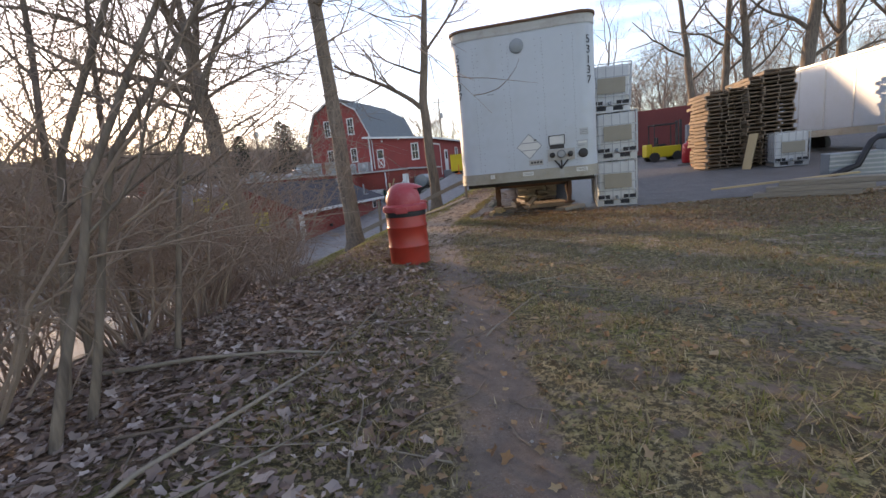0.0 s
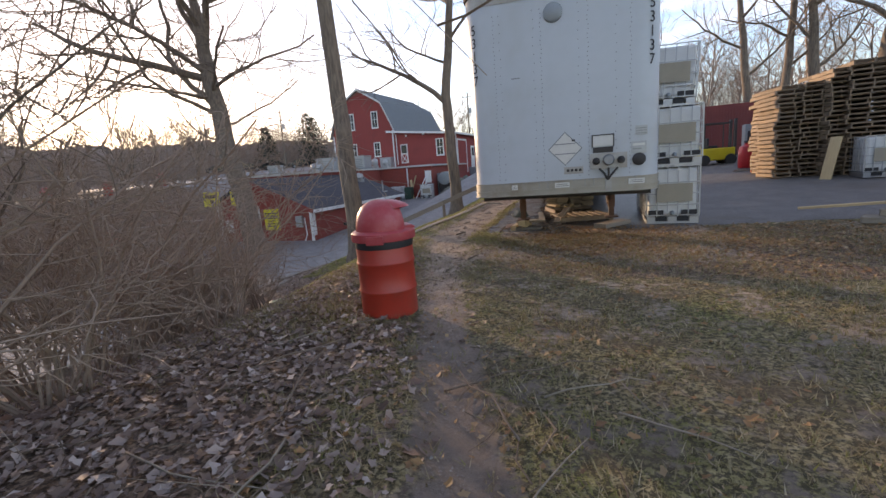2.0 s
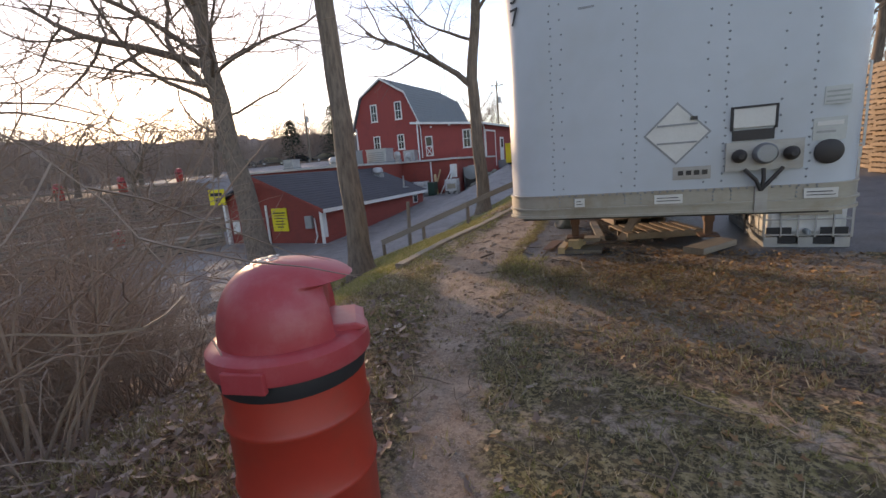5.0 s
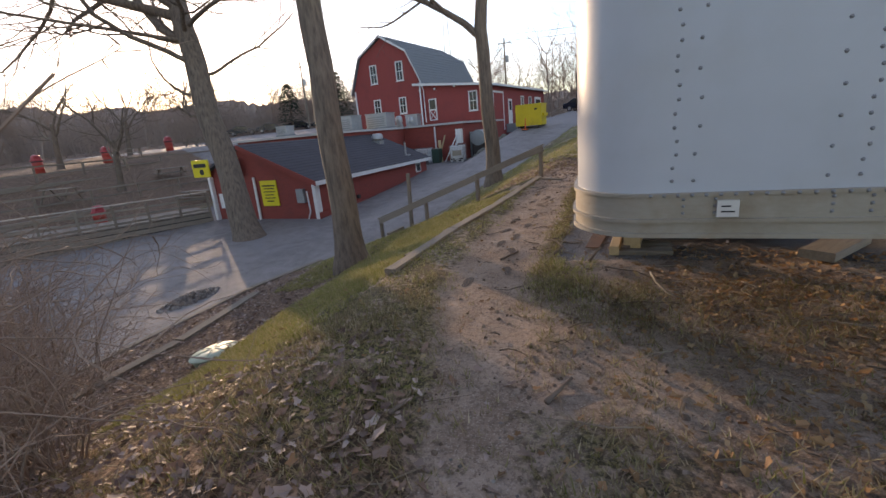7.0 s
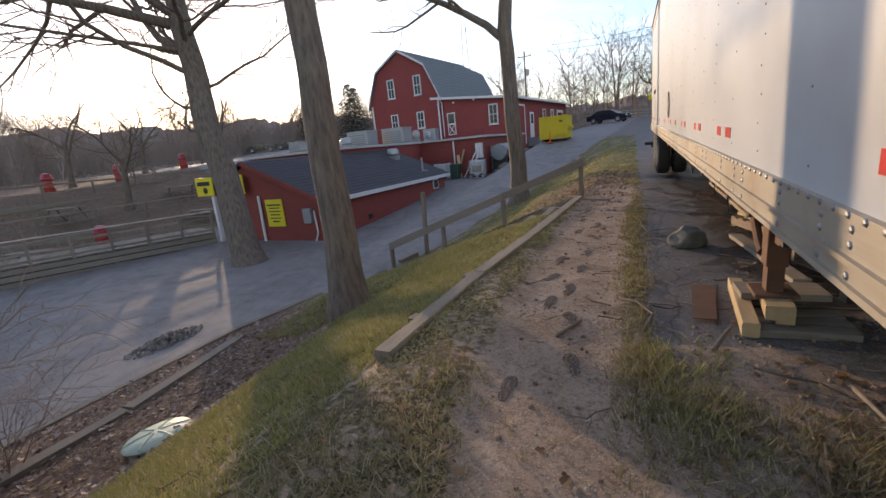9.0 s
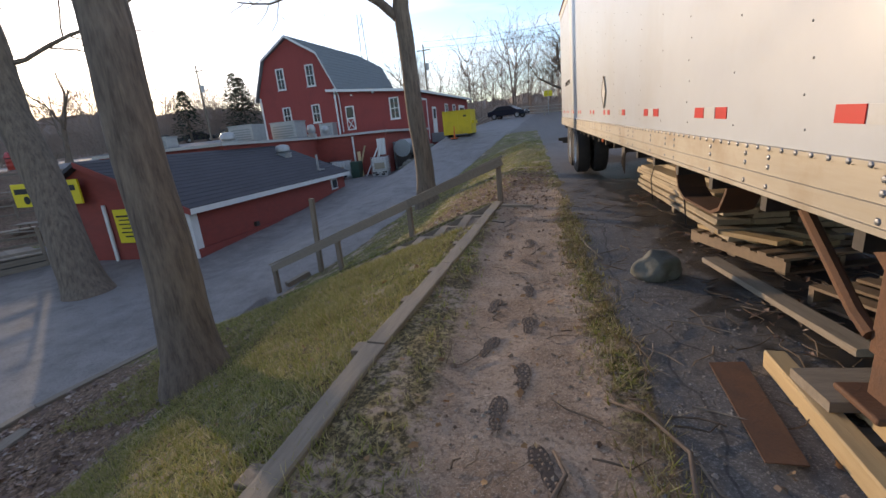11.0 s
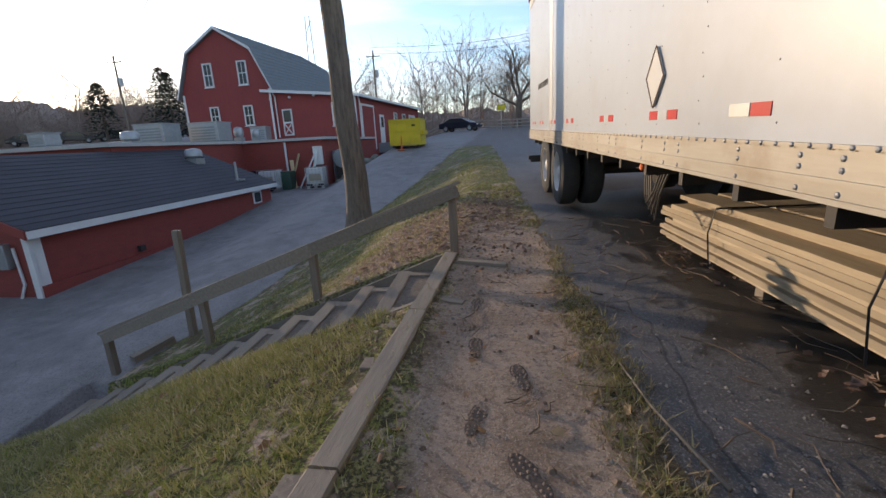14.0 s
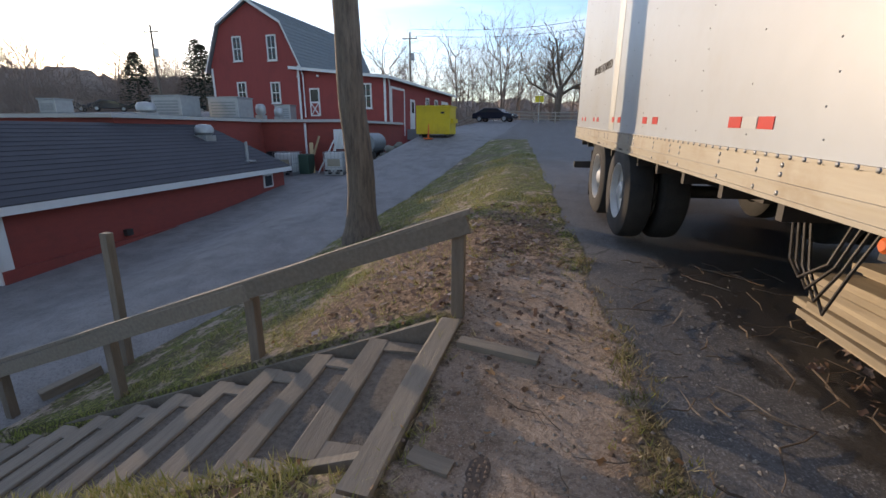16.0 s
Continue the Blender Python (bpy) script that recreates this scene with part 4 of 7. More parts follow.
def low_building():
    t = thing("low_building", pose(0, 0, 0), "low red building with dark shingled lean-to and a pale flat roof", "building")
    wall = [(-20.5, -2.6), (-14.4, -2.6), (-14.4, -0.02), (-18.25, 1.55), (-20.5, 0.55)]
    part("shed_wall", Geo().prism(wall, 11.0, pose(0, 21.3, 0)), BRICK, t, "red painted masonry")
    # two roof slopes with shingle courses
    for a, b in (((-14.12, -0.08), (-18.25, 1.68)), ((-20.85, 0.52), (-18.25, 1.68))):
        r = part("roof_slope", Geo().prism([a, b, (b[0], b[1] - 0.1), (a[0], a[1] - 0.1)], 11.45, pose(0, 21.05, 0)), ASPH_ROOF, t, "dark grey shingles")
        n = 16 if a[0] > -15 else 10
        for k in range(n):
            p0 = (a[0] + (b[0] - a[0]) * k / n, a[1] + (b[1] - a[1]) * k / n)
            p1 = (a[0] + (b[0] - a[0]) * (k + 1) / n, a[1] + (b[1] - a[1]) * (k + 1) / n)
            part("shingle_course", Geo().prism([p0, p1, (p1[0], p1[1] + 0.004), (p0[0], p0[1] + 0.022)], 11.45, pose(0, 21.05, 0)), ASPH_ROOF, r)
    part("eave_board", Geo().box(-14.16, 21.05, -0.27, -14.10, 32.5, -0.09), TRIM, t, "white eave board")
    part("rake_board", Geo().prism([(-14.12, -0.08), (-18.25, 1.68), (-18.25, 1.5), (-14.12, -0.28)], 0.05, pose(0, 21.0, 0)), BRICK, t)
    part("corner_post", Geo().box(-14.5, 21.2, -2.0, -14.34, 21.29, -0.12), TRIM, t, "white corner board")
    part("corner_post", Geo().box(-14.395, 21.28, -2.0, -14.34, 21.5, -0.12), TRIM, t, "white corner board")
    part("meter_box", Geo().box(-15.35, 21.12, -1.0, -14.95, 21.3, -0.4), GALV, t, "grey electric meter box", bevel=0.02)
    part("conduit", Geo().tube([(-14.85, 21.25, -0.5), (-14.8, 21.25, -1.4), (-14.95, 21.22, -1.75), (-14.95, 21.2, -2.0)], [0.035] * 4, 6), TRIM, t)
    part("downpipe", Geo().tube([(-17.75, 21.22, 0.2), (-17.75, 21.2, -1.9)], [0.06, 0.06], 8), TRIM, t, "white downpipe")
    s = part("notice", Geo().box(-17.45, 21.24, -1.12, -16.5, 21.29, 0.02), SIGN_Y, t, "yellow notice board")
    for k, (w, h) in enumerate(((0.75, 0.06), (0.6, 0.04), (0.68, 0.04), (0.5, 0.04), (0.62, 0.04), (0.4, 0.05))):
        part("text_line", Geo().box(-16.97 - w / 2, 21.23, -0.18 - k * 0.14 - h, -16.97 + w / 2, 21.242, -0.18 - k * 0.14), INK, s)
    for x, y in ((-19.3, 20.95), (-21.3, 21.0)):
        s = part("hanging_sign", Geo().box(x, y, 0.35, x + 1.1, y + 0.06, 1.15), SIGN_Y, t, "yellow sign board")
        part("sign_mark", Geo().box(x + 0.12, y - 0.012, 0.8, x + 0.95, y, 0.98), INK, s)
        part("sign_mark", Geo().lathe([(0.14, 0), (0.14, 0.012)], 14, pose(x + 0.6, y, 0.58, 90)), INK, s)
    part("white_post", Geo().box(-20.55, 21.1, -2.3, -20.4, 21.28, 0.3), TRIM, t)
    part("door_notice", Geo().box(-20.2, 21.24, -1.2, -19.75, 21.3, -0.5), TRIM, t, "white paper notice")
    part("small_window", Geo().box(-14.4, 30.75, -0.86, -14.36, 31.4, -0.32), TRIM, t, "small white-framed window")
    part("small_pane", Geo().box(-14.37, 30.83, -0.80, -14.35, 31.32, -0.38), GLASS, t)
    part("base_course", Geo().box(-14.45, 21.25, -2.3, -14.30, 32.3, -1.45), BRICK, t)
    part("vent_stub", Geo().box(-14.4, 24.2, -1.35, -14.28, 24.4, -1.18), BLACK, t)
    # flat-roofed block behind
    part("block_wall", Geo().box(-25.8, 28.0, -2.6, -18.2, 47, 1.86).box(-18.2, 36.8, -1.6, -13.4, 47, 1.86), BRICK, t, "red painted masonry")
    part("flat_roof", Geo().box(-26.0, 27.8, 1.86, -18.05, 47, 2.0).box(-18.05, 36.6, 1.86, -13.2, 46.8, 2.0), ROOF_W, t, "pale flat roof")
    part("downpipe", Geo().tube([(-15.6, 36.7, 1.8), (-15.6, 36.7, -0.9)], [0.06, 0.06], 8), TRIM, t, "white downpipe")
    part("shed_door", Geo().box(-13.38, 38.0, -0.8, -13.3, 40.5, 1.2), CLOTH_G, t, "grey roller door")
    part("wall_box", Geo().box(-13.9, 36.5, 0.5, -13.45, 36.8, 1.5), TRIM, t, "white wall cabinet")
    return t


LOW_B = low_building()


def rooftop_unit(x, y, w, d, h, z=2.0, label="grey rooftop ventilation unit on the flat roof"):
    t = thing("rooftop_unit", pose(x, y, z), label, "ventilation unit", group="rooftop units")
    part("curb", Geo().box(-w / 2 - 0.05, -d / 2 - 0.05, 0, w / 2 + 0.05, d / 2 + 0.05, 0.15), CLOTH_G, t)
    part("housing", Geo().box(-w / 2, -d / 2, 0.15, w / 2, d / 2, h), GALV, t, bevel=0.03)
    part("lid", Geo().box(-w / 2 - 0.04, -d / 2 - 0.04, h, w / 2 + 0.04, d / 2 + 0.04, h + 0.05), GALV, t)
    for k in range(5):
        part("louvre", Geo().box(-w * 0.4, -d / 2 - 0.02, 0.25 + k * (h - 0.4) / 5, w * 0.4, -d / 2 + 0.01, 0.25 + (k + 0.5) * (h - 0.4) / 5), CLOTH_G, t)
    return t


def roof_fan(x, y, r, h, z=2.0, tilt=0.0):
    t = thing("exhaust_fan", pose(x, y, z, 0, tilt, 0), "grey metal mushroom exhaust fan on the roof", "exhaust fan", group="roof fans")
    part("base", Geo().box(-r * 0.8, -r * 0.8, -0.15, r * 0.8, r * 0.8, h * 0.35), GALV, t)
    part("cowl", Geo().lathe([(r * 0.7, h * 0.35), (r, h * 0.5), (r, h * 0.8), (r * 0.75, h), (r * 0.2, h * 1.05)], 20), GALV, t, smooth=True)
    return t


rooftop_unit(-24.4, 31, 0.9, 0.8, 0.7)
roof_fan(-22.7, 34, 0.45, 0.75)
rooftop_unit(-22.7, 36, 1.8, 1.4, 1.15)
rooftop_unit(-21.0, 38.2, 1.9, 1.4, 1.2)
roof_fan(-20.3, 40, 0.3, 0.95)
roof_fan(-19.7, 41, 0.28, 0.8)
rooftop_unit(-21.0, 44, 1.2, 0.8, 1.1)
roof_fan(-16.9, 30.8, 0.36, 0.62, 1.02)
t = thing("vent_pipe", pose(-14.9, 30.6, 0.25), "thin metal vent pipe through the shingled roof", "vent pipe")
part("pipe", Geo().tube([(0, 0, -0.2), (0, 0, 0.75)], [0.06, 0.06], 8), GALV, t)
part("flashing", Geo().box(-0.25, -0.2, -0.05, 0.25, 0.2, 0.02), GALV, t)


# ---- litter drum ----
def litter_drum(m, label, group=""):
    t = thing("litter_drum", m, label, "rubbish bin", group)
    prof = [(0.275, 0.0), (0.285, 0.012), (0.285, 0.25), (0.293, 0.262), (0.296, 0.272), (0.293, 0.282), (0.285, 0.295), (0.285, 0.53), (0.293, 0.542), (0.296, 0.552), (0.293, 0.562), (0.285, 0.575), (0.285, 0.76)]
    part("drum", Geo().lathe(prof, 48), DRUM_RED, t, "red painted steel drum with two rolled hoops", smooth=True)
    part("liner", Geo().lathe([(0.288, 0.70), (0.292, 0.72), (0.292, 0.79), (0.286, 0.80)], 40), INK, t, "black bin liner edge", smooth=True)
    lid = part("lid", Geo().lathe([(0.300, 0.775), (0.318, 0.775), (0.322, 0.79), (0.318, 0.85), (0.300, 0.868), (0.272, 0.875)], 48), LID_RED, t, "faded red plastic lid", smooth=True)
    for a in (-95, 85):
        part("clip", Geo().box(-0.085, -0.328, 0.755, 0.085, -0.300, 0.835), LID_RED, lid, "pink-red plastic clip", bevel=0.006, m=pose(0, 0, 0, 0, 0, a + 70))
    # dome with a hooded mouth on the +x side: the wall steps back under a jutting visor
    n, rings = 72, 22
    v, f = [], []
    for i in range(rings + 1):
        s = i / rings
        ang = s * math.pi / 2
        r, z = 0.268 * math.cos(ang) ** 0.72, 0.868 + 0.30 * math.sin(ang) ** 0.92
        for k in range(n):
            th = (2 * math.pi * k / n + math.pi) % (2 * math.pi) - math.pi
            inside = (1 - sstep(0.74, 0.80, abs(th)))
            rr = max(r, 0.004)
            if 0.03 < s < 0.47:
                rr -= inside * (rr - 0.165 / max(0.6, math.cos(th)))
            elif s >= 0.47:
                rr += 0.07 * (1 - sstep(0.85, 1.45, abs(th))) * (1 - sstep(0.5, 0.95, s)) * math.cos(th)
            v.append((rr * math.cos(th), rr * math.sin(th), z))
    for i in range(rings):
        f += [(i * n + k, i * n + (k + 1) % n, (i + 1) * n + (k + 1) % n, (i + 1) * n + k) for k in range(n)]
    f.append(tuple(rings * n + k for k in range(n)))
    dome = part("dome", Geo().add(v, f), LID_RED, t, "rounded hood with a recessed mouth", smooth=True)
    part("mouth_lip", Geo().prism([(0.10, 0.868), (0.30, 0.868), (0.31, 0.878), (0.27, 0.90), (0.14, 0.905)], 0.26, pose(0, -0.13, 0)), LID_RED, dome, bevel=0.01)
    # scratched scribble on the hood
    for k in range(5):
        pts = [(-0.10 + k * 0.022 + 0.02 * math.sin(3 * j + k), -0.06 + j * 0.028, 0) for j in range(6)]
        pts = [(x, y, 0.868 + 0.305 * (1 - min(1, (x * x + y * y) / 0.0718) ** 1.39) ** 0.46 + 0.004) for x, y, z in pts]
        part("scribble", Geo().tube(pts, [0.0022] * 6, 4), WHITE_T, dome)
    return t


DRUM = litter_drum(pose(-2.28, 5.94, ground(-2.28, 5.94) - 0.02, 0, 0, 36), "red steel drum bin with faded red domed lid on leaf litter")
for x, y in ((-27.2, 19.6), (-36.5, 26.0), (-37.5, 31.5), (-36.8, 22.0)):
    q = copy_thing(DRUM, pose(x, y, ground(x, y)))
    tagged(q, "red drum bin with domed lid by the picnic terraces", "rubbish bin", "far bins")


# ---- stairs of timber set into the bank ----
def timber(name, a, b, w, h, material, parent, label="", wob=0.004):
    """A squared timber from a to b (middle of its top edge), w wide and h deep, with worn edges."""
    a, b = Vector(a), Vector(b)
    d = b - a
    along = d.normalized()
    sidev = along.cross((0, 0, 1)).normalized()
    upv = sidev.cross(along)
    m = Matrix((sidev.to_4d(), along.to_4d(), upv.to_4d(), (0, 0, 0, 1))).transposed()
    for i in range(3):
        m[3][i] = 0
        m[i][3] = a[i]
    m[3][3] = 1
    l, k = d.length, max(2, int(d.length / 0.35))
    g = Geo()
    c = min(w, h) * 0.07
    sec = [(-w / 2 + c, 0), (w / 2 - c, 0), (w / 2, -c), (w / 2, -h + c), (w / 2 - c, -h), (-w / 2 + c, -h), (-w / 2, -h + c), (-w / 2, -c)]
    v = []
    for i in range(k + 1):
        for x, z in sec:
            v.append((x + random.uniform(-wob, wob), l * i / k, z + random.uniform(-wob, wob)))
    f = [tuple(range(8)), tuple(reversed(range(k * 8, k * 8 + 8)))]
    for i in range(k):
        f += [(i * 8 + (j + 1) % 8, i * 8 + j, (i + 1) * 8 + j, (i + 1) * 8 + (j + 1) % 8) for j in range(8)]
    return part(name, g.add(v, f), material, parent, label, m=m if parent is None or parent.matrix_basis == Matrix() else parent.matrix_basis.inverted() @ m)


stairs = thing("timber_stairs", pose(0, 0, 0), "weathered timber steps filled with gravel, down the grassy bank", "stairs")
Y0, Y1 = 16.12, 17.42
for k in range(1, STEPS + 1):
    x, z = STAIR_TOP[0] - 0.03 - k * RUN, STAIR_TOP[1] - k * RISE
    tr = timber("tread", (x + 0.02, Y0 + 0.03, z), (x + 0.02 - 0.05, Y1 - 0.03, z), 0.15, 0.13, WOOD, stairs, "grey weathered tread timber")
    timber("tread_return", (x + 0.06, Y0 + 0.11, z - 0.004), (x + RUN - 0.02, Y0 + 0.11, z + 0.0), 0.14, 0.11, WOOD_X, stairs)
    timber("tread_return", (x + 0.02, Y1 - 0.11, z - 0.004), (x + RUN - 0.06, Y1 - 0.11, z + 0.0), 0.14, 0.11, WOOD_X, stairs)
    part("gravel_fill", Geo().box(x - 0.02, Y0 + 0.1, z - 0.4, x + RUN - 0.04, Y1 - 0.1, z - 0.022), STONE_FILL, stairs, "dark gravel and leaf fill")
for y in (Y0 - 0.02, Y1 + 0.02):
    timber("stringer", (STAIR_TOP[0] - 0.09, y, STAIR_TOP[1] + (0.0 if y > 17 else -0.04)), (STAIR_TOP[0] - 0.09 - 5.05, y + 0.1, STAIR_TOP[1] - 2.0), 0.05, 0.26, WOOD_X, stairs, "weathered side board")
rail = thing("stair_handrail", pose(0, 0, 0), "weathered wooden handrail on square posts beside the steps", "handrail")
posts = [(-4.0, 17.52, 0.16, 0.86), (-5.74, 17.58, -0.52, 0.26), (-7.38, 17.66, -1.2, -0.42), (-9.03, 17.74, -1.86, -1.02)]
for x, y, z0, z1 in posts:
    part("post", Geo().box(-0.045, -0.045, z0 - 0.15, 0.045, 0.045, z1), WOOD_Z, rail, "square wooden post", bevel=0.006, m=pose(x, y, 0))
timber("rail_board", (-3.95, 17.46, 0.93), (-5.76, 17.52, 0.28), 0.04, 0.14, WOOD_X, rail, "grey rail board")
timber("rail_board", (-5.74, 17.52, 0.27), (-9.06, 17.68, -0.98), 0.04, 0.14, WOOD_X, rail, "grey rail board")
timber("rail_cap", (-3.92, 17.49, 0.965), (-9.1, 17.71, -0.945), 0.10, 0.035, WOOD_X, rail, "flat rail cap")
part("tall_post", Geo().box(-0.05, -0.05, -1.75, 0.05, 0.05, 0.28), WOOD_Z, rail, "taller free-standing post", bevel=0.006, m=pose(-8.45, 18.72, 0, 0, 2, 0))

# timber edging along the path
edging = thing("path_edging", pose(0, 0, 0), "weathered square timbers edging the path above the bank", "timber edging")
pts = [(-4.32, 10.45), (-4.30, 12.35), (-4.22, 14.2), (-4.12, 15.85), (-4.03, 17.42)]
for a, b in zip(pts, pts[1:]):
    za, zb = ground(a[0] + 0.12, a[1]) + 0.035, ground(b[0] + 0.12, b[1]) + 0.035
    timber("edging_timber", (a[0], a[1] + 0.012, za), (b[0], b[1] - 0.012, zb), 0.15, 0.16, WOOD, edging, "grey split landscape timber", 0.006)
for y in (11.2, 12.4, 13.35, 14.15, 15.15, 15.7):
    x = float(np.interp(y, [p[1] for p in pts], [p[0] for p in pts])) - 0.13
    part("stake", Geo().box(x - 0.06, y - 0.07, ground(x, y) - 0.2, x + 0.05, y + 0.07, ground(x + 0.25, y) - 0.02), WOOD_Z, edging, "short stake", bevel=0.006)
timber("cross_board", (-3.92, 17.12, ground(-3.92, 17.12) + 0.035), (-3.42, 17.03, ground(-3.42, 17.03) + 0.035), 0.10, 0.05, WOOD, None, "")
tagged(bpy.context.scene.objects["cross_board"], "short weathered board lying in the soil by the stairs", "board")
timber("buried_board", (-3.97, 16.14, ground(-3.97, 16.14) + 0.012), (-3.78, 16.1, ground(-3.78, 16.1) + 0.014), 0.09, 0.03, WOOD, None)
tagged(bpy.context.scene.objects["buried_board"], "pale worn board end sunk in the path", "board")

# timber kerb between the bank and the lower road
kerb = thing("road_kerb", pose(0, 0, 0), "dark timber kerb between the leafy bank and the lower road", "kerb")
for k in range(5):
    y = 5.3 + k * 2.1
    x0, x1 = lerp_table(FOOT, y) + 0.06, lerp_table(FOOT, y + 2.1) + 0.06
    timber("kerb_timber", (x0, y, ground(-10.9, y) + 0.14), (x1, y + 2.08, ground(-10.9, y + 2.1) + 0.14), 0.14, 0.28, WOOD, kerb, "dark weathered kerb timber")
for a, b in (((-9.12, 8.6, 0.05), (-9.22, 10.9, 0.06)), ((-9.24, 10.95, 0.05), (-9.58, 13.1, 0.05))):
    q = timber("bank_board", (a[0], a[1], ground(a[0], a[1]) + 0.05), (b[0], b[1], ground(b[0], b[1]) + 0.05), 0.2, 0.06, WOOD, None)
    tagged(q, "grey plank lying along the leafy bank", "plank", "bank planks")
q = timber("kerb_end", (-9.0, 18.0, ground(-9, 18) + 0.1), (-8.75, 18.55, ground(-8.75, 18.55) + 0.12), 0.14, 0.16, WOOD, None)
tagged(q, "short timber at the foot of the stairs", "timber")

# green lid of a buried tank
t = thing("tank_lid", pose(-7.76, 10.53, ground(-7.76, 10.53) - 0.02, 0, -8, 0), "pale green round plastic tank lid on the leafy bank", "tank lid")
part("riser", Geo().lathe([(0.32, -0.3), (0.32, 0.09)], 32), GREEN_P, t, smooth=True)
part("cover", Geo().lathe([(0.36, 0.085), (0.365, 0.10), (0.34, 0.125), (0.17, 0.155), (0.02, 0.16)], 32), GREEN_P, t, "domed ribbed cover", smooth=True)
for a in range(0, 360, 60):
    part("rib", Geo().tube([(0.05, 0, 0.160), (0.19, 0, 0.152), (0.34, 0, 0.126)], [0.012] * 3, 6), GREEN_P, t, m=pose(0, 0, 0, 0, 0, a))


# ---- by the trailer ----
def boulder(m, r, label, detail=4):
    bm = bmesh.new()
    bmesh.ops.create_icosphere(bm, subdivisions=detail, radius=1)
    cuts = [(Vector(c).normalized(), h) for c, h in (((0.2, -0.3, 1), 0.72), ((-0.9, -0.5, 0.5), 0.78), ((0.4, -1, 0.35), 0.8), ((1, 0.2, 0.3), 0.82), ((-0.3, 0.9, 0.6), 0.8), ((-0.7, 0.3, 0.9), 0.83))]
    for v in bm.verts:
        p = v.co.copy()
        for c, h in cuts:
            over = p.dot(c) - h
            if over > 0:
                p -= c * over * 0.85
        d = 1.1 + 0.12 * noise.noise(p * 1.1 + Vector((4, 2, 9))) + 0.1 * noise.noise(p * 2.7) + 0.03 * noise.noise(p * 8)
        v.co = Vector((p.x * r[0] * d, p.y * r[1] * d, max(-0.55 * r[2], p.z * r[2] * d)))
    me = bpy.data.meshes.new("boulder")
    bm.to_mesh(me)
    bm.free()
    me.materials.append(STONE)
    me.polygons.foreach_set("use_smooth", [True] * len(me.polygons))
    ob = new("boulder", me)
    ob.matrix_basis = m
    return tagged(ob, label, "boulder")


boulder(pose(-2.23, 13.72, ground(-2.2, 13.72) + 0.08, 0, 0, 20), (0.18, 0.15, 0.15), "rounded grey-green granite boulder on the tarmac")


def board(name, a, b, w, h, material, label, category="board", group="", parent=None):
    q = timber(name, a, b, w, h, material, parent, label if parent else "", 0.002)
    return q if parent else tagged(q, label, category, group)


gz = ground(-1.8, 12)
for k, (x, y0, y1, z) in enumerate(((-1.97, 11.28, 12.27, 0.1), (-1.76, 11.42, 12.05, 0.1), (-1.80, 11.38, 11.8, 0.19))):
    board("crib_beam", (x, y0, gz + z), (x + 0.03, y1, gz + z), 0.10 if k < 2 else 0.16, 0.1, PINE, "yellow pine beam under the landing leg", "beam", "crib beams")
board("crib_block", (-1.98, 11.86, gz + 0.155), (-1.45, 11.9, gz + 0.155), 0.28, 0.05, WOOD, "grey bearing board under the landing leg", "board")
board("crib_block", (-0.22, 11.3, gz + 0.1), (0.28, 12.0, gz + 0.1), 0.28, 0.09, WOOD, "weathered crib block under the landing leg", "block")
for k in range(3):
    board("short_plank", (-2.0 + 0.03 * k, 11.35 + k * 0.15, gz + 0.05), (-1.4, 11.4 + k * 0.15, gz + 0.05), 0.12, 0.05, WOOD, "grey wood slat under the trailer nose", "board", "crib slats")
t = part("rust_plate", Geo().prism([(0, 0), (0.15, 0), (0.21, 0.79), (0.03, 0.77)], 0.006, pose(0, 0, 0, -90)), RUST, None)
t.matrix_basis = pose(-2.29, 11.48, gz + 0.03, 0, 0, 0) @ pose(0, 0, 0, 180, 0, 0) @ pose(0, -0.0, 0, 180)
tagged(t, "flat rusty steel plate lying on the ground", "steel plate")
board("pale_plank", (-1.47, 12.35, gz + 0.08), (-1.72, 14.05, gz + 0.09), 0.13, 0.045, WOOD, "long pale plank lying under the trailer", "plank")
board("leaning_board", (-1.15, 12.2, gz + 0.05), (-0.95, 12.9, gz + 0.3), 0.14, 0.04, WOOD, "grey board lying under the trailer nose", "board")


def pallet(m, material, label, group=""):
    t = thing("pallet", m, label, "pallet", group)
    for y in (0, 0.46, 0.92):
        part("stringer", Geo().box(0, y, 0.02, 1.2, y + 0.04, 0.11), material, t)
    for k in range(7):
        part("top_board", Geo().box(k * 0.18, 0, 0.11, k * 0.18 + 0.1, 0.96, 0.13), material, t)
    for k in (0, 0.55, 1.1):
        part("bottom_board", Geo().box(k, 0, 0, k + 0.1, 0.96, 0.02), material, t)
    return t


P0 = pallet(pose(-1.68, 14.78, ground(-1.4, 14.3) + 0.01, 0, 0, -72), PINE_X, "worn wooden pallet under the trailer", "pallets under the trailer")
copy_thing(P0, pose(-1.05, 12.25, ground(-1, 12.5) + 0.01, 0, 0, 20))
for k in range(6):
    x, y, a, l = -1.55 + 0.10 * (k % 5), 14.85 - 0.12 * (k % 3) - 0.05 * k, radians(-62 + random.uniform(-14, 14)), random.uniform(0.5, 0.85)
    z = ground(-1.4, 14.3) + 0.185 + 0.043 * (k // 4) + 0.004 * (k % 3)
    board("loose_board", (x, y, z), (x + l * math.cos(a), y + l * math.sin(a), z + 0.004), 0.13, 0.04, PINE, "yellow pine board end in a loose pile on a pallet", "board", "loose boards")
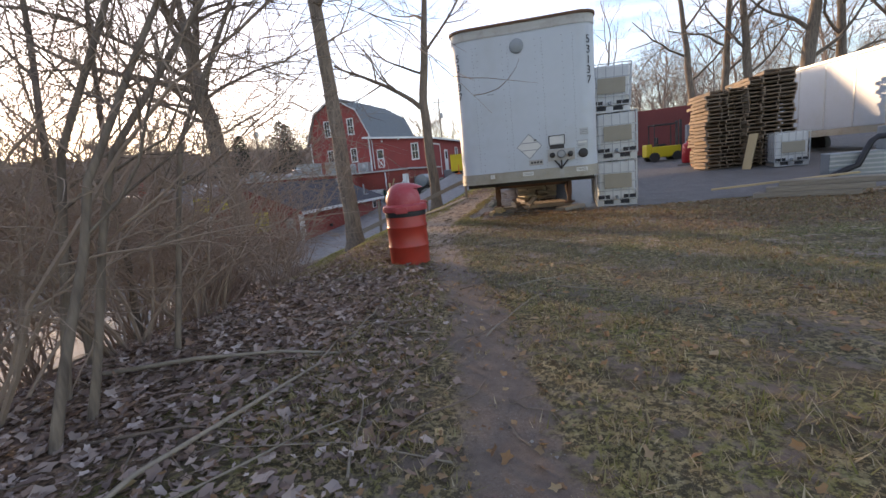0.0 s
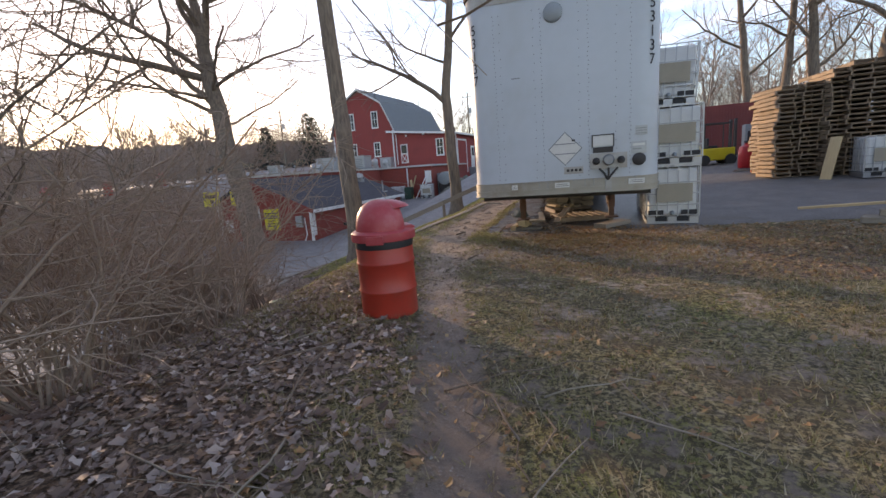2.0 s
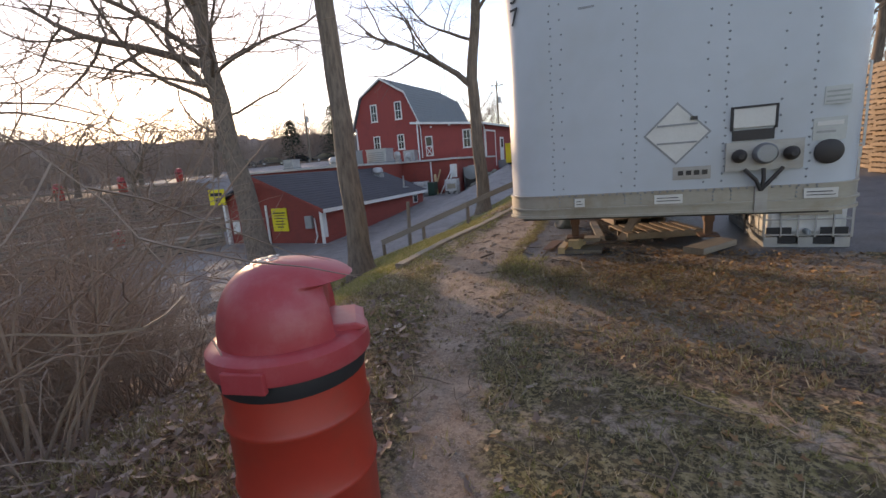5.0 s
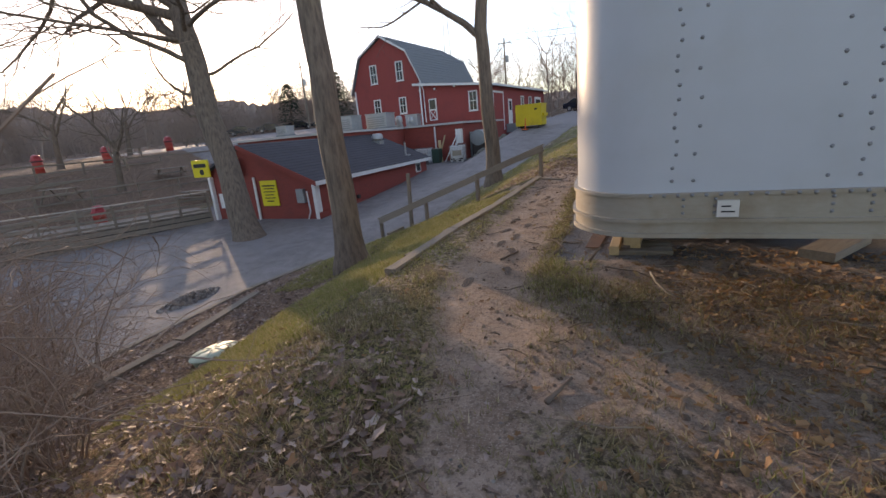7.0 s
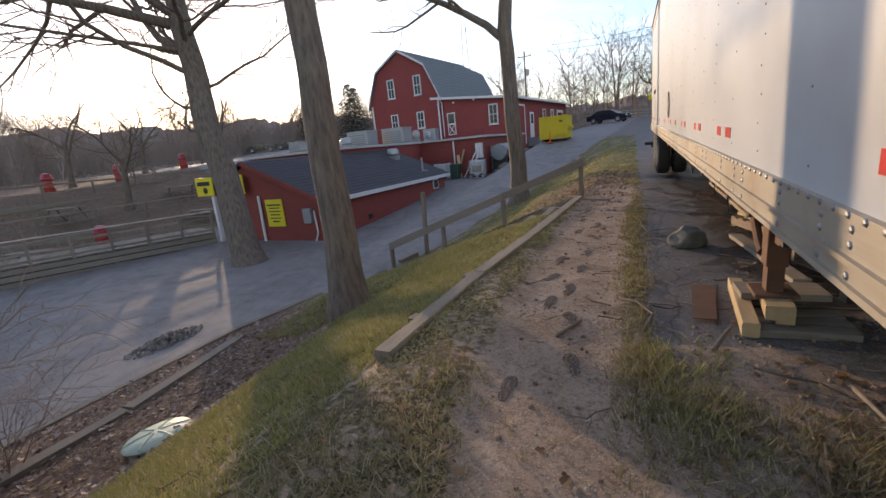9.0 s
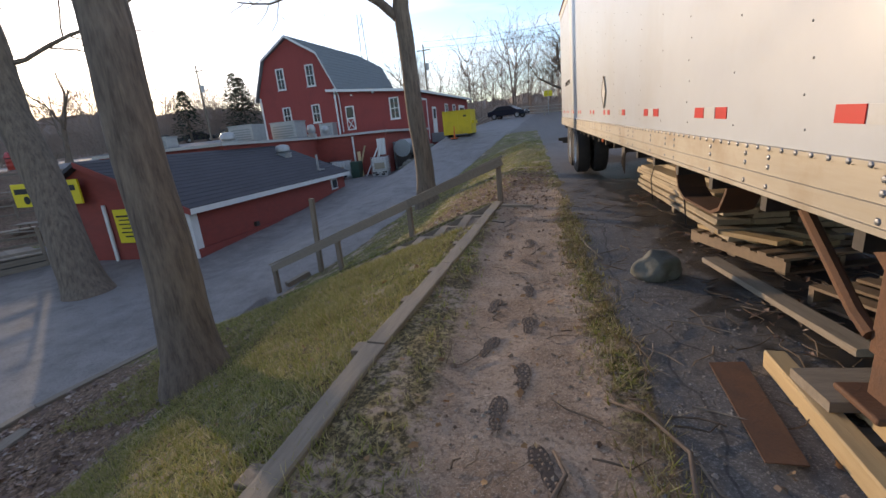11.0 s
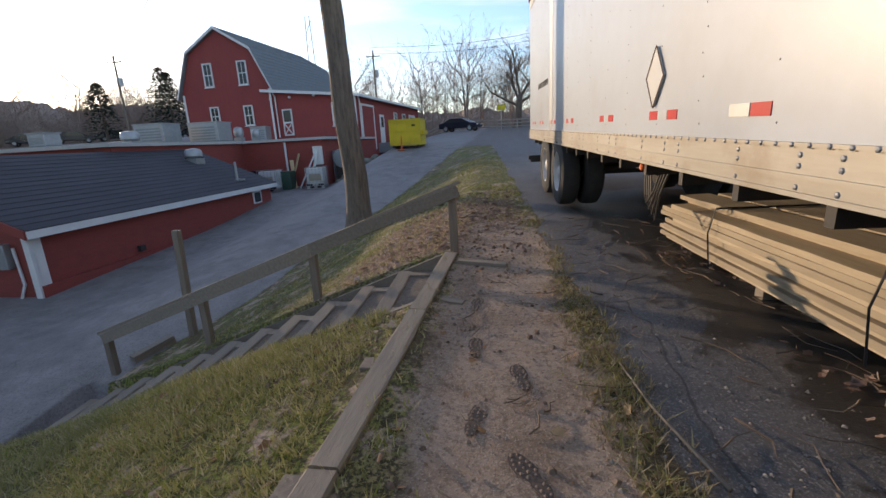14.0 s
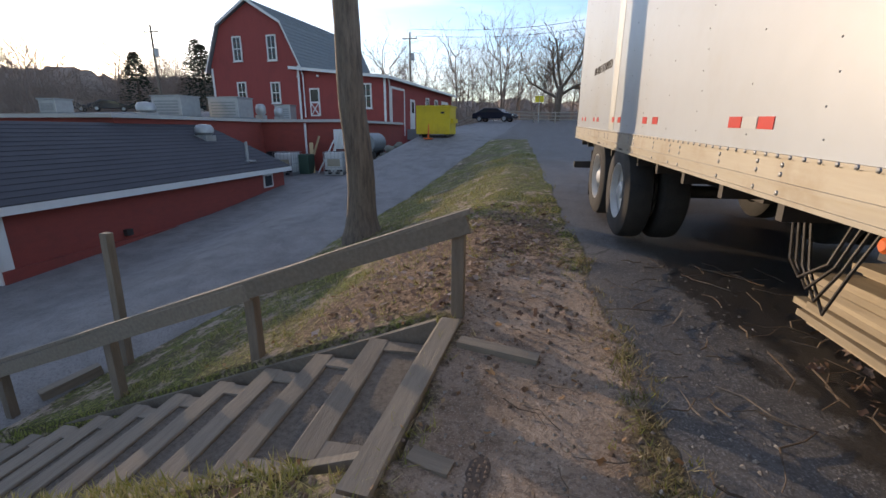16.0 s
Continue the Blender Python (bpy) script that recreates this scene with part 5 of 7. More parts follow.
# lumber bundle under the trailer
lz = ground(-1.4, 16)
t = thing("lumber_stack", pose(0, 0, 0), "stack of grey-yellow planks strapped under the trailer", "lumber stack")
for s in (14.3, 15.8, 17.2):
    timber("bearer", (-1.55, s + 0.3, lz + 0.10), (-0.5, s + 0.33, lz + 0.10), 0.1, 0.10, WOOD_X, t)
for k in range(11):
    for j in range(4):
        dx, dy = random.uniform(-0.05, 0.05), random.uniform(-0.16, 0.16)
        x = -1.50 + j * 0.30 + dx + (0.12 if k > 8 else 0)
        timber("plank", (x + 0.06, 14.25 + dy + 0.03 * k, lz + 0.146 + k * 0.046), (x - 0.04, 17.85 + dy - 0.03 * k, lz + 0.146 + k * 0.046), 0.285, 0.044, PINE_G, t, wob=0.003)
for y in (14.9, 16.6):
    part("strap", Geo().tube([(-1.70, y, lz + 0.10), (-1.73, y, lz + 0.40), (-1.68, y, lz + 0.61), (-0.5, y, lz + 0.62)], [0.008] * 4, 4), INK, t)


def ibc(m, label, group="ibc tanks"):
    t = thing("ibc_tank", m, label, "liquid tank", group)
    w, d, h = 0.94, 1.12, 1.14
    part("base", Geo().box(0, 0, 0, w, d, 0.04).box(0, 0, 0.04, 0.16, d, 0.14).box(w - 0.16, 0, 0.04, w, d, 0.14).box(w / 2 - 0.08, 0, 0.04, w / 2 + 0.08, d, 0.14), CAGE, t, "steel pallet base")
    # black blocks fill the fork openings in place of their shade
    for x in (0.17, w / 2 + 0.09):
        part("fork_pocket", Geo().box(x, 0.02, 0.045, x + 0.2, d - 0.02, 0.14), INK, t, "black block for the shaded fork opening")
    part("bottle", Geo().box(0.03, 0.03, 0.15, w - 0.03, d - 0.03, h - 0.03), PLASTIC_W, t, "translucent white plastic bottle", bevel=0.06)
    for x in (0.03, w - 0.31):
        part("corner_pad", Geo().box(x, -0.004, 0.16, x + 0.28, 0.04, 0.27), INK, t, "black corner panel")
    for z in (0.17, 0.38, 0.6, 0.82, h):
        part("cage_bar", Geo().box(-0.01, -0.012, z - 0.01, w + 0.01, 0.004, z + 0.01).box(-0.012, 0, z - 0.01, 0.004, d, z + 0.01).box(w - 0.004, 0, z - 0.01, w + 0.012, d, z + 0.01).box(-0.01, d - 0.004, z - 0.01, w + 0.01, d + 0.012, z + 0.01), CAGE, t)
    for k in range(6):
        x = k * w / 5
        part("cage_upright", Geo().box(x - 0.009, -0.02, 0.14, x + 0.009, -0.008, h), CAGE, t)
        y = k * d / 5
        part("cage_upright", Geo().box(-0.02, y - 0.009, 0.14, -0.008, y + 0.009, h), CAGE, t)
        part("cage_upright", Geo().box(w + 0.008, y - 0.009, 0.14, w + 0.02, y + 0.009, h), CAGE, t)
    part("label_plate", Geo().box(0.18, -0.03, 0.44, w - 0.12, -0.02, 0.8), CARD, t, "tan metal label plate")
    part("valve", Geo().tube([(w / 2, 0.02, 0.22), (w / 2, -0.05, 0.22), (w / 2, -0.06, 0.18)], [0.04, 0.035, 0.03], 10), CLOTH_G, t)
    part("cap", Geo().lathe([(0.1, h - 0.04), (0.1, h + 0.01)], 20, pose(w / 2, d / 2, 0)), INK, t)
    return t


iz = ground(1.1, 12.4)
IB = ibc(pose(0.69, 11.85, iz), "caged white liquid tank at the bottom of a stack")
tagged(copy_thing(IB, pose(0.71, 11.84, iz + 1.155, 0, 0, -1)), "caged white liquid tank stacked on another")
tagged(copy_thing(IB, pose(0.58, 11.95, iz + 2.32, -1, 2.5, -4)), "tilted caged white tank on top of the stack")
tagged(copy_thing(IB, pose(0.72, 13.2, iz, 0, 0, 1)), "caged white liquid tank behind the stack")
tagged(copy_thing(IB, pose(6.75, 17.65, ground(7.3, 18), 0, 0, -8)), "white caged liquid tank beside the pallets")
tagged(copy_thing(IB, pose(-13.9, 35.2, ground(-13.5, 35.7), 0, 0, 10)), "caged white liquid tank in the lower yard", group="yard tanks")
tagged(copy_thing(IB, pose(-16.3, 34.6, ground(-15.8, 35), 0, 0, 4)), "caged white liquid tank beside the red wall", group="yard tanks")

# ---- the lot on the right ----
for s, (x, y, n, a) in enumerate(((5.35, 19.4, 21, 8), (6.0, 19.15, 21, -4), (6.55, 18.95, 23, 5), (6.95, 18.6, 24, -6), (5.4, 20.6, 21, 3), (6.6, 20.2, 23, 4))):
    z = ground(x + 0.4, y + 0.4)
    base = pallet(pose(x, y, z, 0, 0, 90 + a), PINE_X, "weathered wooden pallet in a tall stack", "pallet stack") if s == 0 else None
    if s == 0:
        PAL = base
    for k in range(n):
        if s == 0 and k == 0:
            continue
        copy_thing(PAL, pose(x + 0.75 + random.uniform(-0.06, 0.06), y + random.uniform(-0.06, 0.06), z + k * 0.137, 0, 0, 90 + a + random.uniform(-4, 4)))
PAL.matrix_basis = pose(5.35 + 0.75, 19.4, ground(5.75, 19.8), 0, 0, 98)
OP = pallet(pose(5.6, 21.2, ground(5.6, 21.2), 0, 0, 20), ORANGE, "orange painted pallet lying on the tarmac")
board("leaning_plank", (6.1, 18.2, ground(6.1, 18.2)), (6.4, 18.45, 1.55), 0.3, 0.04, PINE, "pale plank leaning against the pallet stack", "plank")
# second trailer
t = thing("parked_trailer", pose(12.6, 11.0, 1.15, 0.3, 0, 15.7), "long white trailer parked across the lot", "trailer")
part("body", Geo().box(0, 0, 0.25, 2.5, 16.6, 2.75), WHITE, t, "sunlit white panels", bevel=0.03)
part("bottom_rail", Geo().box(-0.02, 0, 0.0, 2.52, 16.6, 0.25), ALU, t)
for k in range(13):
    part("panel_seam", Geo().box(-0.012, 0.6 + k * 1.25, 0.25, 0.002, 0.66 + k * 1.25, 2.72), GALV, t)
part("top_rail", Geo().box(-0.02, 0, 2.75, 2.52, 16.6, 2.85), GALV, t)
for y in (2.0, 3.2, 13.5):
    for x in (0.15, 2.3):
        part("wheel", Geo().lathe([(0.3, -0.13), (0.48, -0.12), (0.5, 0), (0.48, 0.12), (0.3, 0.13)], 28, pose(x, y, -0.35, 0, 90)), RUBBER, t, smooth=True)
# dull red container behind
t = thing("red_container", pose(3.2, 33.5, ground(5, 33), 0, 0, -2), "dull red shipping container at the back of the lot", "container")
part("shell", Geo().box(0, 0, 0.15, 6.1, 2.4, 3.1), CONT_RED, t, bevel=0.02)
for k in range(40):
    part("corrugation", Geo().box(0.05 + k * 0.15, -0.03, 0.3, 0.12 + k * 0.15, 0.002, 2.95), CONT_RED, t)
part("skids", Geo().box(0, 0, 0, 6.1, 0.2, 0.16).box(0, 2.2, 0, 6.1, 2.4, 0.16), BLACK, t)
t = thing("grey_shed", pose(9.6, 33.5, ground(9.6, 33)), "small grey shed beside the red container", "shed")
part("wall", Geo().box(0, 0, 0, 1.6, 2, 3.2), CLOTH_G, t)
part("roof", Geo().box(-0.1, -0.1, 3.2, 1.7, 2.1, 3.3), ASPH_ROOF, t)
# forklift
t = thing("forklift", pose(4.6, 27.2, ground(4.6, 27), 0, 0, 10), "small yellow forklift truck parked by the container", "forklift")
part("chassis", Geo().box(0, 0, 0.25, 1.5, 0.95, 0.85).box(-0.3, 0.1, 0.3, 0, 0.85, 1.0), YELLOW, t, bevel=0.05)
part("seat", Geo().box(0.35, 0.25, 0.85, 0.8, 0.7, 0.98).box(0.3, 0.25, 0.98, 0.4, 0.7, 1.35), INK, t, bevel=0.03)
for x, y in ((0.1, 0.05), (0.1, 0.9), (1.3, 0.05), (1.3, 0.9)):
    part("cage_post", Geo().tube([(x, y, 0.8), (x, y, 2.0)], [0.03, 0.03], 6), BLACK, t)
    part("wheel", Geo().lathe([(0.1, -0.1), (0.26, -0.1), (0.28, 0), (0.26, 0.1), (0.1, 0.1)], 20, pose(x, y, 0.27, 90)), RUBBER, t, smooth=True)
part("cage_roof", Geo().box(0.05, 0, 2.0, 1.35, 0.95, 2.06), BLACK, t)
part("mast", Geo().box(1.5, 0.15, 0.1, 1.6, 0.3, 2.2).box(1.5, 0.65, 0.1, 1.6, 0.8, 2.2), BLACK, t)
for x in (5.75, 6.45):
    t = thing("red_tank", pose(x, 24.3, ground(x, 24.3)), "round red plastic tank standing on the tarmac", "tank", "red tanks")
    part("shell", Geo().lathe([(0.33, 0), (0.35, 0.05), (0.35, 0.75), (0.3, 0.9), (0.14, 0.98), (0.14, 1.05)], 28), RED_P, t, smooth=True)
    part("cap", Geo().lathe([(0.15, 1.05), (0.15, 1.12)], 20), INK, t)
t = thing("steel_pole", pose(6.95, 23.2, ground(7, 23)), "thin steel pole leaning beside the tanks", "pole")
part("pole", Geo().tube([(0, 0, 0), (0.06, 0, 2.2)], [0.04, 0.04], 8), GALV, t)
t = thing("machine_cabinet", pose(5.9, 25.4, ground(6, 25.5)), "grey and black machine standing behind the red tanks", "machine")
part("cabinet", Geo().box(0, 0, 0, 0.5, 0.5, 1.8).box(0.55, 0.05, 0, 1.4, 0.5, 1.5), CLOTH_G, t, bevel=0.03)
part("panel", Geo().box(0.1, -0.02, 0.9, 0.4, 0, 1.5), INK, t)
t = thing("scrap_boards", pose(4.9, 22.9, ground(5, 23)), "scattered pale boards lying flat on the tarmac", "board")
for k in range(4):
    part("board", Geo().box(0, k * 0.2, 0.005, 1.3, k * 0.2 + 0.15, 0.035 + 0.02 * (k % 2)), WOOD_X, t, m=pose(0.1 * k, 0, 0, 0, 0, 5 * k - 7))
# beams by the lot's edge
board("long_plank", (3.3, 12.0, ground(3.3, 12) + 0.22), (5.85, 11.3, ground(5.8, 11.3) + 0.44), 0.14, 0.04, PINE, "long yellow plank resting on beams", "plank")
for k in range(9):
    board("old_beam", (3.9 + 0.08 * k, 11.2 + 0.13 * (k % 3), ground(4, 11.3) + 0.13 + 0.115 * (k // 3)), (5.6 + 0.07 * k, 10.7 + 0.13 * (k % 3), ground(5.5, 10.8) + 0.13 + 0.115 * (k // 3)), 0.13, 0.11, WOOD, "old grey-brown beam in a low pile", "beam", "old beams")
t = thing("steel_bins", pose(6.4, 13.6, ground(6.6, 13.8), 0, 0, -12), "grey corrugated steel planters stacked at the lot edge", "planter")
part("lower_bin", Geo().box(0, 0, 0, 2.2, 0.8, 0.62), CLOTH_G, t, bevel=0.02)
part("upper_bin", Geo().box(1.1, 0.1, 0.62, 2.6, 0.8, 1.2), CLOTH_G, t, bevel=0.02)
for k in range(5):
    part("rib", Geo().box(0, -0.02, 0.08 + k * 0.11, 2.2, 0.002, 0.12 + k * 0.11), GALV, t)
part("tube", Geo().tube([(-0.12, -0.15, 0.0), (0.1, -0.2, 0.12), (0.5, -0.2, 0.3), (0.75, -0.1, 0.85), (0.9, 0.0, 0.95), (1.3, 0.05, 0.95)], [0.07] * 6, 10), INK, t, "bent black plastic pipe", smooth=True)

# ---- the driveway and beyond ----
t = thing("dumpster", pose(-9.75, 37.8, ground(-8.8, 38), 0, 0, -3), "yellow steel dumpster with black lid at the drive", "dumpster")
part("box", Geo().box(0, 0, 0.12, 1.75, 1.5, 1.5), YELLOW, t, bevel=0.03)
part("lid", Geo().box(-0.03, -0.05, 1.5, 1.78, 1.55, 1.56), YELLOW, t, bevel=0.01)
for z in (0.3, 0.9, 1.4):
    part("band", Geo().box(-0.03, -0.05, z, 1.78, 0.0, z + 0.08), YELLOW, t)
for x in (-0.03, 0.85, 1.70):
    part("post", Geo().box(x, -0.04, 0.12, x + 0.08, 0.01, 1.5), YELLOW, t)
part("fork_sleeve", Geo().box(1.75, 0.3, 0.7, 1.9, 1.3, 0.9), YELLOW, t)
part("skids", Geo().box(0.1, 0, 0, 0.25, 1.5, 0.12).box(1.5, 0, 0, 1.65, 1.5, 0.12), BLACK, t)
part("plate", Geo().box(1.3, -0.06, 1.15, 1.5, -0.05, 1.25), INK, t)
t = thing("marker_post", pose(-9.0, 37.2, ground(-9.0, 37.2)), "slim orange marker post by the kerb", "marker post")
part("post", Geo().tube([(0, 0, 0), (0.03, 0, 0.75)], [0.05, 0.03], 8), ORANGE, t)
part("base", Geo().box(-0.2, -0.2, 0, 0.2, 0.2, 0.05), ORANGE, t)
fence = thing("roadside_fence", pose(0, 0, 0), "long pale wooden post-and-rail fence along the road", "fence")
F0, F1 = Vector((-22, 71.5, 0)), Vector((14, 58.5, 0))
for k in range(16):
    p, p2 = F0.lerp(F1, k / 16), F0.lerp(F1, (k + 1) / 16)
    z, z2 = ground(p.x, p.y), ground(p2.x, p2.y)
    part("post", Geo().box(p.x - 0.07, p.y - 0.07, z - 0.1, p.x + 0.07, p.y + 0.07, z + 1.15), WOOD_P, fence)
    for h in (0.35, 0.7, 1.05):
        part("rail", Geo().tube([(p.x, p.y - 0.05, z + h), (p2.x, p2.y - 0.05, z2 + h)], [0.06, 0.06], 4), WOOD_P, fence)


def car(m, label):
    t = thing("car", m, label, "car")
    prof = [(-2.25, 0.35), (2.2, 0.35), (2.3, 0.55), (2.2, 0.8), (1.35, 0.92), (0.55, 1.38), (-0.9, 1.42), (-1.75, 0.98), (-2.25, 0.9)]
    part("body", Geo().prism(prof, 1.75, pose(0, -0.87, 0)), CAR_P, t, bevel=0.08)
    part("window", Geo().prism([(1.15, 0.95), (0.5, 1.32), (-0.85, 1.36), (-1.5, 0.98)], 1.77, pose(0, -0.885, 0)), GLASS, t)
    for x in (-1.4, 1.4):
        for y in (-0.78, 0.78):
            w = part("wheel", Geo().lathe([(0.18, -0.1), (0.31, -0.1), (0.33, 0), (0.31, 0.1), (0.18, 0.1)], 24, pose(x, y, 0.33, 90)), RUBBER, t, smooth=True)
            part("rim", Geo().lathe([(0.02, -0.11), (0.19, -0.11), (0.2, 0.11), (0.02, 0.11)], 16, pose(x, y, 0.33, 90)), GALV, w)
    for y in (-0.65, 0.65):
        part("headlight", Geo().box(2.2, y - 0.15, 0.62, 2.27, y + 0.15, 0.75), WHITE_T, t)
    return t


CARM = car(pose(-8.0, 62.8, ground(-8, 62.8), 0, 0, -18), "dark blue saloon car on the road by the fence")
for k in range(7):
    q = copy_thing(CARM, pose(-62 + 4.2 * k, 62 + 2.0 * k, ground(-62 + 4.2 * k, 62 + 2 * k), 0, 0, 40 + 5 * (k % 3)))
    tagged(q, "distant parked car beyond the picnic terraces", "car", "far parked cars")


def utility_pole(x, y, h, label):
    t = thing("utility_pole", pose(x, y, ground(x, y)), label, "utility pole", "utility poles")
    part("pole", Geo().tube([(0, 0, 0), (0, 0, h)], [0.16, 0.10], 8), WOOD_Z, t)
    part("crossarm", Geo().box(-1.0, -0.05, h - 0.8, 1.0, 0.05, h - 0.68), WOOD_X, t)
    part("transformer", Geo().lathe([(0.25, 0), (0.25, 0.9)], 14, pose(0.35, 0, h - 3.4)), GALV, t)
    for i in (-0.9, 0, 0.9):
        part("insulator", Geo().lathe([(0.05, 0), (0.05, 0.2)], 6, pose(i, 0, h - 0.68)), GALV, t)
    return t


utility_pole(-20.6, 75, 12.2, "tall wooden utility pole with a grey transformer")
utility_pole(-48, 62, 9.5, "wooden utility pole among the far trees")
t = thing("overhead_wires", pose(0, 0, 0), "thin overhead power wires between poles", "wire")
for z, s in ((14.2, 0), (13.4, 1.0)):
    part("wire", Geo().tube([(-20.6 + 40 * u, 75 - 12 * u, z - 2.0 * math.sin(math.pi * u) + 1.5 * u) for u in np.linspace(0, 1, 14)], [0.02] * 14, 3), INK, t)
t = thing("lattice_mast", pose(-46, 115, 2), "distant lattice pylon behind the barn", "mast")
for x in (-0.8, 0.8):
    part("leg", Geo().tube([(x * 1.6, 0, 0), (x * 0.6, 0, 28)], [0.12, 0.08], 4), GALV, t)
for k in range(9):
    part("lattice", Geo().tube([(-1.2 + k * 0.05, 0, k * 3), (1.2 - k * 0.05, 0, k * 3 + 3)], [0.06, 0.06], 4), GALV, t)
t = thing("road_sign", pose(-3.5, 63.5, ground(-3.5, 63.5)), "yellow road sign on a post by the fence", "road sign")
part("post", Geo().tube([(0, 0, 0), (0, 0, 2.6)], [0.05, 0.05], 6), GALV, t)
part("board", Geo().box(-0.45, -0.04, 2.1, 0.45, 0, 2.7), SIGN_Y, t)

# clutter against the yard wall
for k, (x, y, l, a) in enumerate(((-15.2, 36.3, 2.2, 12), (-14.9, 36.3, 1.8, -10), (-14.6, 36.2, 2.0, 22), (-14.0, 36.3, 2.4, 8))):
    z = ground(x, y)
    board("yard_plank", (x, y - 0.35, z), (x + l * math.sin(radians(a)), y + 0.2, z + l * 0.85), 0.2, 0.04, TRIM if k > 1 else PINE, "plank leaning against the red yard wall", "plank", "leaning planks")
t = thing("yard_crates", pose(-15.6, 35.5, ground(-15.6, 35.5)), "dark bins and crates piled by the yard wall", "crate")
part("bin", Geo().box(0, 0, 0, 0.7, 0.7, 1.0), GREEN_D, t, bevel=0.04)
part("crate", Geo().box(-0.9, 0.1, 0, -0.1, 0.8, 0.8), CLOTH_G, t, bevel=0.02)
part("crate", Geo().box(-1.8, 0.2, 0, -1.0, 0.8, 1.1), INK, t, bevel=0.02)
t = thing("steel_tank", pose(-12.5, 38.2, ground(-12.5, 38.2)), "grey steel tank and scrap on the bank", "tank")
part("tank", Geo().lathe([(0.1, -1.0), (0.55, -0.95), (0.55, 0.95), (0.1, 1.0)], 24, pose(0, 0, 1.3, 90, 0, 0)), CLOTH_G, t, smooth=True)
for y in (-0.8, 0.6):
    part("stand", Geo().box(-0.5, y, 0, 0.5, y + 0.2, 0.9), BLACK, t)
for k in range(14):
    x, y = random.uniform(-12.4, -10.2), random.uniform(34.5, 37.3)
    r = random.uniform(0.16, 0.32)
    boulder(pose(x, y, ground(x, y) + 0.3 * r, 0, 0, random.uniform(0, 360)), (r, r * 0.8, r * 0.7), "rough grey stone on the grassy bank by the drive", 2)


# ---- the picnic terraces on the left ----
DECK = pose(-20.75, 21.0, -2.08, 0, 0, -24.5)      # local -y runs out from the building's corner
deck = thing("boardwalk_fence", DECK, "grey wooden boardwalk railing with horizontal boards", "fence")
for k in range(10):
    part("post", Geo().box(-0.05, -0.05, 0, 0.05, 0.05, 1.72), WOOD_Z, deck, m=pose(0, -k * 1.25, 0))
    if k < 9:
        for h in (0.95, 1.22, 1.5):
            part("rail", Geo().box(-0.07, -k * 1.25 - 1.24, h - 0.09, -0.045, -k * 1.25, h), WOOD, deck)
        # paler wood puts the sunlight on the cap into its colour
        part("rail_cap", Geo().box(-0.08, -k * 1.25 - 1.245, 1.72, 0.08, -k * 1.25, 1.76), WOOD_P, deck, "rail cap coloured pale for the sunlight on it")
t = thing("boardwalk", DECK, "weathered wooden boardwalk deck by the low building", "deck")
for k in range(46):
    part("deck_board", Geo().box(-2.6, -k * 0.25 - 0.24, 0.76 + 0.004 * (k % 3), 0.04, -k * 0.25, 0.80 + 0.004 * (k % 3)), WOOD_X, t)
for z in (0.06, 0.3, 0.54):
    part("skirt_board", Geo().box(0.055, -11.4, z, 0.085, 0, z + 0.19), WOOD, t, "dark weathered skirting board")
# black block filling the space under the deck, standing for its shade
part("joist", Geo().box(-2.55, -11.4, 0, 0.05, 0, 0.74), BLACK, t)
for x, h in ((-28.75, 1.3), (-33.8, 1.5)):
    w = thing("terrace_wall", pose(x, 0, 0), "dark timber retaining wall of the picnic terraces", "retaining wall", "terrace walls")
    base = -2.25 if x > -30 else -0.95
    for k in range(5):
        part("course", Geo().box(-0.1 + 0.01 * (k % 2), -12, base + k * h / 5, 0.16 + 0.015 * (k % 2), 48, base + (k + 0.94) * h / 5), WOOD, w)
    f = thing("terrace_fence", pose(x - 0.6, 0, 0), "thin dark rail fence on the terrace edge", "fence", "terrace fences")
    for k in range(20):
        part("post", Geo().box(-0.05, -8 + k * 2.6, base + h, 0.05, -7.9 + k * 2.6, base + h + 1.0), WOOD_Z, f)
    for hh in (0.5, 0.95):
        part("rail", Geo().box(-0.03, -8, base + h + hh, 0.03, 41.5, base + h + hh + 0.09), WOOD, f)


def picnic_table(m, label):
    t = thing("picnic_table", m, label, "picnic table", "picnic tables")
    for k in range(5):
        part("top_board", Geo().box(-0.95, -0.36 + k * 0.15, 0.72, 0.95, -0.23 + k * 0.15, 0.76), WOOD_X, t)
    for y in (-0.75, 0.55):
        part("bench", Geo().box(-0.95, y, 0.42, 0.95, y + 0.22, 0.46), WOOD_X, t)
    for x in (-0.7, 0.7):
        for a in (-1, 1):
            part("leg", Geo().tube([(x, a * 0.62, 0), (x, a * 0.18, 0.72)], [0.045, 0.045], 4), WOOD_Z, t)
        part("crossbar", Geo().box(x - 0.03, -0.72, 0.36, x + 0.03, 0.74, 0.42), WOOD_Z, t)
    return t


PT = picnic_table(pose(-26.6, 16.5, ground(-26.6, 16.5), 0, 0, 30), "weathered wooden picnic table by the boardwalk")
for x, y, a in ((-22.4, 24.6, 80), (-31, 20, 20), (-31.5, 27, 70), (-37.5, 18, 10), (-38, 28.5, 50), (-26.8, 25, 15), (-40, 36, 0)):
    tagged(copy_thing(PT, pose(x, y, ground(x, y), 0, 0, a)), "weathered wooden picnic table on the terraces")


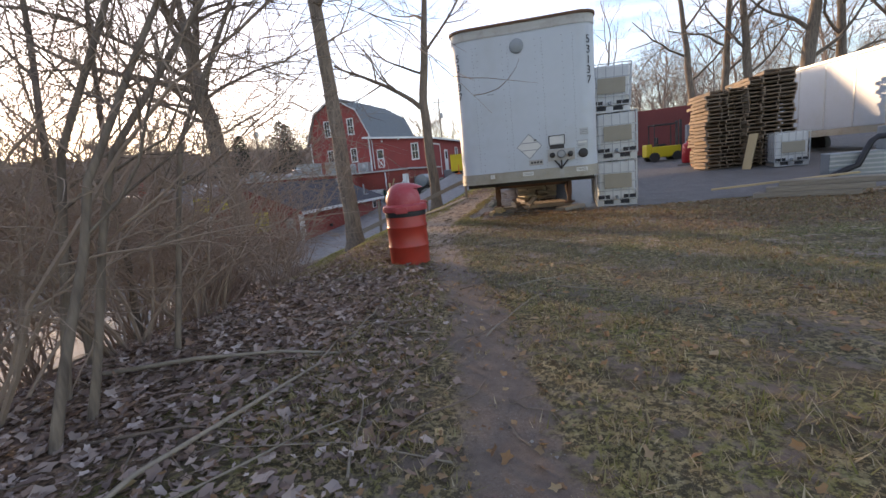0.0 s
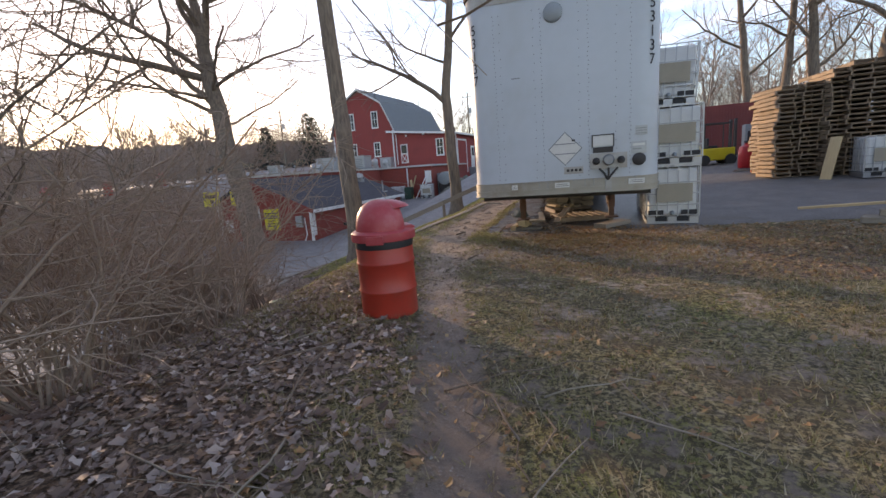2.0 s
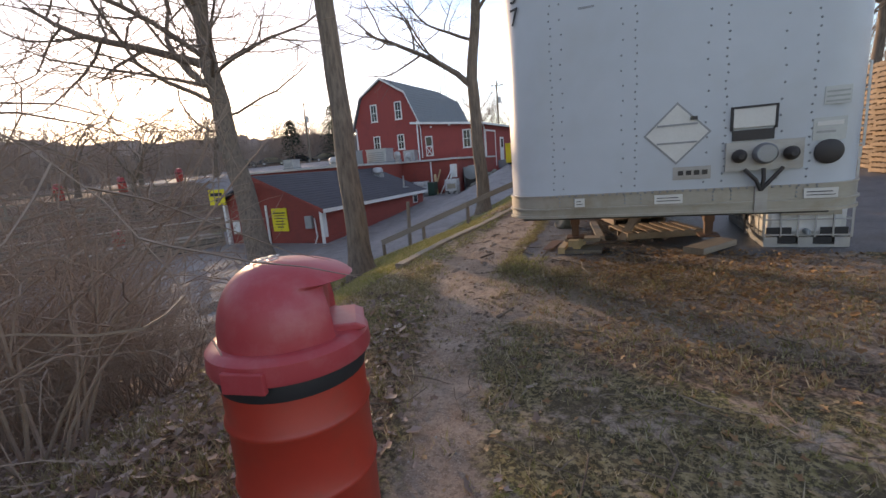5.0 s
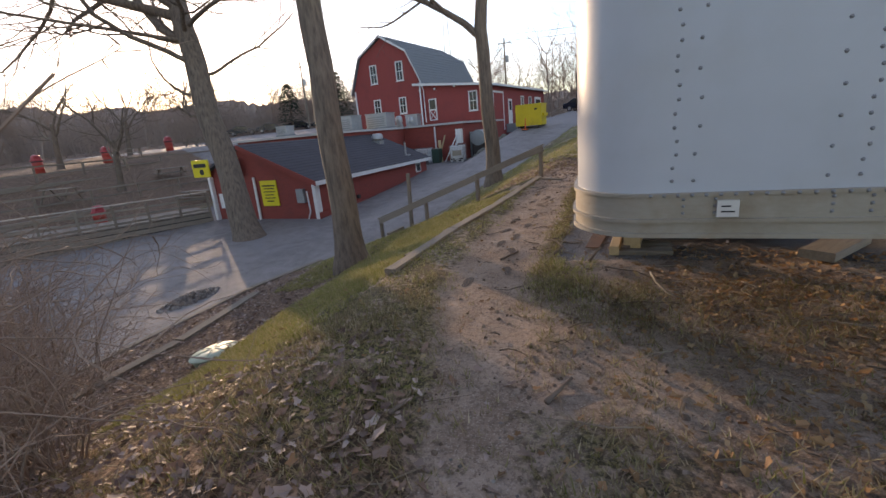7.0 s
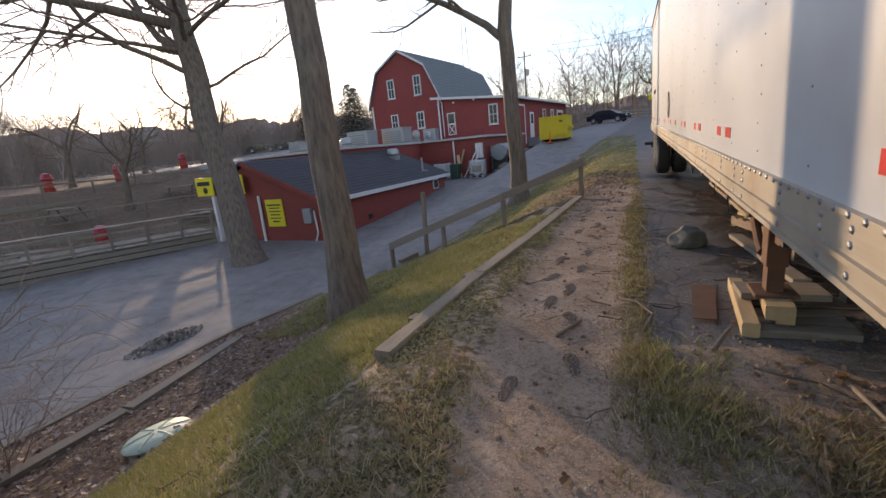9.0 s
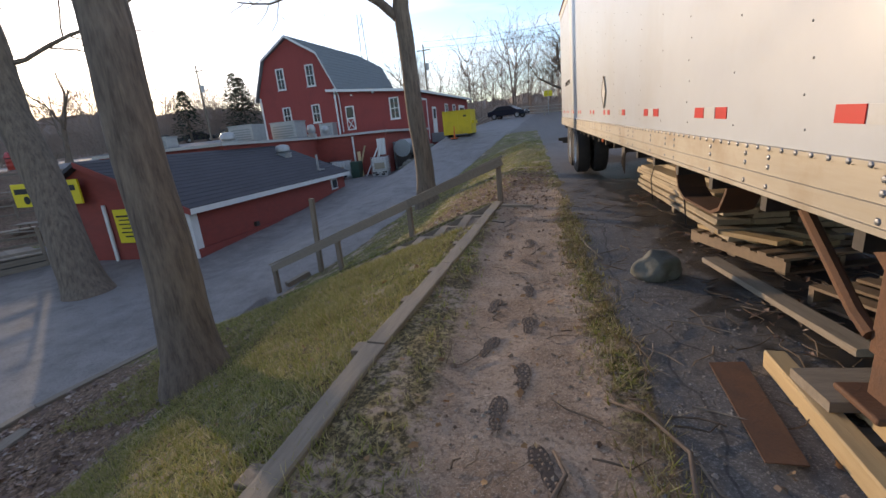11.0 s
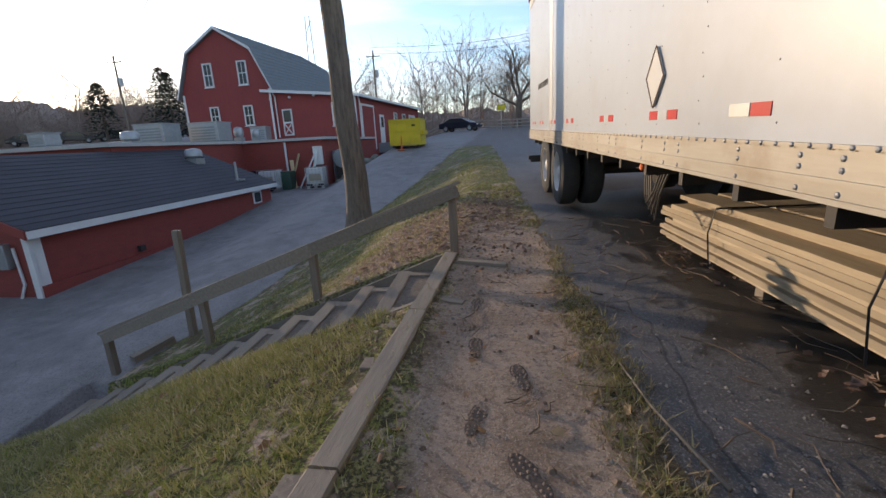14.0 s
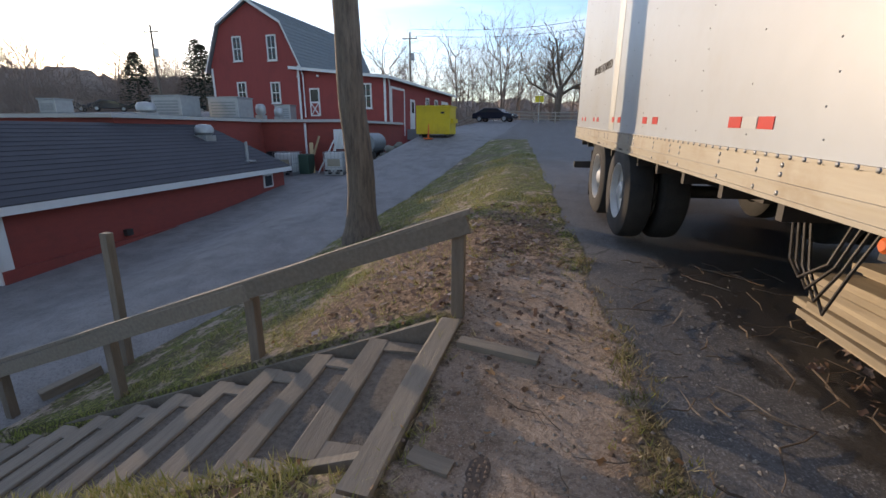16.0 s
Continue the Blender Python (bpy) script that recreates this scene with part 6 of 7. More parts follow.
# ---- trees ----
def bend(p, d, length, segs, wob, rise):
    """A wandering line of points from p."""
    pts, p, d = [Vector(p)], Vector(p), Vector(d).normalized()
    for i in range(segs):
        d = (d + Vector((random.gauss(0, wob), random.gauss(0, wob), random.gauss(0, wob * 0.7) + rise))).normalized()
        p = p + d * (length / segs)
        pts.append(p.copy())
    return pts


def grow(store, p, d, length, r, level, top, wob=0.16, rise=0.05, kids=(6, 6, 5, 4), shrink=(0.55, 0.5, 0.45, 0.4), sides=(8, 6, 4, 3, 3), spread=0.9, least=0.0035, coarse=False):
    """A limb with its branches; store[level] takes the geometry."""
    segs = (7, 6, 5, 4, 3)[level] if not coarse or level < 2 else 4 - level
    pts = bend(p, d, length, segs, wob, rise)
    tip = r * (0.35 if level < top else 0.25)
    store[level].tube(pts, [r + (tip - r) * (i / segs) for i in range(segs + 1)], sides[level], False)
    if level >= top:
        return
    n = kids[level]
    for k in range(n):
        u = 0.25 + 0.75 * (k + random.random() * 0.8) / n
        i = min(segs - 1, int(u * segs))
        a = pts[i].lerp(pts[i + 1], min(1, u * segs - i))
        ax = (pts[i + 1] - pts[i]).normalized()
        side = ax.cross(Vector((random.gauss(0, 1), random.gauss(0, 1), random.gauss(0, 1)))).normalized()
        dd = (ax * random.uniform(0.5, 1.0) + side * spread * random.uniform(0.7, 1.2)).normalized()
        grow(store, a, dd, length * shrink[level] * random.uniform(0.7, 1.2), max(least, (r + (tip - r) * u) * random.uniform(0.45, 0.62)), level + 1, top, wob * 1.1, rise, kids, shrink, sides, spread, least, coarse)


def tree(label, trunk, radii, limbs, seed, group="", flare=1.5, top=3, kids=(9, 7, 5, 4)):
    """A bare tree: trunk through given points, main limbs as (start on trunk 0..1, direction, length, radius)."""
    random.seed(seed)
    b = Vector(trunk[0])
    t = thing("bare_tree", Matrix.Translation(b), label, "tree", group)
    pts, rad = [], []
    n = 14
    for i in range(n * (len(trunk) - 1) + 1):
        k, u = min(len(trunk) - 2, i // n), (i - n * min(len(trunk) - 2, i // n)) / n
        q = Vector(trunk[k]).lerp(Vector(trunk[k + 1]), u) - b
        q += Vector((noise.noise((q.z * 0.5, seed, 0)), noise.noise((q.z * 0.5, seed, 7)), 0)) * 0.09 * min(1, max(0, q.z))
        pts.append(q)
        rr = radii[k] + (radii[k + 1] - radii[k]) * u
        rad.append(rr * (1 + (flare - 1) * math.exp(-max(0, q.z) / 0.28)))
    pts.insert(0, pts[0] - Vector((0, 0, 0.5)))
    rad.insert(0, rad[0] * 1.1)
    g = Geo()
    sides = 22
    g.tube(pts, rad, sides, True)
    # furrowed bark
    for i, v in enumerate(g.v):
        c = pts[min(len(pts) - 1, i // sides)]
        o = Vector(v) - c
        f = 1 + 0.05 * noise.noise((math.atan2(o.y, o.x) * 3.2, v[2] * 0.7, seed)) + 0.035 * noise.noise((math.atan2(o.y, o.x) * 9, v[2] * 2, seed + 5))
        g.v[i] = tuple(c + o * f)
    part("trunk", g, BARK, t, "furrowed grey-brown bark", smooth=False)
    t.children[0].data.polygons.foreach_set("use_smooth", [True] * len(t.children[0].data.polygons))
    store = [Geo() for _ in range(5)]
    for u, d, length, r in limbs:
        i = min(len(pts) - 2, int(u * (len(pts) - 1)))
        grow(store, pts[i], d, length, r, 0, top, kids=kids)
    main = Geo()
    main.v, main.f = store[0].v, store[0].f
    main.add(store[1].v, store[1].f)
    me = mesh("branchwork", main, BARK, True)
    part("branchwork", me, BARK, t, "bare crooked limbs")
    fine = Geo()
    for s in store[2:]:
        fine.add(s.v, s.f)
    tagged(part("crown", fine, TWIG, t, "leafless twigs"), kind="stuff")
    return t


tree("leaning bare tree with thick furrowed trunk beside the low building", [(-15.55, 18.45, -2.1), (-16.2, 18.7, 0.5), (-17.2, 19.1, 3.8), (-18.1, 19.6, 7.0), (-18.6, 19.9, 10.5)], [0.52, 0.44, 0.40, 0.34, 0.2],
     [(0.72, (-0.75, -0.62, 0.18), 9.0, 0.19), (0.56, (0.75, 0.55, 0.22), 4.6, 0.065), (0.60, (-0.8, 0.1, 0.3), 7.5, 0.12), (0.66, (-0.55, -0.8, 0.1), 6.5, 0.08), (0.5, (-0.9, -0.3, 0.25), 5.5, 0.06), (0.8, (0.5, 0.3, 0.9), 6.5, 0.2), (0.85, (-0.5, 0.2, 0.9), 6.5, 0.17), (0.9, (0.2, -0.7, 0.8), 6, 0.15), (0.97, (-0.1, 0.1, 1), 6, 0.17), (0.68, (0.6, -0.6, 0.3), 5.0, 0.1), (0.64, (-0.95, -0.4, 0.3), 9.0, 0.15), (0.58, (-0.6, -0.75, 0.35), 7.5, 0.1), (0.45, (-0.9, 0.2, 0.2), 5.0, 0.06), (0.75, (0.1, -0.95, 0.35), 8.0, 0.13), (0.7, (0.85, -0.2, 0.45), 6.0, 0.09)], 11, kids=(10, 8, 6, 4))
tree("straight bare tree with furrowed bark on the grassy bank", [(-7.1, 13.45, ground(-7.1, 13.45)), (-7.36, 13.72, 2.9), (-7.75, 13.95, 8.0), (-7.9, 14.1, 13.0)], [0.275, 0.235, 0.20, 0.1],
     [(0.62, (0.8, -0.3, 0.5), 4.5, 0.08), (0.7, (-0.7, 0.5, 0.5), 5, 0.09), (0.78, (0.4, 0.8, 0.6), 4.5, 0.09), (0.86, (-0.5, -0.7, 0.7), 4.5, 0.08), (0.95, (0.3, 0.1, 1), 4.5, 0.09)], 23)
tree("forked bare tree on the slope beside the driveway", [(-6.92, 22.9, ground(-6.92, 22.9)), (-6.98, 22.85, 2.4), (-7.12, 22.85, 4.9), (-6.65, 22.85, 8.3), (-6.4, 23.0, 12.0)], [0.29, 0.245, 0.225, 0.17, 0.08],
     [(0.48, (-0.62, 0.0, 0.75), 6.0, 0.135), (0.62, (-0.9, 0.2, 0.35), 4.5, 0.07), (0.7, (0.75, -0.2, 0.55), 4.5, 0.075), (0.8, (-0.4, 0.6, 0.7), 4.2, 0.07), (0.9, (0.5, 0.4, 0.8), 4, 0.06), (0.97, (-0.2, 0, 1), 4, 0.06)], 37)
for k, (x, y, lean, h, r) in enumerate(((8.6, 34.5, -1.2, 15, 0.24), (10.4, 35.5, 0.5, 16, 0.25), (12.0, 35, -0.8, 15, 0.3), (14.5, 34.5, 1.0, 16, 0.42), (17.0, 35, -0.5, 15, 0.3), (3.6, 44, 0.4, 13, 0.14), (20, 36, 0.5, 16, 0.3))):
    z = ground(x, y)
    tree("bare tree behind the lot", [(x, y, z), (x + lean * 0.4, y, z + h * 0.35), (x + lean, y, z + h * 0.75)], [r, r * 0.85, r * 0.45],
         [(0.45, (0.8, 0.2, 0.5), 4.5, r * 0.35), (0.6, (-0.8, -0.1, 0.6), 4.5, r * 0.35), (0.75, (0.5, -0.6, 0.7), 4.5, r * 0.35), (0.9, (-0.4, 0.4, 0.9), 5, r * 0.35), (0.97, (0.3, 0, 1), 5, r * 0.35)], 50 + k, "trees behind the lot", kids=(6, 5, 4, 3))
z = ground(-1.5, 72)
tree("spreading dark bare tree by the roadside fence", [(-1.5, 72, z), (-1.3, 72, z + 2.2), (-1.0, 72, z + 4)], [0.45, 0.4, 0.3],
     [(0.6, (-0.9, 0, 0.5), 6, 0.2), (0.7, (0.9, 0.1, 0.5), 6, 0.2), (0.8, (-0.5, 0.5, 0.8), 6, 0.2), (0.9, (0.5, -0.5, 0.8), 6, 0.2), (0.97, (0, 0, 1), 5.5, 0.2)], 71)
for k, (x, y) in enumerate(((-31.5, 23.5), (-38.5, 24), (-42, 31), (-36, 34))):
    z = ground(x, y)
    tree("low spreading bare tree on the picnic terraces", [(x, y, z), (x + 0.3, y, z + 1.6), (x + 0.5, y, z + 3)], [0.18, 0.16, 0.12],
         [(0.55, (-0.8, 0.2, 0.5), 3.6, 0.09), (0.7, (0.8, 0.1, 0.5), 3.6, 0.09), (0.85, (-0.3, -0.6, 0.8), 3.6, 0.08), (0.95, (0.2, 0.4, 0.9), 3.6, 0.08)], 80 + k, "terrace trees", kids=(6, 5, 4, 3))


# ---- thicket on the bank ----
def shrub(seed, h, stems, label="tangled leafless shrub with many thin stems on the bank"):
    random.seed(seed)
    t = thing("shrub", Matrix(), label, "shrub", "thicket shrubs")
    store = [Geo() for _ in range(5)]
    for k in range(stems):
        a = random.uniform(0, 2 * math.pi)
        q = (0.28 * math.cos(a) * random.random(), 0.28 * math.sin(a) * random.random(), -0.08)
        d = Vector((0.5 * math.cos(a) * random.uniform(0.3, 1.1), 0.5 * math.sin(a) * random.uniform(0.3, 1.1), 1))
        grow(store, q, d, h * random.uniform(0.65, 1.15), random.uniform(0.008, 0.019), 0, 2, wob=0.17, rise=-0.02, kids=(9, 6, 3), shrink=(0.42, 0.42, 0.4), sides=(5, 4, 3, 3, 3), spread=0.75)
    tagged(part("stem_tangle", store[0], BRUSH, t, "thin brown stems"), kind="stuff")
    fine = Geo()
    fine.add(store[1].v, store[1].f)
    fine.add(store[2].v, store[2].f)
    tagged(part("crown", fine, BRUSH, t, "fine twigs"), kind="stuff")
    return t


SHRUBS = [shrub(101 + k, h, s) for k, (h, s) in enumerate(((2.7, 13), (2.3, 15), (3.1, 11), (1.9, 16), (2.5, 12)))]
random.seed(7)
spots = [(-3.7, 1.5), (-4.1, 2.9), (-4.9, 1.9), (-4.3, 4.1), (-5.6, 3.2), (-5.1, 4.9), (-6.1, 4.7), (-4.6, 5.9), (-6.2, 6.2), (-7.2, 3.6), (-7.6, 5.4), (-8.4, 6.8), (-8.6, 4.4), (-7.4, 1.6), (-5.9, 0.2), (-9.1, 8.2), (-5.5, 6.9), (-4.4, 0.3), (-3.9, -1.2), (-6.7, 2.2), (-9.3, 9.6), (-6.3, 7.5), (-7.0, 8.1), (-7.6, 7.1), (-8.2, 8.4), (-8.9, 7.5), (-5.7, 7.7), (-6.7, 6.8), (-9.6, 8.8), (-5.2, 7.2), (-7.9, 7.8)]
for k, (x, y) in enumerate(spots):
    s = random.uniform(0.85, 1.15) * (0.85 if y > 6.7 and x < -6.2 and y < 8.6 else 0.55 if y > 6.7 else 1.25 if y < 5 else 1.1)
    m = pose(x, y, ground(x, y), 0, 0, random.uniform(0, 360)) @ Matrix.Diagonal((s, s, s, 1))
    if k < 5:
        SHRUBS[k].matrix_basis = m
    else:
        b = SHRUBS[k % 5]
        made = copy_thing(b, m)
        made.matrix_basis = m


for k, (x, y, h, r, lx, ly) in enumerate(((-3.3, 1.9, 4.6, 0.027, 1.6, 1.2), (-3.9, 2.5, 5.2, 0.032, -0.8, 0.8), (-4.5, 0.9, 5.0, 0.04, 1.2, 1.8), (-5.3, 4.0, 5.0, 0.04, 0.9, -0.3), (-3.6, 0.4, 4.2, 0.03, 0.6, 1.6), (-2.85, 1.75, 4.5, 0.024, 1.7, 2.2), (-3.2, 2.7, 4.9, 0.022, 1.2, 1.9), (-2.7, 1.45, 4.0, 0.026, 0.9, 2.2))):
    z = ground(x, y)
    tree("crooked bare sapling in the thicket", [(x, y, z), (x + lx * 0.15, y + ly * 0.15, z + h * 0.35), (x + lx * 0.5, y + ly * 0.5, z + h * 0.7), (x + lx, y + ly, z + h)], [r, r * 0.85, r * 0.6, r * 0.25],
         [(0.3, (0.7, 0.6, 0.6), 1.8, r * 0.4), (0.45, (-0.7, 0.4, 0.5), 2.0, r * 0.4), (0.6, (0.8, -0.2, 0.5), 1.8, r * 0.35), (0.75, (-0.3, 0.8, 0.5), 1.7, r * 0.35), (0.9, (0.5, 0.4, 0.7), 1.4, r * 0.3)], 140 + k, "thicket saplings", flare=1.25, kids=(6, 4, 3, 3))


# ---- far woods ----
def far_woods():
    random.seed(5)
    variants = []
    for k in range(6):
        st = [Geo() for _ in range(5)]
        h = 1.0
        trunk = bend((0, 0, -0.05), (random.gauss(0, 0.06), random.gauss(0, 0.06), 1), 0.72, 5, 0.05, 0.02)
        st[0].tube(trunk, [0.011, 0.010, 0.009, 0.008, 0.006, 0.004], 4, False)
        for j in range(15):
            p = trunk[1 + j % 5]
            a = random.uniform(0, 6.28)
            grow(st, p, (math.cos(a), math.sin(a), random.uniform(0.6, 1.5)), random.uniform(0.25, 0.45), 0.0045, 1, 3, wob=0.2, kids=(0, 6, 4, 0), shrink=(0.5, 0.5, 0.45, 0.4), sides=(3, 3, 3, 3, 3), least=0.0009, coarse=True)
        g = Geo()
        for s in st:
            g.add(s.v, s.f)
        variants.append((np.array(g.v), np.array([f for f in g.f if len(f) == 4])))
    vs, fs, o = [], [], 0
    rows = []
    for k in range(130):
        rows.append((random.uniform(-75, 60), random.uniform(79, 100), random.uniform(9, 15)))
    for k in range(110):
        u = random.random()
        rows.append((-62 - 40 * random.random() + 10 * u, 100 - 140 * u, random.uniform(7, 11.5)))
    for k in range(110):
        u = random.random()
        a = radians(-115 + 95 * u)
        d = random.uniform(85, 112)
        rows.append((-5 + d * math.sin(a), 15 + d * math.cos(a), random.uniform(10.5, 14)))
    for k in range(40):
        rows.append((random.uniform(4, 60), random.uniform(40, 75), random.uniform(10, 15)))
    for k in range(90):
        rows.append((random.uniform(-80, 60), random.uniform(74, 84), random.uniform(2.5, 5)))
    for k in range(110):
        u = random.random()
        rows.append((-55 - 20 * random.random() + 8 * u, 95 - 130 * u, random.uniform(2.0, 4.5)))
    for x, y, h in rows:
        v, f = variants[random.randrange(6)]
        a = random.uniform(0, 6.28)
        c, s = math.cos(a), math.sin(a)
        w = h * (1.25 if h < 6 else 1.0)
        q = np.stack([(v[:, 0] * c - v[:, 1] * s) * w + x, (v[:, 0] * s + v[:, 1] * c) * w + y, v[:, 2] * h + ground(x, y) - 0.3], 1)
        vs.append(q)
        fs.append(f + o)
        o += len(v)
    v, f = np.concatenate(vs), np.concatenate(fs)
    me = bpy.data.meshes.new("far_woods")
    me.vertices.add(len(v))
    me.vertices.foreach_set("co", v.ravel())
    me.loops.add(f.size)
    me.loops.foreach_set("vertex_index", f.ravel())
    me.polygons.add(len(f))
    me.polygons.foreach_set("loop_start", np.arange(0, f.size, 4))
    me.update(calc_edges=True)
    me.materials.append(FAR_W)
    return tagged(new("far_woods", me), "brown leafless woods on the skyline", "woods", kind="stuff")


far_woods()


# dark rise of ground and thicket behind the woods
def wooded_ridge():
    g = Geo()
    n = 420
    for i in range(n + 1):
        a = radians(-118 + 178 * i / n)
        r = 118 + 5 * math.sin(i * 0.27)
        x, y = -5 + r * math.sin(a), 15 + r * math.cos(a)
        h = (9.0 if a > radians(-25) else 13.0) + 1.8 * noise.noise((i * 0.09, 3, 1)) + 0.9 * noise.noise((i * 0.7, 5, 1))
        g.v += [(x, y, -6), (x, y, h * 0.7), (x * 1.05, y * 1.05, h), (x * 1.3, y * 1.3, h - 3)]
    for i in range(n):
        for k in range(3):
            g.f.append((i * 4 + k, i * 4 + k + 1, (i + 1) * 4 + k + 1, (i + 1) * 4 + k))
    ob = part("backdrop", g, FAR_W, None, "distant dark brown wooded rise")
    return tagged(ob, "distant dark brown wooded rise", "backdrop", kind="structure")


wooded_ridge()


def evergreen(x, y, h, seed):
    random.seed(seed)
    t = thing("evergreen", pose(x, y, ground(x, y)), "dark green conifer among the bare woods", "tree", "evergreens")
    part("trunk", Geo().tube([(0, 0, -0.2), (0, 0, h)], [0.2, 0.03], 8), BARK, t)
    g = Geo()
    for k in range(1500):
        u = random.random() ** 0.8
        z = h * (0.12 + 0.88 * u)
        r = (1 - u) ** 0.7 * h * 0.32 * random.uniform(0.35, 1.1) + 0.1
        a = random.uniform(0, 6.28)
        c = Vector((r * math.cos(a), r * math.sin(a), z - 0.25 * r))
        d = Vector((math.cos(a), math.sin(a), random.uniform(-0.5, 0.2))) * random.uniform(0.25, 0.55)
        s = Vector((-math.sin(a), math.cos(a), random.uniform(-0.3, 0.3))) * random.uniform(0.08, 0.2)
        g.add([c - s, c + s, c + d + s * 0.2, c + d - s * 0.2], [(0, 1, 2, 3)])
    part("foliage", g, NEEDLE, t, "dark green needle sprays")


for k, (x, y, h) in enumerate(((-45, 66, 8), (-49, 70, 9.5), (-53, 64, 7))):
    evergreen(x, y, h, 300 + k)


# ---- what lies on the ground ----
def scatter_mesh(name, v, f, material, label, category):
    me = bpy.data.meshes.new(name)
    me.from_pydata(v, [], f)
    me.materials.append(material)
    return tagged(new(name, me), label, category, kind="stuff")


def island_material(name, cols, rough=0.8, translucent=0.0):
    m = bpy.data.materials.new(name)
    m.use_nodes = True
    n, l = m.node_tree.nodes, m.node_tree.links
    b = n["Principled BSDF"]
    ge = n.new("ShaderNodeNewGeometry")
    ra = n.new("ShaderNodeValToRGB")
    el = ra.color_ramp.elements
    while len(el) < len(cols):
        el.new(0.5)
    for i, c in enumerate(cols):
        el[i].position = i / (len(cols) - 1)
        el[i].color = (*c, 1)
    l.new(ge.outputs["Random Per Island"], ra.inputs[0])
    tx = n.new("ShaderNodeTexNoise")
    tx.inputs["Scale"].default_value = 45
    mx = n.new("ShaderNodeMix")
    mx.data_type, mx.blend_type = "RGBA", "MULTIPLY"
    mx.inputs[0].default_value = 0.45
    l.new(ra.outputs[0], mx.inputs[6])
    l.new(tx.outputs[0], mx.inputs[7])
    l.new(mx.outputs[2], b.inputs["Base Color"])
    b.inputs["Roughness"].default_value = rough
    b.inputs["Specular IOR Level"].default_value = 0.3
    if translucent:
        tr, ms = n.new("ShaderNodeBsdfTranslucent"), n.new("ShaderNodeMixShader")
        l.new(mx.outputs[2], tr.inputs[0])
        ms.inputs[0].default_value = translucent
        l.new(b.outputs[0], ms.inputs[1])
        l.new(tr.outputs[0], ms.inputs[2])
        l.new(ms.outputs[0], n["Material Output"].inputs[0])
    return m


LEAF_M = island_material("dead_leaves", [(0.13, 0.082, 0.065), (0.34, 0.235, 0.185), (0.20, 0.128, 0.10), (0.50, 0.39, 0.33), (0.14, 0.085, 0.065), (0.64, 0.53, 0.47), (0.30, 0.18, 0.12), (0.40, 0.31, 0.27), (0.17, 0.11, 0.09)], 0.6, 0.15)
LEAF_R = island_material("rusty_leaves", [(0.27, 0.14, 0.07), (0.44, 0.26, 0.12), (0.33, 0.18, 0.09), (0.52, 0.37, 0.21), (0.20, 0.11, 0.06)], 0.6, 0.2)
BLADE_M = island_material("grass_blades", [(0.19, 0.24, 0.035), (0.50, 0.41, 0.21), (0.31, 0.33, 0.06), (0.66, 0.56, 0.33), (0.24, 0.28, 0.045), (0.56, 0.46, 0.24)], 0.7, 0.4)
LAWN_M = island_material("lawn_blades", [(0.17, 0.19, 0.045), (0.44, 0.35, 0.21), (0.29, 0.225, 0.13), (0.60, 0.50, 0.34), (0.24, 0.24, 0.06), (0.36, 0.275, 0.175), (0.20, 0.15, 0.095)], 0.7, 0.35)
TWIG_M = island_material("fallen_twigs", [(0.12, 0.085, 0.06), (0.22, 0.165, 0.12), (0.15, 0.11, 0.08), (0.36, 0.29, 0.22)], 0.85)
CLOD_M = island_material("soil_crumbs", [(0.20, 0.14, 0.10), (0.33, 0.25, 0.19), (0.13, 0.09, 0.065), (0.27, 0.195, 0.145)], 0.95)
PEB_M = island_material("pebbles", [(0.30, 0.27, 0.24), (0.18, 0.16, 0.14), (0.42, 0.39, 0.35), (0.24, 0.19, 0.15)], 0.8)


def leaf_litter(name, zones, material, label, size=1.0):
    """zones: (count, x0, x1, y0, y1, keep(x, y))."""
    random.seed(len(name))
    v, f = [], []
    for count, x0, x1, y0, y1, keep in zones:
        for k in range(count):
            x, y = random.uniform(x0, x1), random.uniform(y0, y1)
            if random.random() > keep(x, y):
                continue
            z = ground(x, y) + random.uniform(0.004, 0.03)
            s = random.uniform(0.013, 0.034) if random.random() < 0.8 else random.uniform(0.034, 0.052)
            s *= size
            q = Euler((random.gauss(0, 0.35), random.gauss(0, 0.35), random.uniform(0, 6.28))).to_matrix()
            c1, c2 = random.uniform(-0.2, 0.6), random.uniform(-0.2, 0.6)
            o = len(v)
            for i in range(9):
                u = i * 0.698
                r = random.uniform(0.95, 1.3) if i % 2 == 0 else random.uniform(0.5, 0.85)
                px, py = 0.72 * r * math.sin(u), 1.05 * r * math.cos(u)
                w = q @ (Vector((px, py, (c1 if px > 0 else c2) * abs(px) + 0.2 * c1 * py * py)) * s)
                v.append((x + w.x, y + w.y, z + w.z))
            v.append((x, y, z - 0.05 * s))
            f += [(o + i, o + (i + 1) % 9, o + 9) for i in range(9)]
    return scatter_mesh(name, v, f, material, label, "leaves")


def litter_w(x, y):
    return max(0.0, 1 - sstep(-1.9, -0.2, x + 0.22 * (y - 2) * (y > 2))) * (1 - path_mask(x, y)) * (1 - 0.7 * sstep(4.6, 7.5, y))


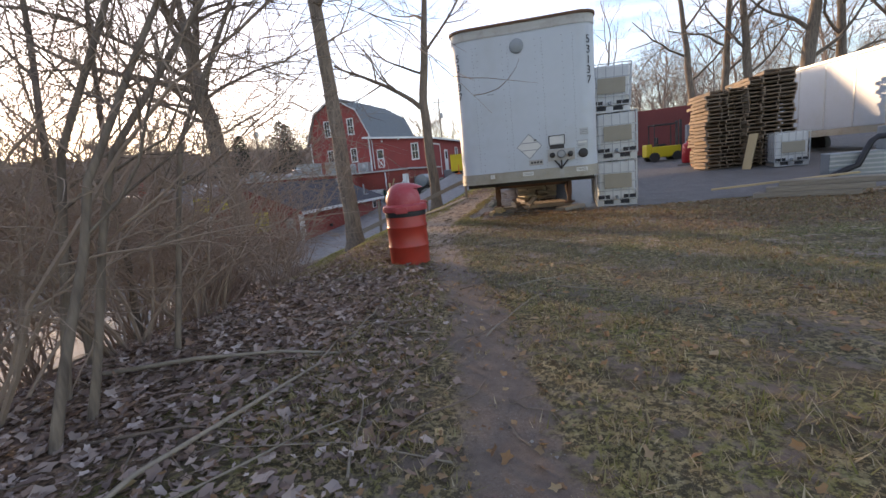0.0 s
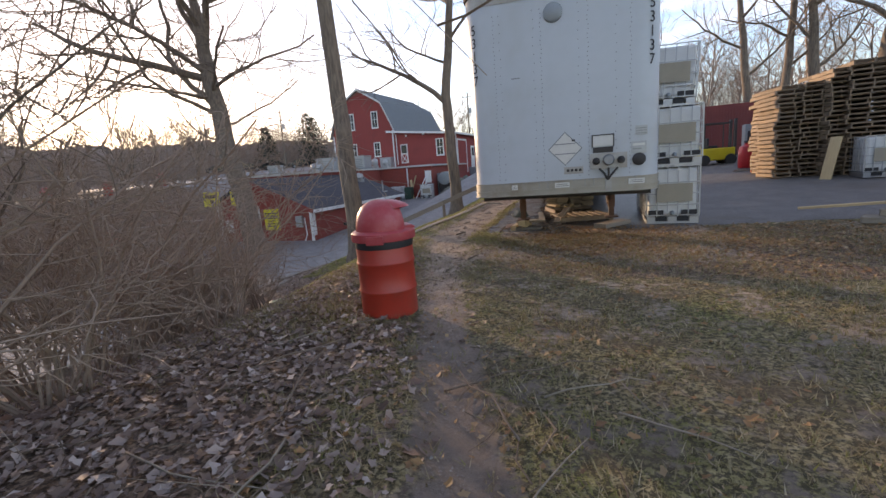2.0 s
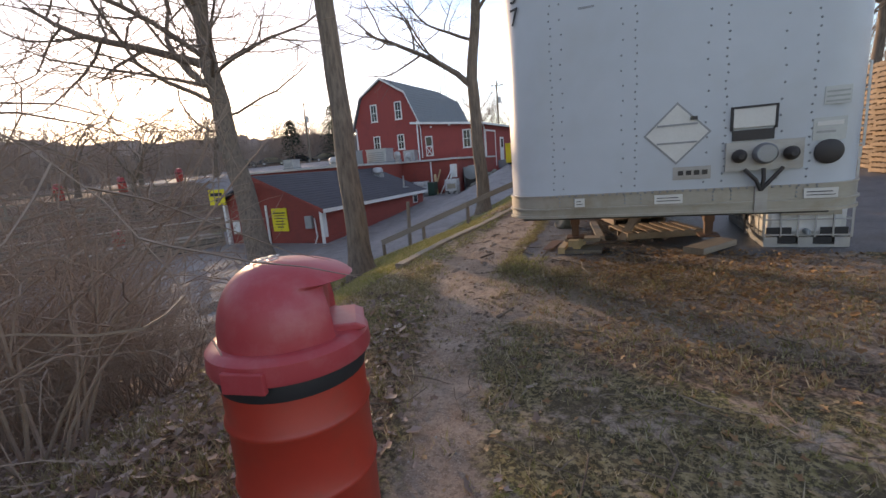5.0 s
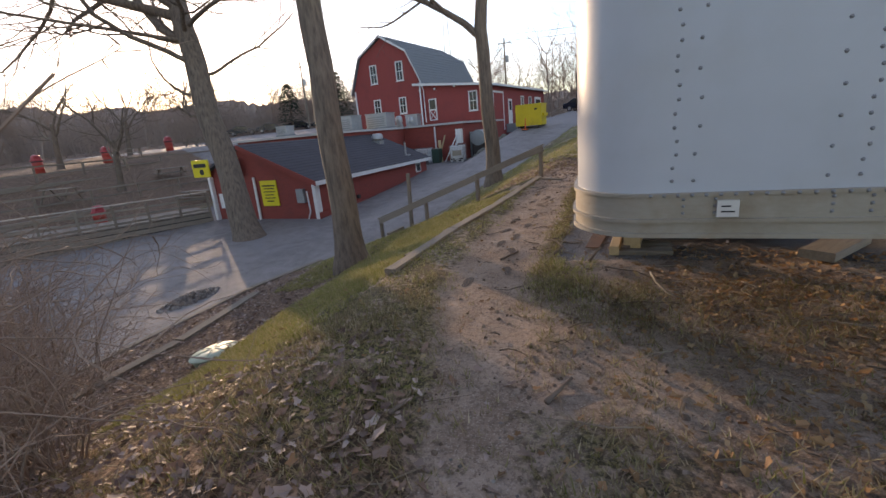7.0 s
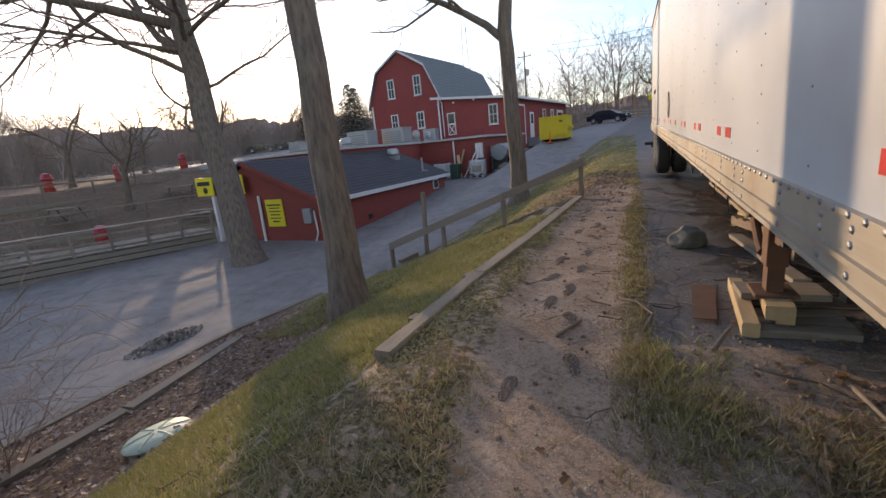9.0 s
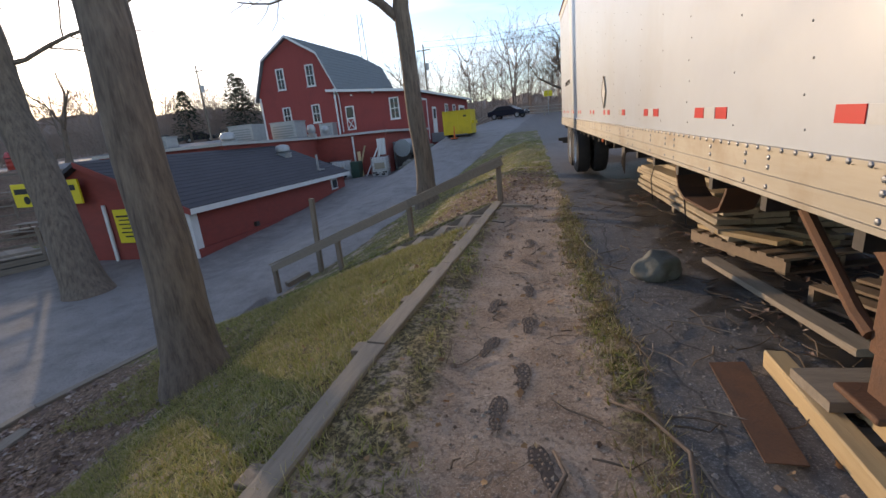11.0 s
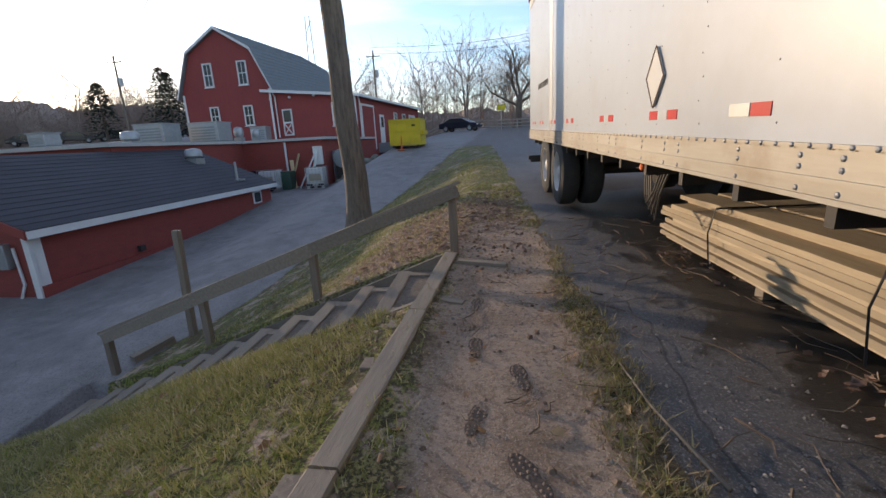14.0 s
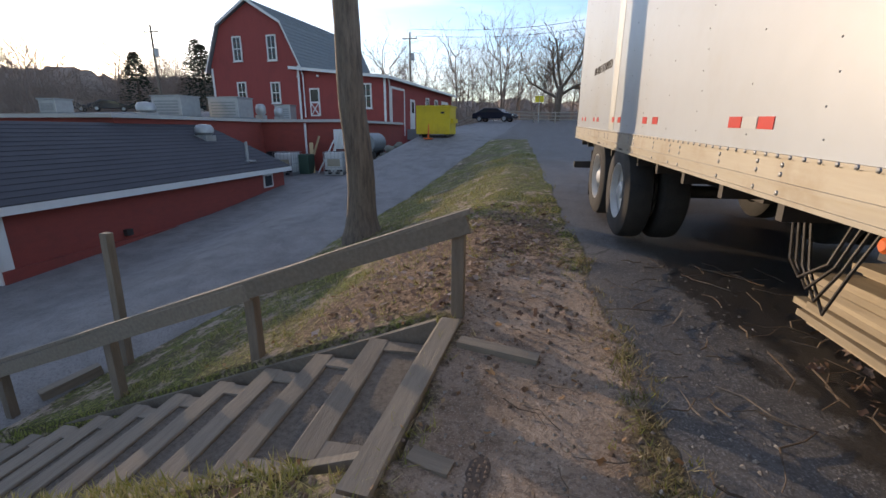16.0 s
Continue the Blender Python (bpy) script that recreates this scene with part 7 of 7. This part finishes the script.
leaf_litter("bank_leaves", [(42000, -6.5, 0.3, -1.6, 9.0, litter_w), (7500, -10.3, -6.4, 6, 15.5, lambda x, y: 0.9 * (1 - sstep(-7.9, -6.7, x)) * (1 - sstep(13, 15.5, y))), (1500, -1.9, -0.4, 11.4, 17.5, lambda x, y: 0.35 + 0.9 * noise.noise((x * 1.5, y * 1.5, 6))), (1000, -5.3, -3.2, 17.5, 21.5, lambda x, y: 0.8)], LEAF_M, "thick layer of dead brown and grey leaves on the bank")
leaf_litter("lawn_leaves", [(24000, -2.3, 6.5, 7.4, 11.6, lambda x, y: sstep(7.4, 9.0, y) * sstep(-2.2, -0.9, x) * (0.65 + 0.6 * noise.noise((x * 1.1, y * 1.1, 3))) + 0.06), (9000, -2, 7, -1, 8, lambda x, y: 0.5 + 0.6 * noise.noise((x * 0.7, y * 0.7, 2))), (1600, -6.5, -2.8, 6.5, 19, lambda x, y: 0.5)], LEAF_R, "scattered rust-brown leaves on the lawn and soil", 0.68)


def grass_blades(name, zones, material, label):
    random.seed(len(name))
    v, f = [], []
    rnd = random.random
    for count, x0, x1, y0, y1, dens in zones:
        for k in range(count):
            x, y = x0 + (x1 - x0) * rnd(), y0 + (y1 - y0) * rnd()
            if y < 1.5 and x < -0.3 or y < 13 and x < -7.1 + 0.7 * noise.noise((x * 1.3, y * 1.3, 8)) or -5.2 < x < -3.3 and 17.4 < y < 20 and rnd() < 0.45:
                continue
            patch = noise.noise((x * 0.8, y * 0.8, 1)) * 0.6 + noise.noise((x * 2.5, y * 2.5, 4)) * 0.45
            w = (0.3 if x < -4.2 or x > -3 and y > 9.5 else 0) + patch + 0.5
            if rnd() > dens * w:
                continue
            if rnd() > (1 - path_mask(x, y)) * (1 - on_asphalt(x, y)) or on_road(x, y) > 0.3:
                continue
            z = ground(x, y)
            tall = 1.0 + max(0, patch)
            for b in range(5):
                a = 6.283 * rnd()
                h, w2 = (0.015 + 0.045 * rnd()) * tall, 0.0022 + 0.0036 * rnd()
                lean = (0.3 + 1.5 * rnd()) * h
                bx, by = x + 0.05 * (rnd() - 0.5), y + 0.05 * (rnd() - 0.5)
                c, d = math.cos(a), math.sin(a)
                o = len(v)
                v += [(bx - d * w2, by + c * w2, z - 0.004), (bx + d * w2, by - c * w2, z - 0.004), (bx + c * lean, by + d * lean, z + h)]
                f.append((o, o + 1, o + 2))
    return scatter_mesh(name, v, f, material, label, "grass")


grass_blades("lawn_grass", ((46000, -1.9, 6.5, -1.2, 10.6, 0.75), (15000, -4.3, -1.6, 5.0, 10.5, 0.8), (5000, -6, -2, 4.0, 9, 0.7), (7000, -3.05, -2.5, 9.5, 19, 0.8)), LAWN_M, "thin worn winter lawn, straw and brown with green tufts")
grass_blades("bank_grass", ((36000, -9.0, -4.4, 8.5, 16.1, 1.0), (6000, -4.3, -2.4, 10.0, 17.5, 0.7), (700, -2.95, -2.1, 9.9, 11.3, 0.6), (9000, -7.5, -3.0, 17.6, 30, 1.0)), BLADE_M, "short green and straw coloured grass on the bank")


def fallen_twigs():
    random.seed(12)
    g = Geo()
    for count, x0, x1, y0, y1, l0, l1 in ((330, -6, 0.2, -1.5, 8, 0.12, 0.7), (170, -2.6, 5, 6.5, 11.5, 0.08, 0.5), (150, -2.7, -1.1, 11, 19, 0.08, 0.45), (260, -1.8, -0.5, 11.3, 18, 0.06, 0.4), (90, -4.0, -2.4, 9, 18, 0.06, 0.3), (60, 0, 6, -1, 7, 0.08, 0.3), (60, -8.5, -4.5, 9, 16, 0.1, 0.4)):
        for k in range(count):
            x, y = random.uniform(x0, x1), random.uniform(y0, y1)
            a, l = random.uniform(0, 6.28), random.uniform(l0, l1)
            pts = []
            for j in range(4):
                px, py = x + math.cos(a) * l * j / 3, y + math.sin(a) * l * j / 3
                a += random.gauss(0, 0.25)
                pts.append((px, py, ground(px, py) + 0.012 + 0.02 * random.random()))
            r = random.uniform(0.002, 0.006)
            g.tube(pts, [r, r, r * 0.8, r * 0.5], 4, False)
    return scatter_mesh("fallen_twigs", g.v, g.f, TWIG_M, "small dead twigs strewn over soil, leaves and tarmac", "twigs")


fallen_twigs()


def pebbles():
    random.seed(21)
    v, f = [], []
    for count, x0, x1, y0, y1, keep in ((5200, -4.2, 0.9, -1, 18.5, lambda x, y: path_mask(x, y) + 0.06), (6500, -3.1, -1.2, 10.5, 19, lambda x, y: 0.75 * (1 - sstep(0, 0.9, abs(x + 2.55)))), (900, -3.9, -2.9, 15.5, 20, lambda x, y: 0.8)):
        for k in range(count):
            x, y = random.uniform(x0, x1), random.uniform(y0, y1)
            if random.random() > keep(x, y):
                continue
            s = 0.004 + 0.012 * random.random() ** 3
            z = ground(x, y) + s * 0.3
            o = len(v)
            j = lambda: s * random.uniform(0.7, 1.3)
            v += [(x + j(), y, z), (x, y + j(), z), (x - j(), y, z), (x, y - j(), z), (x, y, z + j() * 0.7), (x, y, z - s)]
            f += [(o, o + 1, o + 4), (o + 1, o + 2, o + 4), (o + 2, o + 3, o + 4), (o + 3, o, o + 4)]
    return scatter_mesh("pebbles", v, f, PEB_M, "small pale pebbles trodden into the path", "pebbles")


pebbles()


def soil_clods():
    random.seed(31)
    v, f = [], []
    for count, x0, x1, y0, y1, keep in ((9000, -4.3, 0.9, -1, 18.5, lambda x, y: 0.9 * path_mask(x, y)), (5000, -2.4, 1.5, 7.6, 11.4, lambda x, y: 0.8), (1500, -4.9, -3.0, 16.5, 21, lambda x, y: 0.8), (1800, -5.3, -4.3, 15.2, 16.0, lambda x, y: 0.9)):
        for k in range(count):
            x, y = random.uniform(x0, x1), random.uniform(y0, y1)
            if random.random() > keep(x, y) * (0.55 + 0.9 * noise.noise((x * 2.2, y * 2.2, 9))):
                continue
            s = 0.005 + 0.02 * random.random() ** 3
            z = ground(x, y)
            o = len(v)
            turn = random.uniform(0, 6.28)
            for i in range(5):
                r = s * random.uniform(0.75, 1.35)
                v.append((x + r * math.cos(turn + i * 1.257), y + r * math.sin(turn + i * 1.257), z - 0.003))
            for i in range(3):
                r = s * random.uniform(0.35, 0.75)
                v.append((x + r * math.cos(turn + i * 2.094), y + r * math.sin(turn + i * 2.094), z + s * random.uniform(0.5, 0.95)))
            f += [(o, o + 1, o + 5), (o + 1, o + 2, o + 6, o + 5), (o + 2, o + 3, o + 6), (o + 3, o + 4, o + 7, o + 6), (o + 4, o, o + 5, o + 7), (o + 5, o + 6, o + 7)]
    return scatter_mesh("soil_clods", v, f, CLOD_M, "crumbled brown soil on the trodden path", "soil")


soil_clods()


def rubble_heap(cx, cy):
    """Broken stone tipped on the road beside the kerb."""
    random.seed(63)
    v, f = [], []
    for k in range(260):
        a, q = random.uniform(0, 6.28), random.random() ** 0.6
        x, y = cx + 0.45 * q * math.cos(a), cy + 0.8 * q * math.sin(a)
        s = random.uniform(0.025, 0.06)
        z = ground(x, y) + 0.2 * (1 - q) * random.random()
        o = len(v)
        for i in range(4):
            r = s * random.uniform(0.7, 1.3)
            v.append((x + r * math.cos(a + i * 1.571), y + r * math.sin(a + i * 1.571), z - s * 0.4))
        for i in range(4):
            r = s * random.uniform(0.45, 0.9)
            v.append((x + r * math.cos(a + i * 1.571), y + r * math.sin(a + i * 1.571), z + s * random.uniform(0.3, 0.8)))
        f += [(o + 4, o + 5, o + 6, o + 7)] + [(o + i, o + (i + 1) % 4, o + 4 + (i + 1) % 4, o + 4 + i) for i in range(4)]
    return scatter_mesh("rubble_heap", v, f, PEB_M, "low heap of grey broken stone beside the kerb", "stones")


rubble_heap(-11.9, 13.1)


def fallen_branch(pts, r, label, group="fallen branches", material=None):
    q = [(x, y, ground(x, y) + r * 0.8 + dz) for x, y, dz in pts]
    g = Geo().tube(q, [r * (1 - 0.6 * i / (len(q) - 1)) for i in range(len(q))], 7, True)
    ob = part("fallen_branch", g, material or TWIG)
    ob.data.polygons.foreach_set("use_smooth", [True] * len(ob.data.polygons))
    return tagged(ob, label, "branch", group)


fallen_branch([(-1.9, 0.75, 0), (-1.95, 1.3, 0.03), (-1.8, 1.9, 0.05), (-1.75, 2.5, 0.02), (-1.9, 3.2, 0)], 0.016, "long pale fallen branch on dead leaves", material=WOOD_X)
fallen_branch([(-3.4, 2.2, 0.02), (-2.8, 2.5, 0.04), (-2.2, 2.7, 0.03), (-1.7, 2.75, 0)], 0.02, "long pale fallen branch on dead leaves", material=WOOD_X)
fallen_branch([(-2.6, 1.5, 0.0), (-2.1, 1.7, 0.03), (-1.5, 1.75, 0.0)], 0.012, "thin fallen branch on dead leaves")
fallen_branch([(-1.62, 10.75, 0.02), (-1.58, 10.45, 0.03), (-1.50, 10.2, 0.02), (-1.32, 10.08, 0)], 0.012, "pale bent branch on the soil by the trailer", material=WOOD_X)
fallen_branch([(-1.86, 10.2, 0.02), (-1.92, 9.9, 0.01), (-1.72, 9.98, 0.02), (-1.42, 10.05, 0)], 0.008, "curved brown branch lying on the soil")
fallen_branch([(-2.17, 8.48, 0), (-2.07, 8.73, 0.01)], 0.018, "short broken stick on the grass")
fallen_branch([(-2.96, 8.12, 0), (-2.9, 8.3, 0.01)], 0.015, "short broken stick on the path")
fallen_branch([(-3.18, 11.05, 0), (-3.05, 11.35, 0.01), (-3.1, 11.5, 0)], 0.014, "short broken stick on the path")
fallen_branch([(-2.6, 11.2, 0.01), (-2.55, 11.5, 0.02), (-2.68, 11.75, 0.02), (-2.85, 11.9, 0)], 0.013, "crooked stick at the edge of the tarmac")
fallen_branch([(-2.62, 14.2, 0.01), (-2.75, 14.7, 0.02), (-2.8, 15.1, 0.02)], 0.010, "thin pale stick at the edge of the tarmac", material=WOOD)
fallen_branch([(-2.2, 11.0, 0), (-2.12, 11.1, 0.1), (-2.09, 11.14, 0.12)], 0.016, "stub of a sawn branch beside the beams")


random.seed(77)
for k in range(22):
    x, y, a, n = random.uniform(-3.2, -0.5), random.uniform(0.6, 5.2), random.uniform(0, 6.28), random.uniform(0.14, 0.32)
    pts = []
    for j in range(6):
        pts.append((x, y, random.uniform(0.01, 0.045)))
        x, y, a = x + n * math.cos(a), y + n * math.sin(a), a + random.gauss(0, 0.22)
    fallen_branch(pts, random.uniform(0.004, 0.009), "thin dry branch lying across the dead leaves", material=WOOD_X if k % 2 else TWIG)


# ---- boot prints in the soft path ----
def boot_print(x, y, a, left):
    """A pressed sole of darker soil with the lugs of the tread standing in it."""
    side = 1 if left else -1
    t = thing("boot_print", pose(x, y, ground(x, y) + 0.002, 0, 0, a), "boot print with waffle tread pressed into soft soil", "footprint", "boot prints", "structure")

    def half(yy):
        w = 0.050 if yy > 0.0 else 0.037
        end = 0.145 if yy > 0 else 0.15
        return w * math.sqrt(max(0.0, 1 - (abs(yy) / end) ** 3)) * (0.8 if -0.055 < yy < -0.015 else 1.0)

    ys = [-0.145 + 0.29 * i / 20 for i in range(21)]
    bend_x = lambda yy: side * 0.012 * math.sin(yy * 14)
    v = [(bend_x(q) - half(q), q, 0.003) for q in ys] + [(bend_x(q) + half(q), q, 0.003) for q in ys]
    f = [(i, 21 + i, 22 + i, i + 1) for i in range(20)]
    part("sole_mark", Geo().add(v, f), SOIL_PRINT, t, "dark pressed soil")
    lugs = Geo()
    for r in range(10):
        q = -0.125 + r * 0.028
        if -0.05 < q < -0.02:
            continue
        w = half(q)
        n = max(2, int(w / 0.015))
        for i in range(n):
            cx = bend_x(q) + (-w + 2 * w * (i + 0.5) / n) + 0.003 * (r % 2)
            k = random.uniform(1.0, 1.5)
            lugs.add([(cx - 0.0065 * k, q - 0.006 * k, 0.002), (cx + 0.0065 * k, q - 0.005 * k, 0.002), (cx + 0.005 * k, q + 0.007 * k, 0.002), (cx - 0.006 * k, q + 0.006 * k, 0.002), (cx, q, 0.010 * k)], [(0, 1, 4), (1, 2, 4), (2, 3, 4), (3, 0, 4)])
    tagged(part("tread_lugs", lugs, SOIL_D, t, "crumbs of lifted soil"), kind="stuff")
    return t


random.seed(44)
for k in (2, 3, 5, 6, 7, 8, 9, 10, 11, 13, 14, 15, 16, 18):
    y = 9.6 + k * 0.36
    boot_print(path_x(y) - 0.05 + (0.13 if k % 2 else -0.13) + random.gauss(0, 0.05), y, random.gauss(4, 9), k % 2 == 0)
